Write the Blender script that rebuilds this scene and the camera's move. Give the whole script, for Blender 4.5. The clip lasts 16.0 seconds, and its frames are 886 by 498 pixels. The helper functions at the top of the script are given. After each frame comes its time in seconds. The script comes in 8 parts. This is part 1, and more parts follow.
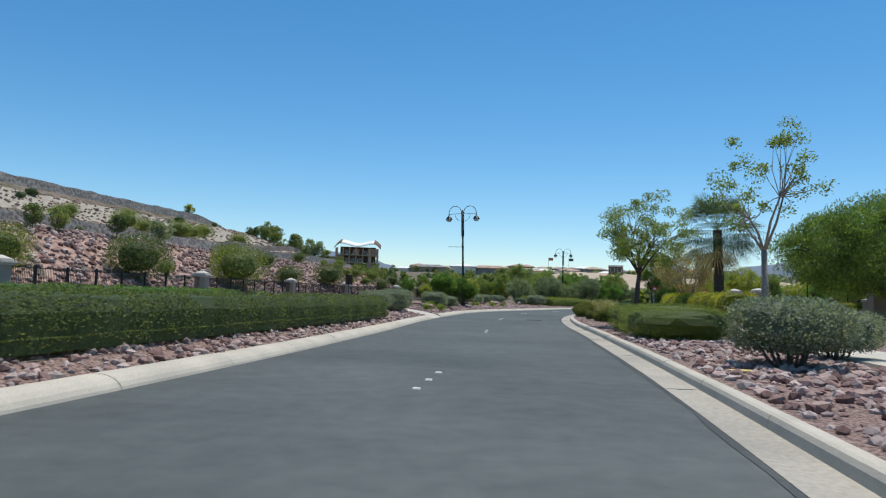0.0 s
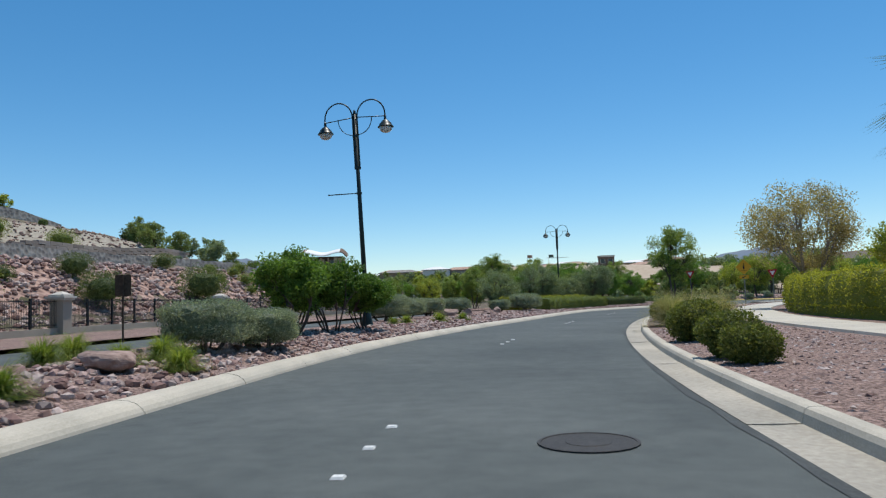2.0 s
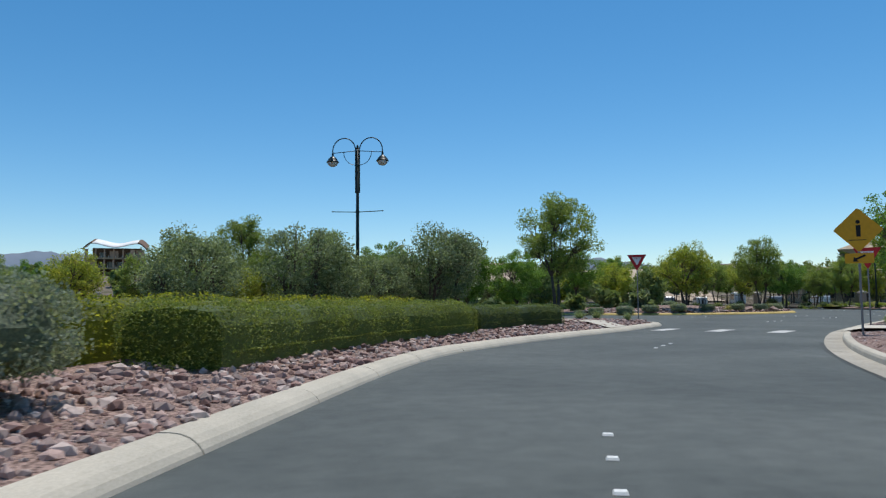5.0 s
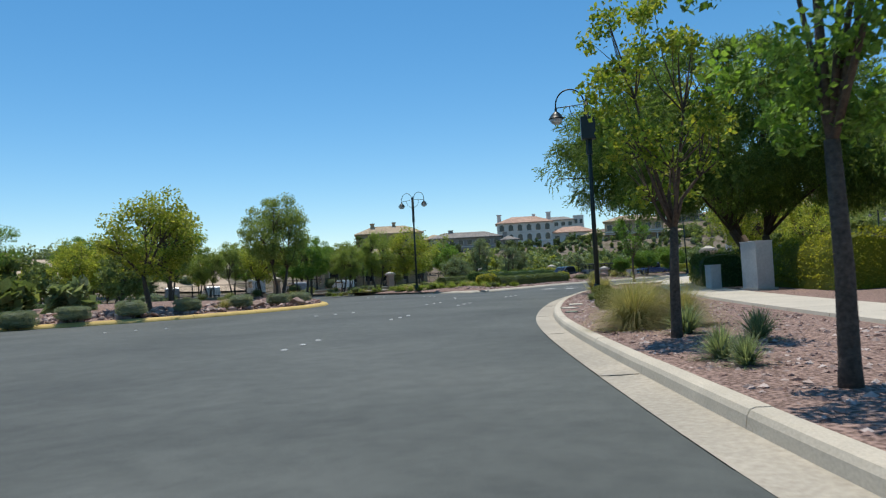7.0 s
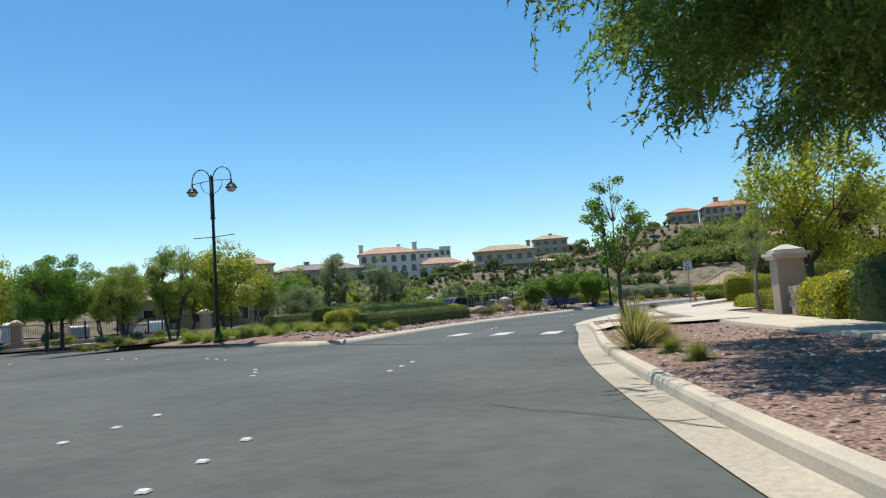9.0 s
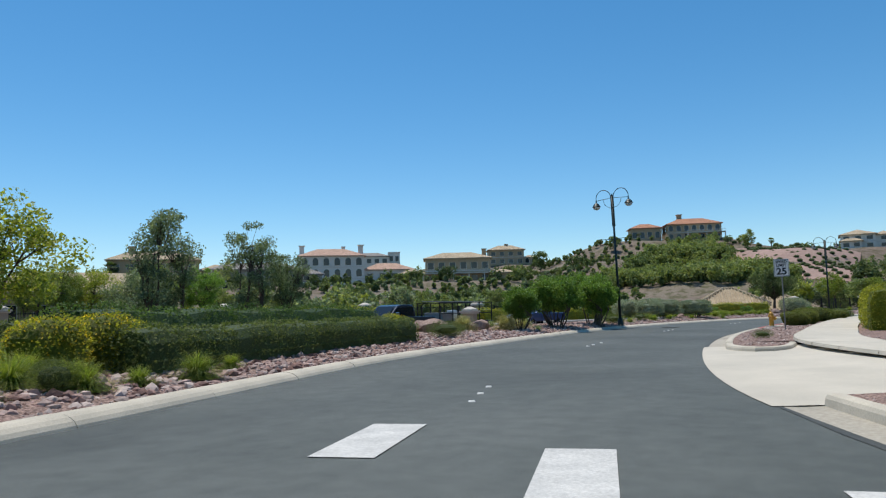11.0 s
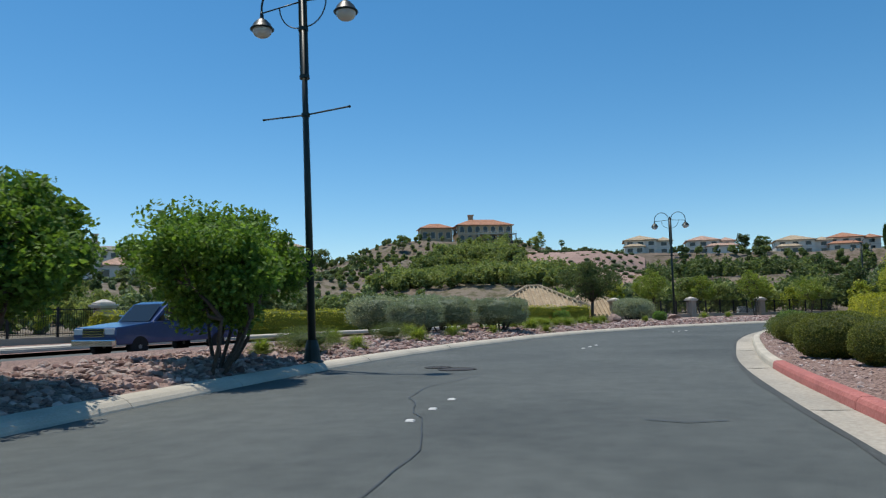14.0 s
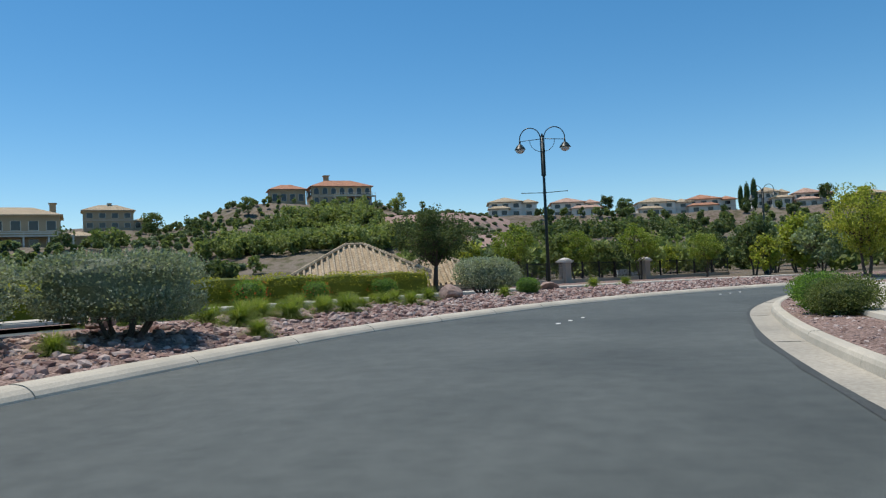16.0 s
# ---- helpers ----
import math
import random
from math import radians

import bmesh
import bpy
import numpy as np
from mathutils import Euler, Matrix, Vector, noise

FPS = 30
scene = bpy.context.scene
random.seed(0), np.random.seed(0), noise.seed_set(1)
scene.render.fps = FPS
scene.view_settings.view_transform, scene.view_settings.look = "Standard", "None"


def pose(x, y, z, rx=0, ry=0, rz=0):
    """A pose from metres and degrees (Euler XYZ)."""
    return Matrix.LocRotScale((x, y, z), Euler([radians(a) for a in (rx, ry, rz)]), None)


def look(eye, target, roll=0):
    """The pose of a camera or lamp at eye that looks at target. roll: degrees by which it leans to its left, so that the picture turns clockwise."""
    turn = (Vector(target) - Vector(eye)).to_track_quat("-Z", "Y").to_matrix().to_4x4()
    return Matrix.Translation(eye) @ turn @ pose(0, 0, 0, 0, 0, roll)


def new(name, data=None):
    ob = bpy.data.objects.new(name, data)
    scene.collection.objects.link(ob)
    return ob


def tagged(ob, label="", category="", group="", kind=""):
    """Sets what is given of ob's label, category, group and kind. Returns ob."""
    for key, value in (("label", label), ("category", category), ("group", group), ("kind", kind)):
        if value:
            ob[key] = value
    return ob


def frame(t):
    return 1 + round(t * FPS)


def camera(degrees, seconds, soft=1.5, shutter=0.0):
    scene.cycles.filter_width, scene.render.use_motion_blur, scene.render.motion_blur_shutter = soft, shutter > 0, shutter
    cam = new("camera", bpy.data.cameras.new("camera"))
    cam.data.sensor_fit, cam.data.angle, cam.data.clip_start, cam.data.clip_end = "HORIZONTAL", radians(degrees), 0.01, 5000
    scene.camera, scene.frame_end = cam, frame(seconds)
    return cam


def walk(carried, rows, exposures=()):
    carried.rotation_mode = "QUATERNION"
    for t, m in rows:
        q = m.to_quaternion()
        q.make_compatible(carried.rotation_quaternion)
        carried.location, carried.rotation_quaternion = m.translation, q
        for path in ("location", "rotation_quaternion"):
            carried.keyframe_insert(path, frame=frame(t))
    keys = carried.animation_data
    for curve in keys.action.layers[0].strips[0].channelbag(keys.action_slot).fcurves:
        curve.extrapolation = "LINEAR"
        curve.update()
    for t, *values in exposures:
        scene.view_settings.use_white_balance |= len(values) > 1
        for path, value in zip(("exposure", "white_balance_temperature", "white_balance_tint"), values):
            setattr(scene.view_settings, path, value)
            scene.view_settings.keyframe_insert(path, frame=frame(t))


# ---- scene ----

cam = camera(62.87, 16.0, soft=1.2, shutter=0.06)
# seconds, eye, (yaw to the left of +y, pitch, roll) in degrees
PATH = [
    (0, (12.883, -34.572, 1.203), (9.78, 3.62, 1.96)),
    (0.5, (12.181, -25.707, 1.198), (10.05, 3.58, 0.32)),
    (1, (11.692, -17.024, 1.194), (7.19, 2.70, 0.01)),
    (1.5, (11.241, -8.790, 1.196), (7.66, 3.74, 0.76)),
    (2, (10.908, -0.955, 1.202), (7.97, 4.11, -1.89)),
    (2.5, (10.730, 6.594, 1.195), (5.88, 5.05, -0.92)),
    (3, (10.837, 14.146, 1.186), (4.33, 4.04, 1.46)),
    (3.2, (10.997, 17.166, 1.207), (3.58, 3.16, -1.97)),
    (3.72, (11.083, 24.819, 1.206), (1.42, 3.33, -1.74)),
    (4.25, (11.348, 32.269, 1.204), (-1.05, 3.72, -1.21)),
    (4.78, (12.409, 39.463, 1.201), (-3.77, 4.11, -0.68)),
    (5.3, (14.827, 46.366, 1.200), (-6.70, 4.28, -0.45)),
    (5.5, (15.890, 49.067, 1.204), (-8.87, 3.53, -0.36)),
    (6, (19.265, 55.597, 1.186), (-17.29, 4.65, -0.87)),
    (6.5, (23.096, 61.870, 1.151), (-29.83, 3.64, -2.29)),
    (7, (27.286, 67.579, 1.204), (-40.81, 2.32, -3.01)),
    (7.5, (31.732, 72.733, 1.206), (-47.20, 2.53, -2.87)),
    (8, (36.155, 77.465, 1.208), (-51.09, 3.51, -3.85)),
    (8.5, (40.817, 81.684, 1.175), (-50.86, 4.87, -2.48)),
    (9, (45.379, 85.857, 1.203), (-51.88, 4.48, -4.00)),
    (9.2, (47.208, 87.413, 1.209), (-51.05, 5.40, -2.63)),
    (9.72, (51.776, 91.379, 1.212), (-52.28, 5.34, -2.43)),
    (10.25, (56.259, 94.846, 1.219), (-53.68, 5.22, -1.97)),
    (10.78, (60.863, 97.760, 1.226), (-55.23, 5.09, -1.51)),
    (11.3, (65.786, 100.109, 1.229), (-56.90, 5.04, -1.31)),
    (11.5, (67.723, 100.998, 1.222), (-58.11, 4.78, -0.88)),
    (12, (72.811, 102.946, 1.211), (-61.63, 4.76, -1.49)),
    (12.5, (78.078, 104.641, 1.177), (-65.16, 3.90, -1.35)),
    (13, (83.697, 106.132, 1.176), (-67.38, 3.89, -1.57)),
    (13.5, (89.088, 107.375, 1.194), (-68.79, 5.06, -0.34)),
    (14, (94.561, 108.249, 1.187), (-71.84, 5.13, -1.42)),
    (14.5, (100.120, 108.807, 1.210), (-79.60, 3.32, -2.54)),
    (15, (105.663, 109.018, 1.207), (-82.84, 1.74, -3.88)),
    (15.5, (111.012, 109.061, 1.216), (-80.19, 2.94, -1.98)),
    (16, (116.150, 109.042, 1.188), (-82.02, 2.23, -2.50)),
]
EXPOSURE = [(0.0, -0.05, 6500, 10), (1.5, -0.05, 6500, 10), (3.0, -0.15, 6450, 10), (5.5, -0.1, 6550, 10), (6.5, -0.02, 6700, 10), (7.0, 0.03, 6800, 10), (7.5, 0.3, 7150, 10), (9.0, 0.3, 7150, 10), (11.0, 0.0, 6650, 10), (16.0, -0.05, 6700, 10)]


def turned(eye, angles):
    """The pose of the camera from its eye, yaw, pitch and roll."""
    yaw, pitch, roll = (radians(a) for a in angles)
    ahead = Vector((-math.sin(yaw) * math.cos(pitch), math.cos(yaw) * math.cos(pitch), math.sin(pitch)))
    return look(eye, Vector(eye) + 10 * ahead, math.degrees(roll))


walk(cam, [(t, turned(eye, angles)) for t, eye, angles in PATH], EXPOSURE)

# ---------------------------------------------------------------- light
SUN_ELEVATION, SUN_AZIMUTH = radians(72), math.atan2(0.42, 0.90)  # azimuth from +y towards +x
world = bpy.data.worlds.new("daylight")
scene.world = world
world.use_nodes = True
wn = world.node_tree.nodes
sky = wn.new("ShaderNodeTexSky")
sky.sky_type, sky.sun_disc = "NISHITA", False
sky.sun_elevation, sky.sun_rotation = SUN_ELEVATION, SUN_AZIMUTH
sky.air_density, sky.dust_density, sky.ozone_density, sky.altitude = 1.0, 0.3, 3.2, 900
deep = wn.new("ShaderNodeHueSaturation")
deep.inputs["Saturation"].default_value, deep.inputs["Hue"].default_value = 1.29, 0.492
world.node_tree.links.new(sky.outputs["Color"], deep.inputs["Color"])
world.node_tree.links.new(deep.outputs["Color"], wn["Background"].inputs["Color"])
wn["Background"].inputs["Strength"].default_value = 0.135
sun = new("sun", bpy.data.lights.new("sun", "SUN"))
sun.data.energy, sun.data.angle, sun.data.color = 4.2, radians(0.53), (1.0, 0.955, 0.88)
to_sun = Vector((math.sin(SUN_AZIMUTH) * math.cos(SUN_ELEVATION), math.cos(SUN_AZIMUTH) * math.cos(SUN_ELEVATION), math.sin(SUN_ELEVATION)))
sun.matrix_world = look(to_sun * 100, (0, 0, 0))

# ---------------------------------------------------------------- materials
def nodes_of(name, rough=0.9, metal=0.0):
    m = bpy.data.materials.new(name)
    m.use_nodes = True
    nt = m.node_tree
    b = nt.nodes["Principled BSDF"]
    b.inputs["Roughness"].default_value, b.inputs["Metallic"].default_value = rough, metal
    b.inputs["Specular IOR Level"].default_value = 0.3
    return m, nt, b


def noise_node(nt, scale, detail=4.0, rough=0.6, kind="noise", coords="Object"):
    tc = nt.nodes.new("ShaderNodeTexCoord")
    n = nt.nodes.new("ShaderNodeTexVoronoi" if kind == "voronoi" else "ShaderNodeTexNoise")
    n.inputs["Scale"].default_value = scale
    if kind == "noise":
        n.inputs["Detail"].default_value, n.inputs["Roughness"].default_value = detail, rough
    nt.links.new(tc.outputs[coords], n.inputs["Vector"])
    return n


def ramp_node(nt, fac, stops):
    r = nt.nodes.new("ShaderNodeValToRGB")
    while len(r.color_ramp.elements) < len(stops):
        r.color_ramp.elements.new(0.5)
    for e, (p, c) in zip(r.color_ramp.elements, stops):
        e.position, e.color = p, (*c, 1)
    nt.links.new(fac, r.inputs["Fac"])
    return r.outputs["Color"]


def mixed(nt, a, b, fac, mode="MULTIPLY"):
    n = nt.nodes.new("ShaderNodeMix")
    n.data_type, n.blend_type = "RGBA", mode
    for socket, v in (("A", a), ("B", b)):
        i = [s for s in n.inputs if s.name == socket and s.type == "RGBA"][0]
        if isinstance(v, tuple):
            i.default_value = (*v, 1)
        else:
            nt.links.new(v, i)
    if isinstance(fac, float):
        n.inputs["Factor"].default_value = fac
    else:
        nt.links.new(fac, n.inputs["Factor"])
    return [s for s in n.outputs if s.type == "RGBA"][0]


def bump(nt, bsdf, height, strength, distance):
    n = nt.nodes.new("ShaderNodeBump")
    n.inputs["Strength"].default_value, n.inputs["Distance"].default_value = strength, distance
    nt.links.new(height, n.inputs["Height"])
    nt.links.new(n.outputs["Normal"], bsdf.inputs["Normal"])


def surface(name, dark, light, fine=30.0, coarse=0.6, rough=0.9, bump_by=0.3, depth=0.01, stain=0.35, kind="noise", metal=0.0):
    """A rough surface with grain and larger stains, between two colours."""
    m, nt, b = nodes_of(name, rough, metal)
    f, c = noise_node(nt, fine, kind=kind), noise_node(nt, coarse)
    col = ramp_node(nt, f.outputs[0], [(0.25, dark), (0.75, light)])
    grey = ramp_node(nt, c.outputs[0], [(0.3, (0.6, 0.6, 0.6)), (0.7, (1.15, 1.12, 1.1))])
    nt.links.new(mixed(nt, col, grey, stain), b.inputs["Base Color"])
    if bump_by:
        bump(nt, b, f.outputs[0], bump_by, depth)
    return m


def pieces(name, colours, rough=0.9, fine=25.0, per_object=False, depth=0.004):
    """For many stones or leaves in one mesh: each takes a colour of its own."""
    m, nt, b = nodes_of(name, rough)
    src = nt.nodes.new("ShaderNodeObjectInfo" if per_object else "ShaderNodeNewGeometry")
    rnd = src.outputs["Random" if per_object else "Random Per Island"]
    n = len(colours)
    col = ramp_node(nt, rnd, [((i + 0.5) / n, c) for i, c in enumerate(colours)])
    f = noise_node(nt, fine)
    grey = ramp_node(nt, f.outputs[0], [(0.3, (0.7, 0.7, 0.7)), (0.7, (1.15, 1.15, 1.15))])
    nt.links.new(mixed(nt, col, grey, 0.7), b.inputs["Base Color"])
    bump(nt, b, f.outputs[0], 0.4, depth)
    return m


def leaves(name, colours, through_light=0.3, rough=0.55):
    m, nt, b = nodes_of(name, rough)
    geo = nt.nodes.new("ShaderNodeNewGeometry")
    n = len(colours)
    col = ramp_node(nt, geo.outputs["Random Per Island"], [((i + 0.5) / n, c) for i, c in enumerate(colours)])
    oi = nt.nodes.new("ShaderNodeObjectInfo")
    tone = ramp_node(nt, oi.outputs["Random"], [(0.0, (0.82, 0.85, 0.8)), (1.0, (1.15, 1.12, 1.0))])
    col = mixed(nt, col, tone, 0.8)
    grain = noise_node(nt, 38.0, 3.0, 0.7)
    col = mixed(nt, col, ramp_node(nt, grain.outputs[0], [(0.32, (0.45, 0.47, 0.42)), (0.5, (1.0, 1.0, 1.0)), (0.68, (1.45, 1.45, 1.3))]), 0.85)
    bump(nt, b, grain.outputs[0], 0.8, 0.03)
    nt.links.new(col, b.inputs["Base Color"])
    b.inputs["Specular IOR Level"].default_value = 0.25
    tr = nt.nodes.new("ShaderNodeBsdfTranslucent")
    nt.links.new(mixed(nt, col, (1.35, 1.4, 0.75), 0.9), tr.inputs["Color"])
    mix = nt.nodes.new("ShaderNodeMixShader")
    mix.inputs[0].default_value = through_light
    nt.links.new(b.outputs[0], mix.inputs[1])
    nt.links.new(tr.outputs[0], mix.inputs[2])
    nt.links.new(mix.outputs[0], nt.nodes["Material Output"].inputs["Surface"])
    return m


def plain(name, colour, rough=0.6, metal=0.0, spot=0.25, fine=8.0):
    k = 1 - spot
    return surface(name, tuple(c * k for c in colour), tuple(min(1, c * (1 + spot * 0.5)) for c in colour), fine, 0.8, rough, 0.05, 0.002, 0.3, metal=metal)


def asphalt_material():
    m, nt, b = nodes_of("asphalt", 0.85)
    f, c, s = noise_node(nt, 140.0, 2.0), noise_node(nt, 0.22, 5.0), noise_node(nt, 3.0, 6.0)
    col = ramp_node(nt, f.outputs[0], [(0.25, (0.055, 0.062, 0.060)), (0.6, (0.098, 0.108, 0.104)), (0.85, (0.18, 0.185, 0.175))])
    worn = ramp_node(nt, c.outputs[0], [(0.32, (0.66, 0.69, 0.69)), (0.5, (0.98, 1.0, 0.98)), (0.66, (1.22, 1.22, 1.19))])
    spots = ramp_node(nt, s.outputs[0], [(0.3, (0.78, 0.79, 0.79)), (0.62, (1.1, 1.1, 1.09))])
    nt.links.new(mixed(nt, mixed(nt, col, worn, 0.8), spots, 0.8), b.inputs["Base Color"])
    bump(nt, b, f.outputs[0], 0.35, 0.004)
    return m


def ground_material():
    """Desert soil with gravel; pink crushed rock on the bank, pale dirt and scrub farther away."""
    m, nt, b = nodes_of("desert_ground", 0.95)
    f, v, c, d = noise_node(nt, 3.0, 6.0), noise_node(nt, 1.1, kind="voronoi"), noise_node(nt, 0.035, 5.0), noise_node(nt, 0.4, 5.0)
    soil = ramp_node(nt, f.outputs[0], [(0.3, (0.125, 0.102, 0.075)), (0.7, (0.235, 0.20, 0.155))])
    rock = ramp_node(nt, v.outputs["Distance"], [(0.0, (0.23, 0.175, 0.14)), (0.5, (0.17, 0.13, 0.10)), (0.9, (0.09, 0.07, 0.05))])
    patch = ramp_node(nt, c.outputs[0], [(0.42, (0, 0, 0)), (0.58, (1, 1, 1))])
    col = mixed(nt, rock, soil, patch, "MIX")
    tuft = ramp_node(nt, d.outputs[0], [(0.48, (1, 1, 1)), (0.60, (0.40, 0.47, 0.24))])
    nt.links.new(mixed(nt, col, tuft, 0.8), b.inputs["Base Color"])
    bump(nt, b, f.outputs[0], 0.6, 0.1)
    return m


M_ASPHALT = asphalt_material()
M_GROUND = ground_material()
M_BANK = surface("bank_rubble", (0.20, 0.125, 0.10), (0.46, 0.31, 0.25), 1.6, 0.12, 0.95, 0.9, 0.12, 0.4, "voronoi")
M_GRAVEL = surface("pink_gravel", (0.115, 0.075, 0.062), (0.36, 0.25, 0.21), 22.0, 0.5, 0.95, 0.9, 0.03, 0.35, "voronoi")
M_CONCRETE = surface("concrete", (0.44, 0.405, 0.335), (0.60, 0.56, 0.47), 60.0, 0.5, 0.85, 0.15, 0.004, 0.4)
M_KERB = surface("kerb_concrete", (0.43, 0.39, 0.31), (0.60, 0.555, 0.46), 45.0, 0.8, 0.85, 0.2, 0.004, 0.5)
M_GUTTER = surface("gutter_concrete", (0.33, 0.30, 0.245), (0.50, 0.465, 0.385), 14.0, 0.35, 0.9, 0.2, 0.004, 0.7)
M_SEAL = surface("asphalt_seal", (0.042, 0.047, 0.046), (0.098, 0.107, 0.103), 30.0, 0.5, 0.85, 0.2, 0.003, 0.7)
M_REDKERB = surface("red_kerb_paint", (0.34, 0.10, 0.085), (0.50, 0.20, 0.17), 20.0, 1.5, 0.8, 0.15, 0.004, 0.4)
M_YELLOWKERB = surface("yellow_kerb_paint", (0.52, 0.37, 0.10), (0.66, 0.50, 0.20), 20.0, 1.5, 0.8, 0.15, 0.004, 0.5)
M_WHITELINE = surface("road_paint", (0.42, 0.42, 0.40), (0.66, 0.66, 0.63), 35.0, 2.5, 0.8, 0.1, 0.002, 0.5)
M_CRACK = surface("crack_sealer", (0.032, 0.034, 0.034), (0.05, 0.052, 0.052), 20.0, 1.0, 0.5, 0.1, 0.002)
M_IRON = surface("cast_iron", (0.035, 0.033, 0.03), (0.09, 0.085, 0.08), 60.0, 3.0, 0.7, 0.4, 0.004, metal=0.6)
M_RIPRAP = pieces("crushed_pink_rock", [(0.17, 0.10, 0.085), (0.34, 0.215, 0.18), (0.50, 0.365, 0.32), (0.25, 0.15, 0.13), (0.43, 0.32, 0.28), (0.30, 0.24, 0.215), (0.56, 0.45, 0.40)], 0.92, 14.0)
M_PEBBLE = pieces("gravel_stones", [(0.17, 0.105, 0.09), (0.37, 0.26, 0.22), (0.27, 0.175, 0.15), (0.48, 0.385, 0.345), (0.22, 0.155, 0.14), (0.56, 0.47, 0.43)], 0.92, 30.0)
M_BOULDER = surface("boulder_stone", (0.21, 0.135, 0.11), (0.45, 0.335, 0.28), 5.0, 1.2, 0.92, 0.8, 0.05, 0.5)
M_BARK = surface("brown_bark", (0.06, 0.045, 0.035), (0.17, 0.13, 0.10), 22.0, 2.0, 0.95, 0.8, 0.02)
M_PALEBARK = surface("pale_bark", (0.20, 0.17, 0.14), (0.42, 0.37, 0.31), 18.0, 2.0, 0.95, 0.6, 0.015)
M_POLE = plain("dark_green_paint", (0.018, 0.032, 0.030), 0.4, 0.0, 0.2)
M_GALV = surface("galvanised_steel", (0.20, 0.20, 0.195), (0.34, 0.34, 0.33), 40.0, 3.0, 0.55, 0.1, 0.002, metal=0.5)
M_RUSTPOST = surface("brown_post_paint", (0.055, 0.032, 0.02), (0.13, 0.08, 0.05), 15.0, 3.0, 0.8, 0.2, 0.003)
M_FENCE = plain("black_fence_paint", (0.014, 0.014, 0.015), 0.5, 0.0, 0.2)
M_STUCCO = surface("tan_stucco", (0.34, 0.29, 0.23), (0.46, 0.40, 0.32), 50.0, 0.6, 0.95, 0.3, 0.006, 0.35)
M_CAP = surface("precast_cap", (0.50, 0.46, 0.40), (0.64, 0.60, 0.53), 40.0, 1.5, 0.9, 0.2, 0.004, 0.4)
M_BLOCK = pieces("wall_blocks", [(0.34, 0.27, 0.22), (0.42, 0.34, 0.28), (0.29, 0.23, 0.19), (0.38, 0.31, 0.27)], 0.95, 12.0, per_object=True, depth=0.01)
M_GREEN = leaves("leaf_green", [(0.112, 0.203, 0.045), (0.173, 0.304, 0.061), (0.081, 0.152, 0.036), (0.244, 0.386, 0.091)], 0.44)
M_FEATHER = leaves("leaf_feathery", [(0.180, 0.224, 0.055), (0.258, 0.301, 0.075), (0.120, 0.159, 0.044), (0.348, 0.378, 0.110)], 0.38)
M_DULLGREEN = leaves("leaf_dull_green", [(0.115, 0.150, 0.055), (0.160, 0.205, 0.072), (0.080, 0.112, 0.042), (0.215, 0.250, 0.095)], 0.36)
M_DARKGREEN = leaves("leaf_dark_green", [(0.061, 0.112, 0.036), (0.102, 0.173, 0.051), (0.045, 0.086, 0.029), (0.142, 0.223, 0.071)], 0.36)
M_BOXWOOD = leaves("leaf_boxwood", [(0.135, 0.160, 0.042), (0.195, 0.218, 0.056), (0.092, 0.115, 0.033), (0.265, 0.275, 0.082)], 0.36)
M_LAUREL = leaves("leaf_laurel", [(0.110, 0.199, 0.039), (0.160, 0.275, 0.052), (0.076, 0.144, 0.030), (0.233, 0.358, 0.071)], 0.34)
M_FARGREEN = leaves("leaf_far_green", [(0.152, 0.201, 0.081), (0.201, 0.250, 0.103), (0.116, 0.159, 0.063), (0.262, 0.299, 0.132)], 0.36, 0.8)
M_FARDARK = leaves("leaf_far_dark", [(0.086, 0.127, 0.055), (0.121, 0.161, 0.072), (0.069, 0.103, 0.046), (0.161, 0.196, 0.094)], 0.3, 0.8)
M_FARPALE = leaves("leaf_far_pale", [(0.218, 0.264, 0.094), (0.282, 0.324, 0.121), (0.167, 0.210, 0.072), (0.345, 0.378, 0.165)], 0.36, 0.8)
M_TURNING = leaves("leaf_turning", [(0.168, 0.268, 0.050), (0.273, 0.329, 0.055), (0.116, 0.201, 0.040), (0.378, 0.390, 0.066)], 0.4)
M_LIME = leaves("leaf_yellow_green", [(0.25, 0.26, 0.036), (0.37, 0.365, 0.05), (0.15, 0.18, 0.03), (0.48, 0.45, 0.08)], 0.49)
M_SAGE = leaves("leaf_grey_sage", [(0.255, 0.292, 0.225), (0.320, 0.360, 0.285), (0.195, 0.230, 0.172), (0.400, 0.435, 0.360)], 0.34, 0.7)
M_OLIVE = leaves("leaf_olive", [(0.170, 0.216, 0.136), (0.250, 0.306, 0.193), (0.114, 0.158, 0.091), (0.362, 0.420, 0.272)], 0.36, 0.6)
M_MESQUITE = leaves("leaf_mesquite", [(0.112, 0.184, 0.052), (0.163, 0.248, 0.070), (0.080, 0.140, 0.042), (0.235, 0.315, 0.095)], 0.48)
M_ASH = leaves("leaf_ash", [(0.185, 0.245, 0.075), (0.262, 0.330, 0.100), (0.135, 0.188, 0.058), (0.352, 0.415, 0.138)], 0.46)
M_YELLOWTREE = leaves("leaf_palo_verde", [(0.250, 0.294, 0.051), (0.367, 0.397, 0.074), (0.176, 0.235, 0.044), (0.470, 0.456, 0.118)], 0.50)
M_STRAWLEAF = leaves("leaf_straw", [(0.437, 0.355, 0.205), (0.300, 0.233, 0.124), (0.573, 0.491, 0.300), (0.205, 0.178, 0.082)], 0.44, 0.8)
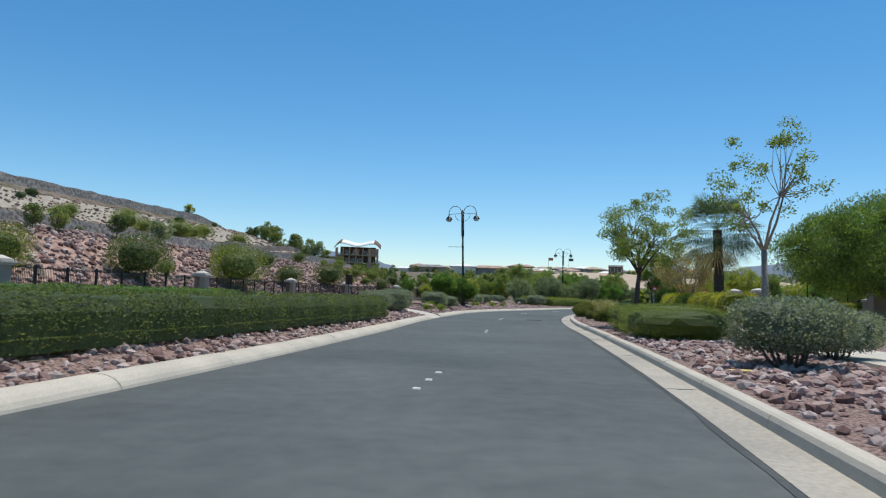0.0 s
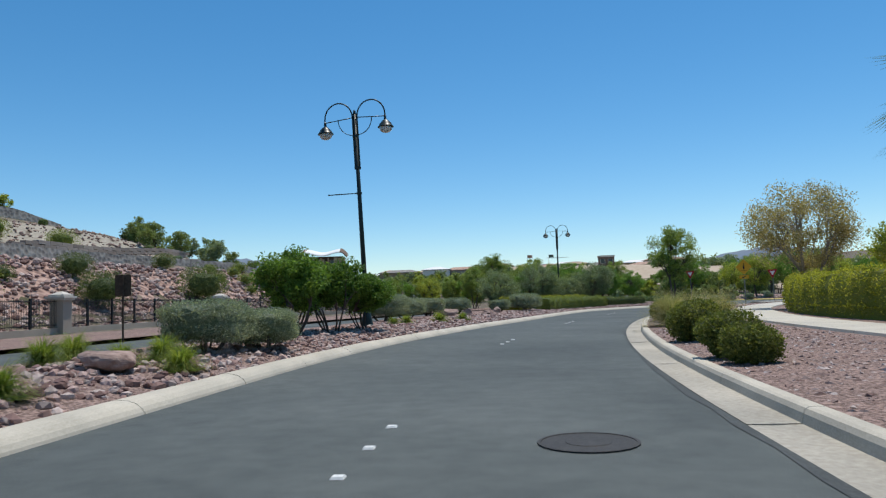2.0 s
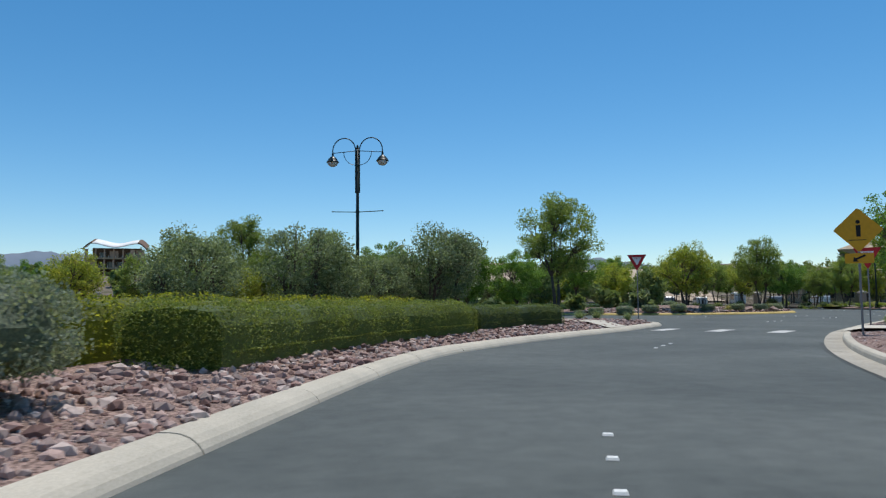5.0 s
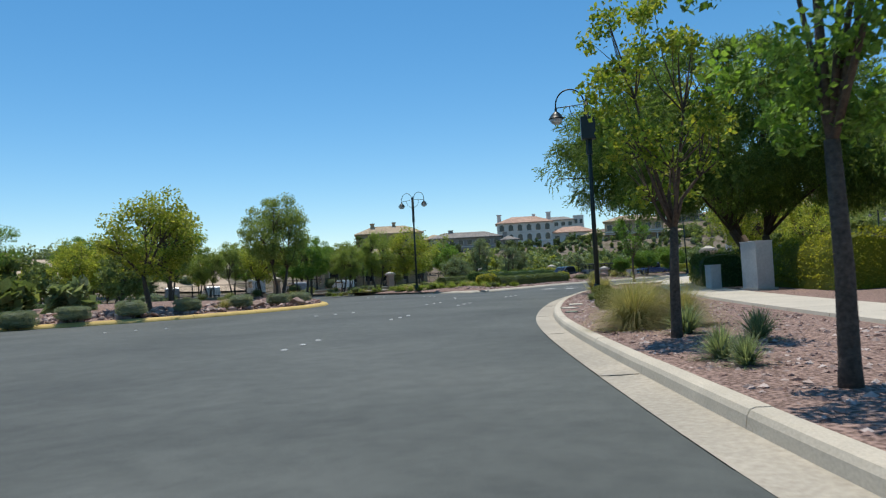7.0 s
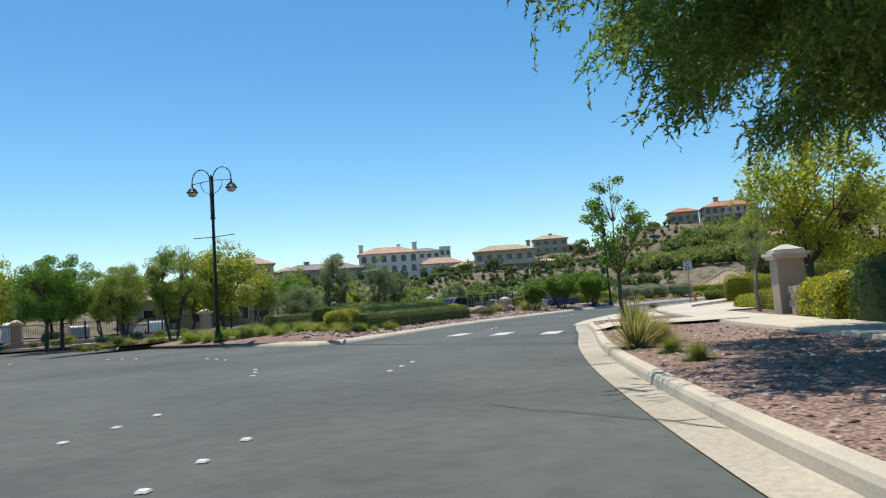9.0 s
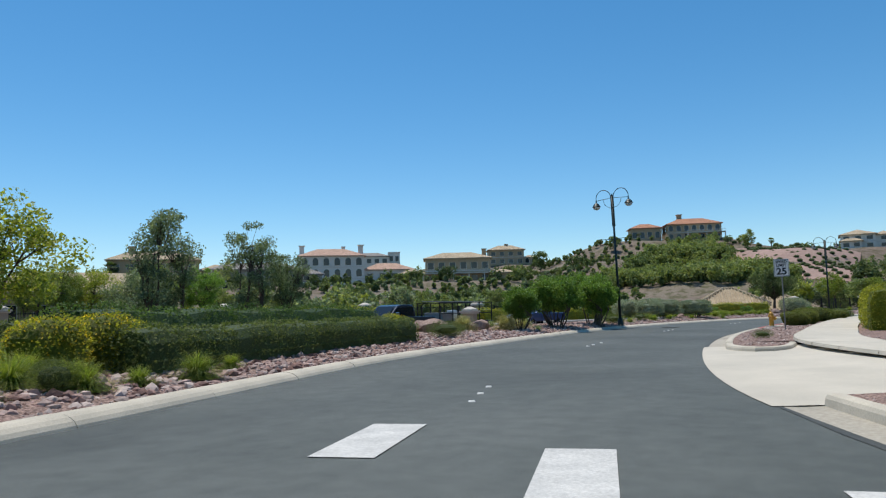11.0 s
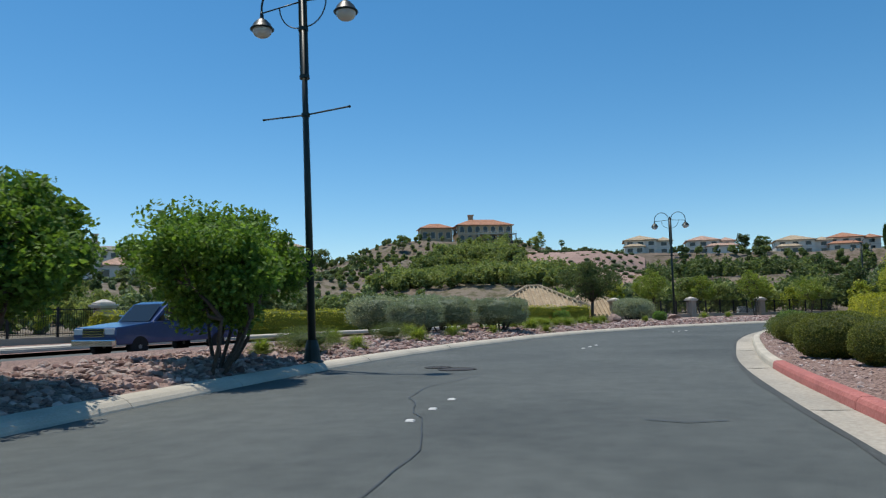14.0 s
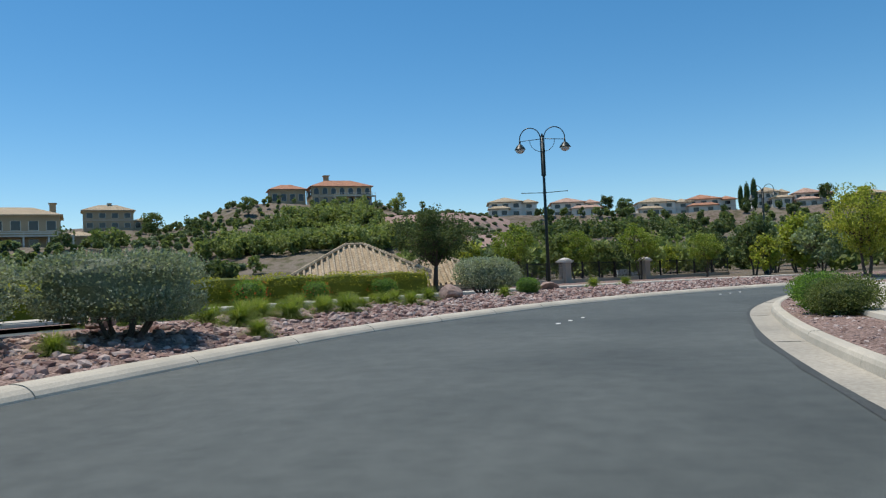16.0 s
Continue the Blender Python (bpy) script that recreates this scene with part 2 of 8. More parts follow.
M_GRASS = leaves("grass_blades", [(0.265, 0.266, 0.125), (0.380, 0.352, 0.173), (0.186, 0.208, 0.090), (0.525, 0.460, 0.252)], 0.37)
M_LAWN = leaves("grass_low", [(0.162, 0.228, 0.044), (0.235, 0.309, 0.059), (0.110, 0.162, 0.029), (0.323, 0.353, 0.088)], 0.44)
M_PALM = leaves("palm_leaf", [(0.085, 0.135, 0.045), (0.135, 0.195, 0.07), (0.06, 0.098, 0.034), (0.20, 0.255, 0.11)], 0.32, 0.45)
M_FLOWER = leaves("red_flowers", [(0.578, 0.053, 0.032), (0.735, 0.105, 0.053)], 0.44)
M_YFLOWER = leaves("yellow_flowers", [(0.651, 0.441, 0.032), (0.788, 0.578, 0.063)], 0.44)
M_TWIG = surface("twig_wood", (0.10, 0.08, 0.065), (0.20, 0.165, 0.135), 30.0, 3.0, 0.95, 0.3, 0.004)
M_DARKGLASS = nodes_of("window_glass", 0.08)[0]
M_DARKGLASS.node_tree.nodes["Principled BSDF"].inputs["Base Color"].default_value = (0.018, 0.022, 0.026, 1)
M_DARKGLASS.node_tree.nodes["Principled BSDF"].inputs["Specular IOR Level"].default_value = 0.6
M_STONEWALL = surface("grey_wall_stone", (0.235, 0.21, 0.185), (0.40, 0.37, 0.33), 2.6, 0.3, 0.95, 0.9, 0.06, 0.4, "voronoi")
# ridge rock lightened and blued: air haze put into the base colour
M_HAZYRIDGE = surface("hazy_ridge_rock", (0.17, 0.215, 0.27), (0.22, 0.265, 0.32), 0.01, 0.002, 1.0, 0.0, 0.01, 0.5)
M_PALEBANK = surface("pale_slope_soil", (0.24, 0.21, 0.165), (0.46, 0.415, 0.335), 1.8, 0.1, 0.95, 0.8, 0.08, 0.4)
M_SAND = surface("sandy_soil", (0.40, 0.31, 0.22), (0.54, 0.44, 0.33), 0.8, 0.06, 0.95, 0.4, 0.05, 0.4)
M_PINKSOIL = surface("pink_soil", (0.25, 0.165, 0.135), (0.42, 0.30, 0.255), 1.2, 0.1, 0.95, 0.5, 0.05, 0.4)

# ---------------------------------------------------------------- helpers for meshes
def mesh_of(name, verts, faces, material=None, smooth=False):
    me = bpy.data.meshes.new(name)
    me.from_pydata([tuple(map(float, v)) for v in verts] if not isinstance(verts, np.ndarray) else verts.tolist(), [], faces.tolist() if isinstance(faces, np.ndarray) else faces)
    if material:
        me.materials.append(material)
    if smooth:
        me.shade_smooth()
    me.update()
    return me


def put(name, me, parent=None, at=None, label=""):
    ob = new(name, me)
    if at is not None:
        ob.matrix_world = at
    if parent is not None:
        ob.parent = parent
    return tagged(ob, label=label)


def part(name, bm, material, parent, label="", smooth=False):
    """Links a bmesh as one mesh under a thing or a part."""
    me = bpy.data.meshes.new(name)
    bm.to_mesh(me)
    bm.free()
    me.materials.append(material)
    if smooth:
        me.shade_smooth()
    return put(name, me, parent, label=label)


def base(name, at, label="", category="", group="", kind=""):
    ob = new(name)
    ob.matrix_world = at
    ob.empty_display_size = 0.2
    return tagged(ob, label, category, group, kind)


def box(bm, x0, y0, z0, x1, y1, z1, bevel=0.0):
    made = bmesh.ops.create_cube(bm, size=1.0)["verts"]
    bmesh.ops.scale(bm, verts=made, vec=(x1 - x0, y1 - y0, z1 - z0))
    bmesh.ops.translate(bm, verts=made, vec=((x0 + x1) / 2, (y0 + y1) / 2, (z0 + z1) / 2))
    if bevel:
        edges = list({e for v in made for e in v.link_edges})
        bmesh.ops.bevel(bm, geom=edges, offset=bevel, segments=2, affect="EDGES", profile=0.6)
    return bm


def tube(bm, points, radii, sides=8, caps=True):
    """A tapered tube through points."""
    rings, prev = [], None
    for i, p in enumerate(points):
        a, b = Vector(points[max(i - 1, 0)]), Vector(points[min(i + 1, len(points) - 1)])
        d = (b - a).normalized() if (b - a).length > 1e-6 else Vector((0, 0, 1))
        x = d.cross(Vector((0, 0, 1)) if abs(d.z) < 0.95 else Vector((1, 0, 0))).normalized() if prev is None else (prev - d * prev.dot(d)).normalized()
        prev, y = x, d.cross(x)
        r = radii[i] if isinstance(radii, (list, tuple)) else radii
        rings.append([bm.verts.new(Vector(p) + r * (math.cos(k * math.tau / sides) * x + math.sin(k * math.tau / sides) * y)) for k in range(sides)])
    for u, v in zip(rings, rings[1:]):
        for k in range(sides):
            bm.faces.new((u[k], u[(k + 1) % sides], v[(k + 1) % sides], v[k]))
    if caps:
        bm.faces.new(rings[0][::-1])
        bm.faces.new(rings[-1])
    return bm


def lathe(bm, profile, sides=16):
    rings = [[bm.verts.new((r * math.cos(k * math.tau / sides), r * math.sin(k * math.tau / sides), z)) for k in range(sides)] for r, z in profile]
    for u, v in zip(rings, rings[1:]):
        for k in range(sides):
            bm.faces.new((u[k], u[(k + 1) % sides], v[(k + 1) % sides], v[k]))
    bm.faces.new(rings[0][::-1])
    bm.faces.new(rings[-1])
    return bm


def curve_through(ctrl, step=1.0):
    """A smooth line through control points (Catmull-Rom), at even steps."""
    p = np.array([ctrl[0], *ctrl, ctrl[-1]], float)
    p[0], p[-1] = 2 * p[1] - p[2], 2 * p[-2] - p[-3]
    out = []
    for i in range(1, len(p) - 2):
        t = np.linspace(0, 1, 24, endpoint=False)[:, None]
        a, b, c, d = p[i - 1 : i + 3]
        out.append(0.5 * (2 * b + (c - a) * t + (2 * a - 5 * b + 4 * c - d) * t**2 + (3 * b - a - 3 * c + d) * t**3))
    line = np.vstack([*out, p[-2:-1]])
    s = np.r_[0, np.cumsum(np.hypot(*np.diff(line, axis=0).T))]
    at = np.linspace(0, s[-1], max(2, int(s[-1] / step) + 1))
    return np.c_[np.interp(at, s, line[:, 0]), np.interp(at, s, line[:, 1])]


def normals_left(line):
    d = np.gradient(line, axis=0)
    d /= np.linalg.norm(d, axis=1)[:, None]
    return np.c_[-d[:, 1], d[:, 0]]


def strip(line, profile):
    """Verts and faces of a ribbon along a line. profile: rows of (offset to the left, z), each a number or an array along the line."""
    n = normals_left(line)
    rows = [np.c_[line + n * np.reshape(o * np.ones(len(line)), (-1, 1)), z * np.ones(len(line))] for o, z in profile]
    verts = np.stack(rows, 1).reshape(-1, 3)
    k, m = len(profile), len(line)
    i, j = np.meshgrid(np.arange(m - 1), np.arange(k - 1), indexing="ij")
    q = (i * k + j).ravel()
    return verts, np.c_[q, q + k, q + k + 1, q + 1][:, ::-1]


# ---------------------------------------------------------------- plan
# road edges: where asphalt ends on either side of the carriageway
RIGHT = curve_through([(14.6, -60), (14.4, -40), (14.2, -26), (13.5, -12), (12.7, 0), (12.5, 10), (12.9, 19), (13.9, 28), (15.7, 37.6), (18.6, 47.5), (22.8, 57.3), (28.2, 66), (33.5, 72.4), (40.8, 80), (48.2, 86.1), (54.4, 90.4), (60, 93.8), (66, 97), (74.6, 101.5), (84.4, 104.5), (93.8, 106.3), (102.2, 107), (110.4, 107.3), (117, 107), (124, 106.4), (131, 105.2), (138, 103.2), (147.6, 98.6), (156, 92), (163, 83), (169, 72)])
LEFT_A = curve_through([(8.2, -60), (8.0, -40), (7.9, -26), (7.3, -13), (6.5, -2), (6.2, 8), (6.2, 15), (6.8, 22), (8.3, 31), (10.2, 40), (11.9, 48.5), (14.2, 57.5), (16.6, 62.2), (19.3, 66), (22.9, 70.6), (26.3, 75.6)])
LEFT_B = curve_through([(64.9, 106.4), (68.5, 107.6), (72.5, 109.1), (77.5, 110.8), (83.7, 112.3), (90, 113.5), (97, 114.7), (104.4, 115.6), (112, 115.9), (120, 115.4), (130.5, 113.6), (136, 111.5), (142, 108.4), (148, 104), (153.5, 98), (158, 90), (162, 80)])
OPPOSITE_A = curve_through([(-0.5, -60), (-1.4, -30), (-2, -10), (-2.2, 10), (-2.4, 25), (-1.6, 40), (0.5, 55), (4.5, 68), (10.5, 79), (18.5, 87.5), (27, 93)])
OPPOSITE_B = curve_through([(60, 139), (68, 134.5), (80, 130.5), (96, 128.2), (112, 127.6), (127, 125.6), (141, 120), (153, 111.5), (162, 101), (168, 88)])
WALKWAY = curve_through([(19.6, -60), (19.2, -25), (18.6, -5), (18.5, 12), (18.8, 25), (21, 37), (24.2, 47), (28.7, 57), (34.5, 65.5), (40.6, 71.6), (47, 77.4), (53.5, 82.7), (60, 87.4), (66, 91.2), (72, 94.6), (78.5, 98), (86, 101.3), (95, 102.4), (105, 103.1), (115, 103.5), (125, 103.2), (134, 101.5), (143, 97.6), (151, 91.2)])
RING_X, RING_Y, ISLAND_R = 40.0, 112.0, 12.5

HILLS = [(28, 232, 10.8), (70, 240, 9.5), (-20, 240, 4), (-110, 440, 14.5), (-180, 560, 22), (0, 560, 20), (120, 500, 18), (205, 262, 9.6), (232, 290, 11.6), (255, 275, 11.2), (270, 235, 12.2), (355, 262, 23), (395, 190, 32), (375, 208, 31)]
HILLS += [(345, 190, 20), (300, 165, 9), (240, 190, 3), (230, 140, 1), (375, 123, 21), (390, 95, 21), (404, 47, 21), (406, 20, 21), (325, 105, 9), (320, 50, 9), (250, 90, 0), (260, 40, 1), (470, 200, 30), (480, 80, 20), (325, 245, 14), (420, 300, 28), (200, 180, 1)]
HILLS += [(150, 170, 0.5), (150, 230, 4), (300, 300, 16), (100, 180, 0.5), (340, 140, 20), (360, 150, 24)]
CENTRES = np.vstack([OPPOSITE_A[::4], OPPOSITE_B[::4], RIGHT[::4], LEFT_A[::4], LEFT_B[::4]])


def smooth01(t):
    t = np.clip(t, 0, 1)
    return t * t * (3 - 2 * t)


def bank_shift(y):
    """How far the foot of the bank swings towards the road at its end."""
    return 4.0 * smooth01((np.asarray(y, float) - 52) / 36)


def bank(x, y):
    """The graded bank beside the road: a rubble slope, a low wall line, a pale slope and a crest."""
    d = -14.0 - x + bank_shift(y)
    taper, high = smooth01((124 - y) / 50), smooth01((112 - y) / 50)
    lower, upper = 5.1 * smooth01(d / 13.0), 4.1 * smooth01((d - 14.2) / 13.5) + 0.8 * smooth01((d - 27.4) / 0.8)
    return (lower + 0.9 * smooth01((d - 13.6) / 0.7) + upper * high) * taper


def terrain(x, y):
    """Height of the land."""
    x, y = np.asarray(x, float), np.asarray(y, float)
    wsum, zsum = np.zeros_like(x) + 1e-9, np.zeros_like(x)
    for hx, hy, hz in HILLS:
        w = 1.0 / (((x - hx) ** 2 + (y - hy) ** 2) / 900 + 0.15) ** 2
        wsum, zsum = wsum + w, zsum + w * hz
    near = np.full(x.shape, 1e9)
    for cx, cy in CENTRES[::2]:
        near = np.minimum(near, (x - cx) ** 2 + (y - cy) ** 2)
    near = np.sqrt(near)
    z = zsum / wsum * smooth01((near - 35) / 75)
    rough = 0.35 * np.sin(x * 0.21 + 1.3 * np.sin(y * 0.13)) * np.sin(y * 0.17 + 0.7) * smooth01((near - 40) / 40)
    far = 60 * np.exp(-(((x + 940) / 260) ** 2 + ((y - 2350) / 300) ** 2)) + 70 * np.exp(-(((x - 760) / 140) ** 2 + ((y - 2400) / 200) ** 2))
    far = far + 60 * np.exp(-(((x - 700) / 500) ** 2 + ((y - 1500) / 300) ** 2)) + 60 * np.exp(-(((x - 1500) / 500) ** 2 + ((y - 500) / 600) ** 2))
    low = np.where((near < 9) | (np.hypot(x - RING_X, y - RING_Y) < 37), -0.08, 0.10)
    return low + z + rough + bank(x, y) + far


def land(x, y):
    return float(terrain(np.array([x]), np.array([y]))[0])

# ---------------------------------------------------------------- ground, road, kerbs
def spread(lo, hi, step, end):
    """Grid lines: even between lo and hi, then wider and wider out to the end."""
    mid, out, s = list(np.arange(lo, hi + step / 2, step)), [], step
    a, b = mid[0], mid[-1]
    low, high = [], []
    while b < end:
        s *= 1.16
        a, b = a - s, b + s
        low.append(a), high.append(b)
    return np.array(low[::-1] + mid + high)


def grid_mesh(name, xs, ys, height, material):
    gx, gy = np.meshgrid(xs, ys, indexing="ij")
    verts = np.stack([gx, gy, height(gx, gy)], -1).reshape(-1, 3)
    n = len(ys)
    i, j = np.meshgrid(np.arange(len(xs) - 1), np.arange(n - 1), indexing="ij")
    q = (i * n + j).ravel()
    return mesh_of(name, verts, np.c_[q, q + n, q + n + 1, q + 1], material, True)


ground = put("ground", grid_mesh("ground", spread(-90, 240, 3.0, 4300), spread(-80, 260, 3.0, 4300), terrain, M_GROUND))
tagged(ground, "dry desert ground of pink gravel and pale dirt", "ground", kind="structure")


def bank_strip(x, y):
    return terrain(x, y) + 0.05 * np.sin(x * 2.1) * np.sin(y * 1.7) + 0.03


slope_y = np.arange(-60, 122, 1.5)


def bank_line(y, d):
    return -14.0 - d + bank_shift(y)


def bank_sheet(name, d0, d1, material, label):
    slope_d = np.arange(d0, d1, 1.2)
    gy, gd = np.meshgrid(slope_y, slope_d, indexing="ij")
    gx = bank_line(gy, gd)
    sv = np.stack([gx, gy, bank_strip(gx, gy)], -1).reshape(-1, 3)
    k = len(slope_d)
    i, j = np.meshgrid(np.arange(len(slope_y) - 1), np.arange(k - 1), indexing="ij")
    q = (i * k + j).ravel()
    tagged(put(name, mesh_of(name, sv, np.c_[q, q + 1, q + k + 1, q + k], material, True)), label, "bank", kind="structure")


bank_sheet("rubble_bank", 0.6, 13.0, M_BANK, "pink crushed rock slope above the fence")
bank_sheet("pale_bank", 14.5, 27.2, M_PALEBANK, "pale dirt slope above a stone wall")


def bank_wall(name, d, y0, y1, over, label):
    """A dry stone wall that holds a terrace of the bank."""
    ys = np.arange(y0, y1, 1.5)
    line = np.c_[bank_line(ys, d), ys]
    lo, hi = terrain(bank_line(ys, d - 0.6), ys) - 0.3, terrain(bank_line(ys, d + 1.0), ys) + over * smooth01((y1 - ys) / 10) - 0.4 * (1 - smooth01((y1 - ys) / 6)) + 0.06 * np.sin(ys * 1.9) + 0.05 * np.sin(ys * 0.83)
    v, f = strip(line, [(-0.35, lo), (-0.22, hi), (0.25, hi), (0.35, lo)])
    n = len(v)
    tagged(put(name, mesh_of(name, v, f.tolist() + [[0, 1, 2, 3], [n - 1, n - 2, n - 3, n - 4]], M_STONEWALL)), label, "wall", kind="structure")


bank_wall("terrace_wall", 13.5, -60, 112, 0.25, "grey dry stone terrace wall on the slope")
bank_wall("crest_wall", 27.6, -60, 70, 0.55, "long grey stone wall on the crest of the slope")


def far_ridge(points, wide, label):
    """A bare mountain ridge beyond the valley, with distance haze painted into its colour."""
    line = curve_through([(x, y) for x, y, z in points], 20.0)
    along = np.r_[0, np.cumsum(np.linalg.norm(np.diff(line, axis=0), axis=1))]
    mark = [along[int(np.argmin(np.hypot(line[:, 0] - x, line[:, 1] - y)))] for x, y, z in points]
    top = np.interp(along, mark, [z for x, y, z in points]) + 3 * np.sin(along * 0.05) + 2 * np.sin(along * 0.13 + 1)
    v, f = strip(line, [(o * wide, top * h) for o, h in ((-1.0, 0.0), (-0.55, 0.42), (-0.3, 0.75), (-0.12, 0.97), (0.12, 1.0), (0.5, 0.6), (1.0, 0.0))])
    tagged(put("backdrop", mesh_of("backdrop", v, f, M_HAZYRIDGE, True)), label, "mountain", kind="structure")


far_ridge([(-1700, 1900, 60), (-1250, 2080, 110), (-1060, 2165, 152), (-940, 2220, 161), (-840, 2258, 150), (-655, 2290, 112), (-450, 2360, 74), (-200, 2400, 50)], 300, "flat-topped mountain on the horizon, painted blue-grey for haze")
far_ridge([(430, 2420, 90), (560, 2370, 118), (640, 2335, 134), (715, 2310, 140), (860, 2260, 110), (1100, 2100, 80)], 260, "low mountain on the horizon, painted blue-grey for haze")


px, py = np.meshgrid(np.arange(280, 350, 2.5), np.arange(0, 1.001, 0.05), indexing="ij")
py = 117.5 + (px - 280) * 0.03 + py * (13 + (px - 280) * 0.55)
v = np.stack([px, py, terrain(px, py) + 0.25], -1).reshape(-1, 3)
k = px.shape[1]
a, b = np.meshgrid(np.arange(px.shape[0] - 1), np.arange(k - 1), indexing="ij")
q = (a * k + b).ravel()
tagged(put("planted_slope", mesh_of("planted_slope", v, np.c_[q, q + k, q + k + 1, q + 1], M_PINKSOIL, True)), "bare pink soil slope set with young shrubs", "slope", kind="structure")


px, py = np.meshgrid(np.arange(-4, 100, 3.0), np.arange(198, 262, 3.0), indexing="ij")
v = np.stack([px, py, terrain(px, py) + 0.35 - 1.2 * smooth01((np.abs(px - 48) - 40) / 12)], -1).reshape(-1, 3)
k = px.shape[1]
a, b = np.meshgrid(np.arange(px.shape[0] - 1), np.arange(k - 1), indexing="ij")
q = (a * k + b).ravel()
tagged(put("sandy_ridge", mesh_of("sandy_ridge", v, np.c_[q, q + k, q + k + 1, q + 1], M_SAND, True)), "bare pale sandy ridge beyond the trees", "slope", kind="structure")


def ribbon(name, line, left, right, z, material, label, category="road"):
    v, f = strip(line, [(left, z), (right, z)])
    return tagged(put(name, mesh_of(name, v, f, material)), label, category, kind="structure")


def between(name, a, b, z, material, label):
    """Road surface between two edges of different length."""
    n = 160
    pick = lambda line: line[np.linspace(0, len(line) - 1, n).round().astype(int)]  # noqa: E731
    pa, pb = pick(a), pick(b)
    v = np.stack([np.c_[pa, np.full(n, z)], np.c_[pb, np.full(n, z)]], 1).reshape(-1, 3)
    i = np.arange(n - 1) * 2
    return tagged(put(name, mesh_of(name, v, np.c_[i, i + 2, i + 3, i + 1], material)), label, "road", kind="structure")


def upto(line, x, y):
    return int(np.argmin((line[:, 0] - x) ** 2 + (line[:, 1] - y) ** 2))


R_ENTRY, R_EXIT = upto(RIGHT, 30.0, 68.0), upto(RIGHT, 62, 95)
ROAD_EDGE = RIGHT - normals_left(RIGHT) * 0.14
between("road", LEFT_A, ROAD_EDGE[: R_ENTRY + 3], 0.0, M_ASPHALT, "grey asphalt one-way carriageway with worn lanes")
between("road_east", LEFT_B, ROAD_EDGE[R_EXIT:], 0.0, M_ASPHALT, "grey asphalt carriageway curving between planted medians")
ribbon("road_opposite", OPPOSITE_A, 3.5, -3.5, -0.004, M_ASPHALT, "grey asphalt carriageway beyond the median")
ribbon("road_opposite_east", OPPOSITE_B, 3.6, -3.6, -0.004, M_ASPHALT, "grey asphalt carriageway beyond the planted median")
v, f = strip(RIGHT[R_ENTRY - 2 : R_EXIT + 6], [(24.0, -0.006), (-0.14, -0.006)])
tagged(put("road_entry", mesh_of("road_entry", v, f, M_ASPHALT)), "grey asphalt where the carriageway meets the ring", "road", kind="structure")
bm = bmesh.new()
bmesh.ops.create_circle(bm, cap_ends=True, segments=96, radius=34)
bmesh.ops.translate(bm, verts=bm.verts, vec=(RING_X, RING_Y, -0.010))
me = bpy.data.meshes.new("roundabout")
bm.to_mesh(me), bm.free()
me.materials.append(M_ASPHALT)
tagged(put("roundabout_road", me), "grey asphalt ring of the roundabout", "road", kind="structure")

# gutter and kerbs: each cast length is a piece of its own
GUTTER = [(-0.13, 0.008), (-0.35, 0.002), (-0.6, 0.012)]
KERB_R = [(-0.6, 0.0), (-0.615, 0.10), (-0.64, 0.145), (-0.68, 0.16), (-0.80, 0.16), (-0.83, 0.14), (-0.83, -0.1)]
KERB_L = [(0.0, -0.02), (0.02, 0.03), (0.06, 0.08), (0.13, 0.128), (0.21, 0.155), (0.30, 0.165), (0.40, 0.165), (0.44, 0.15), (0.44, -0.1)]


def cast_pieces(name, line, profile, material, parent, length=3.0, odd=None):
    """Cuts a swept profile into lengths with a narrow joint between them."""
    n = max(2, int(length))
    for i in range(0, len(line) - 1, n):
        seg = line[i : min(i + n + 1, len(line))].copy()
        if len(seg) < 2:
            continue
        for a, b in ((0, 1), (-1, -2)):
            d = seg[b] - seg[a]
            seg[a] += d / np.linalg.norm(d) * 0.008
        lift = random.uniform(-0.004, 0.004)
        v, f = strip(seg, [(o, z + lift) for o, z in profile])
        k = len(profile)
        faces = f.tolist() + [list(range(k)), list(range(len(v) - k, len(v)))[::-1]]
        put(name, mesh_of(name, v, faces, odd(seg[0]) if odd else material), parent)


kerb_right = base("kerb", Matrix(), "pale concrete kerb with a gutter beside the asphalt", "kerb", kind="structure")
DRIVE_A, DRIVE_B = upto(RIGHT, 72.6, 100.5), upto(RIGHT, 85.9, 104.86)


def red_or_plain(p):
    return M_REDKERB if 98.5 < p[0] < 107.0 else M_KERB


cast_pieces("kerb_length", RIGHT[: DRIVE_A + 1], KERB_R, M_KERB, kerb_right, 3.0, red_or_plain)
cast_pieces("kerb_length", RIGHT[DRIVE_B:], KERB_R, M_KERB, kerb_right, 3.0, red_or_plain)
cast_pieces("gutter_length", RIGHT[: DRIVE_A + 1], GUTTER, M_GUTTER, kerb_right, 6.0)
cast_pieces("gutter_length", RIGHT[DRIVE_B:], GUTTER, M_GUTTER, kerb_right, 6.0)


def seal_strip(line, wide, seed):
    """A darker worn band of sealed asphalt along the gutter, of uneven width."""
    q = np.random.default_rng(seed)
    t = np.arange(len(line))
    w = wide * (0.75 + 0.2 * np.sin(t * 0.31) + 0.12 * np.sin(t * 0.83 + 1)) + q.uniform(-0.03, 0.03, len(line))
    v, f = strip(line, [(w - 0.12, 0.006), (-0.128, 0.006)])
    tagged(put("seal_strip", mesh_of("seal_strip", v, f, M_SEAL)), "darker sealed asphalt band beside the gutter", "road", kind="structure")


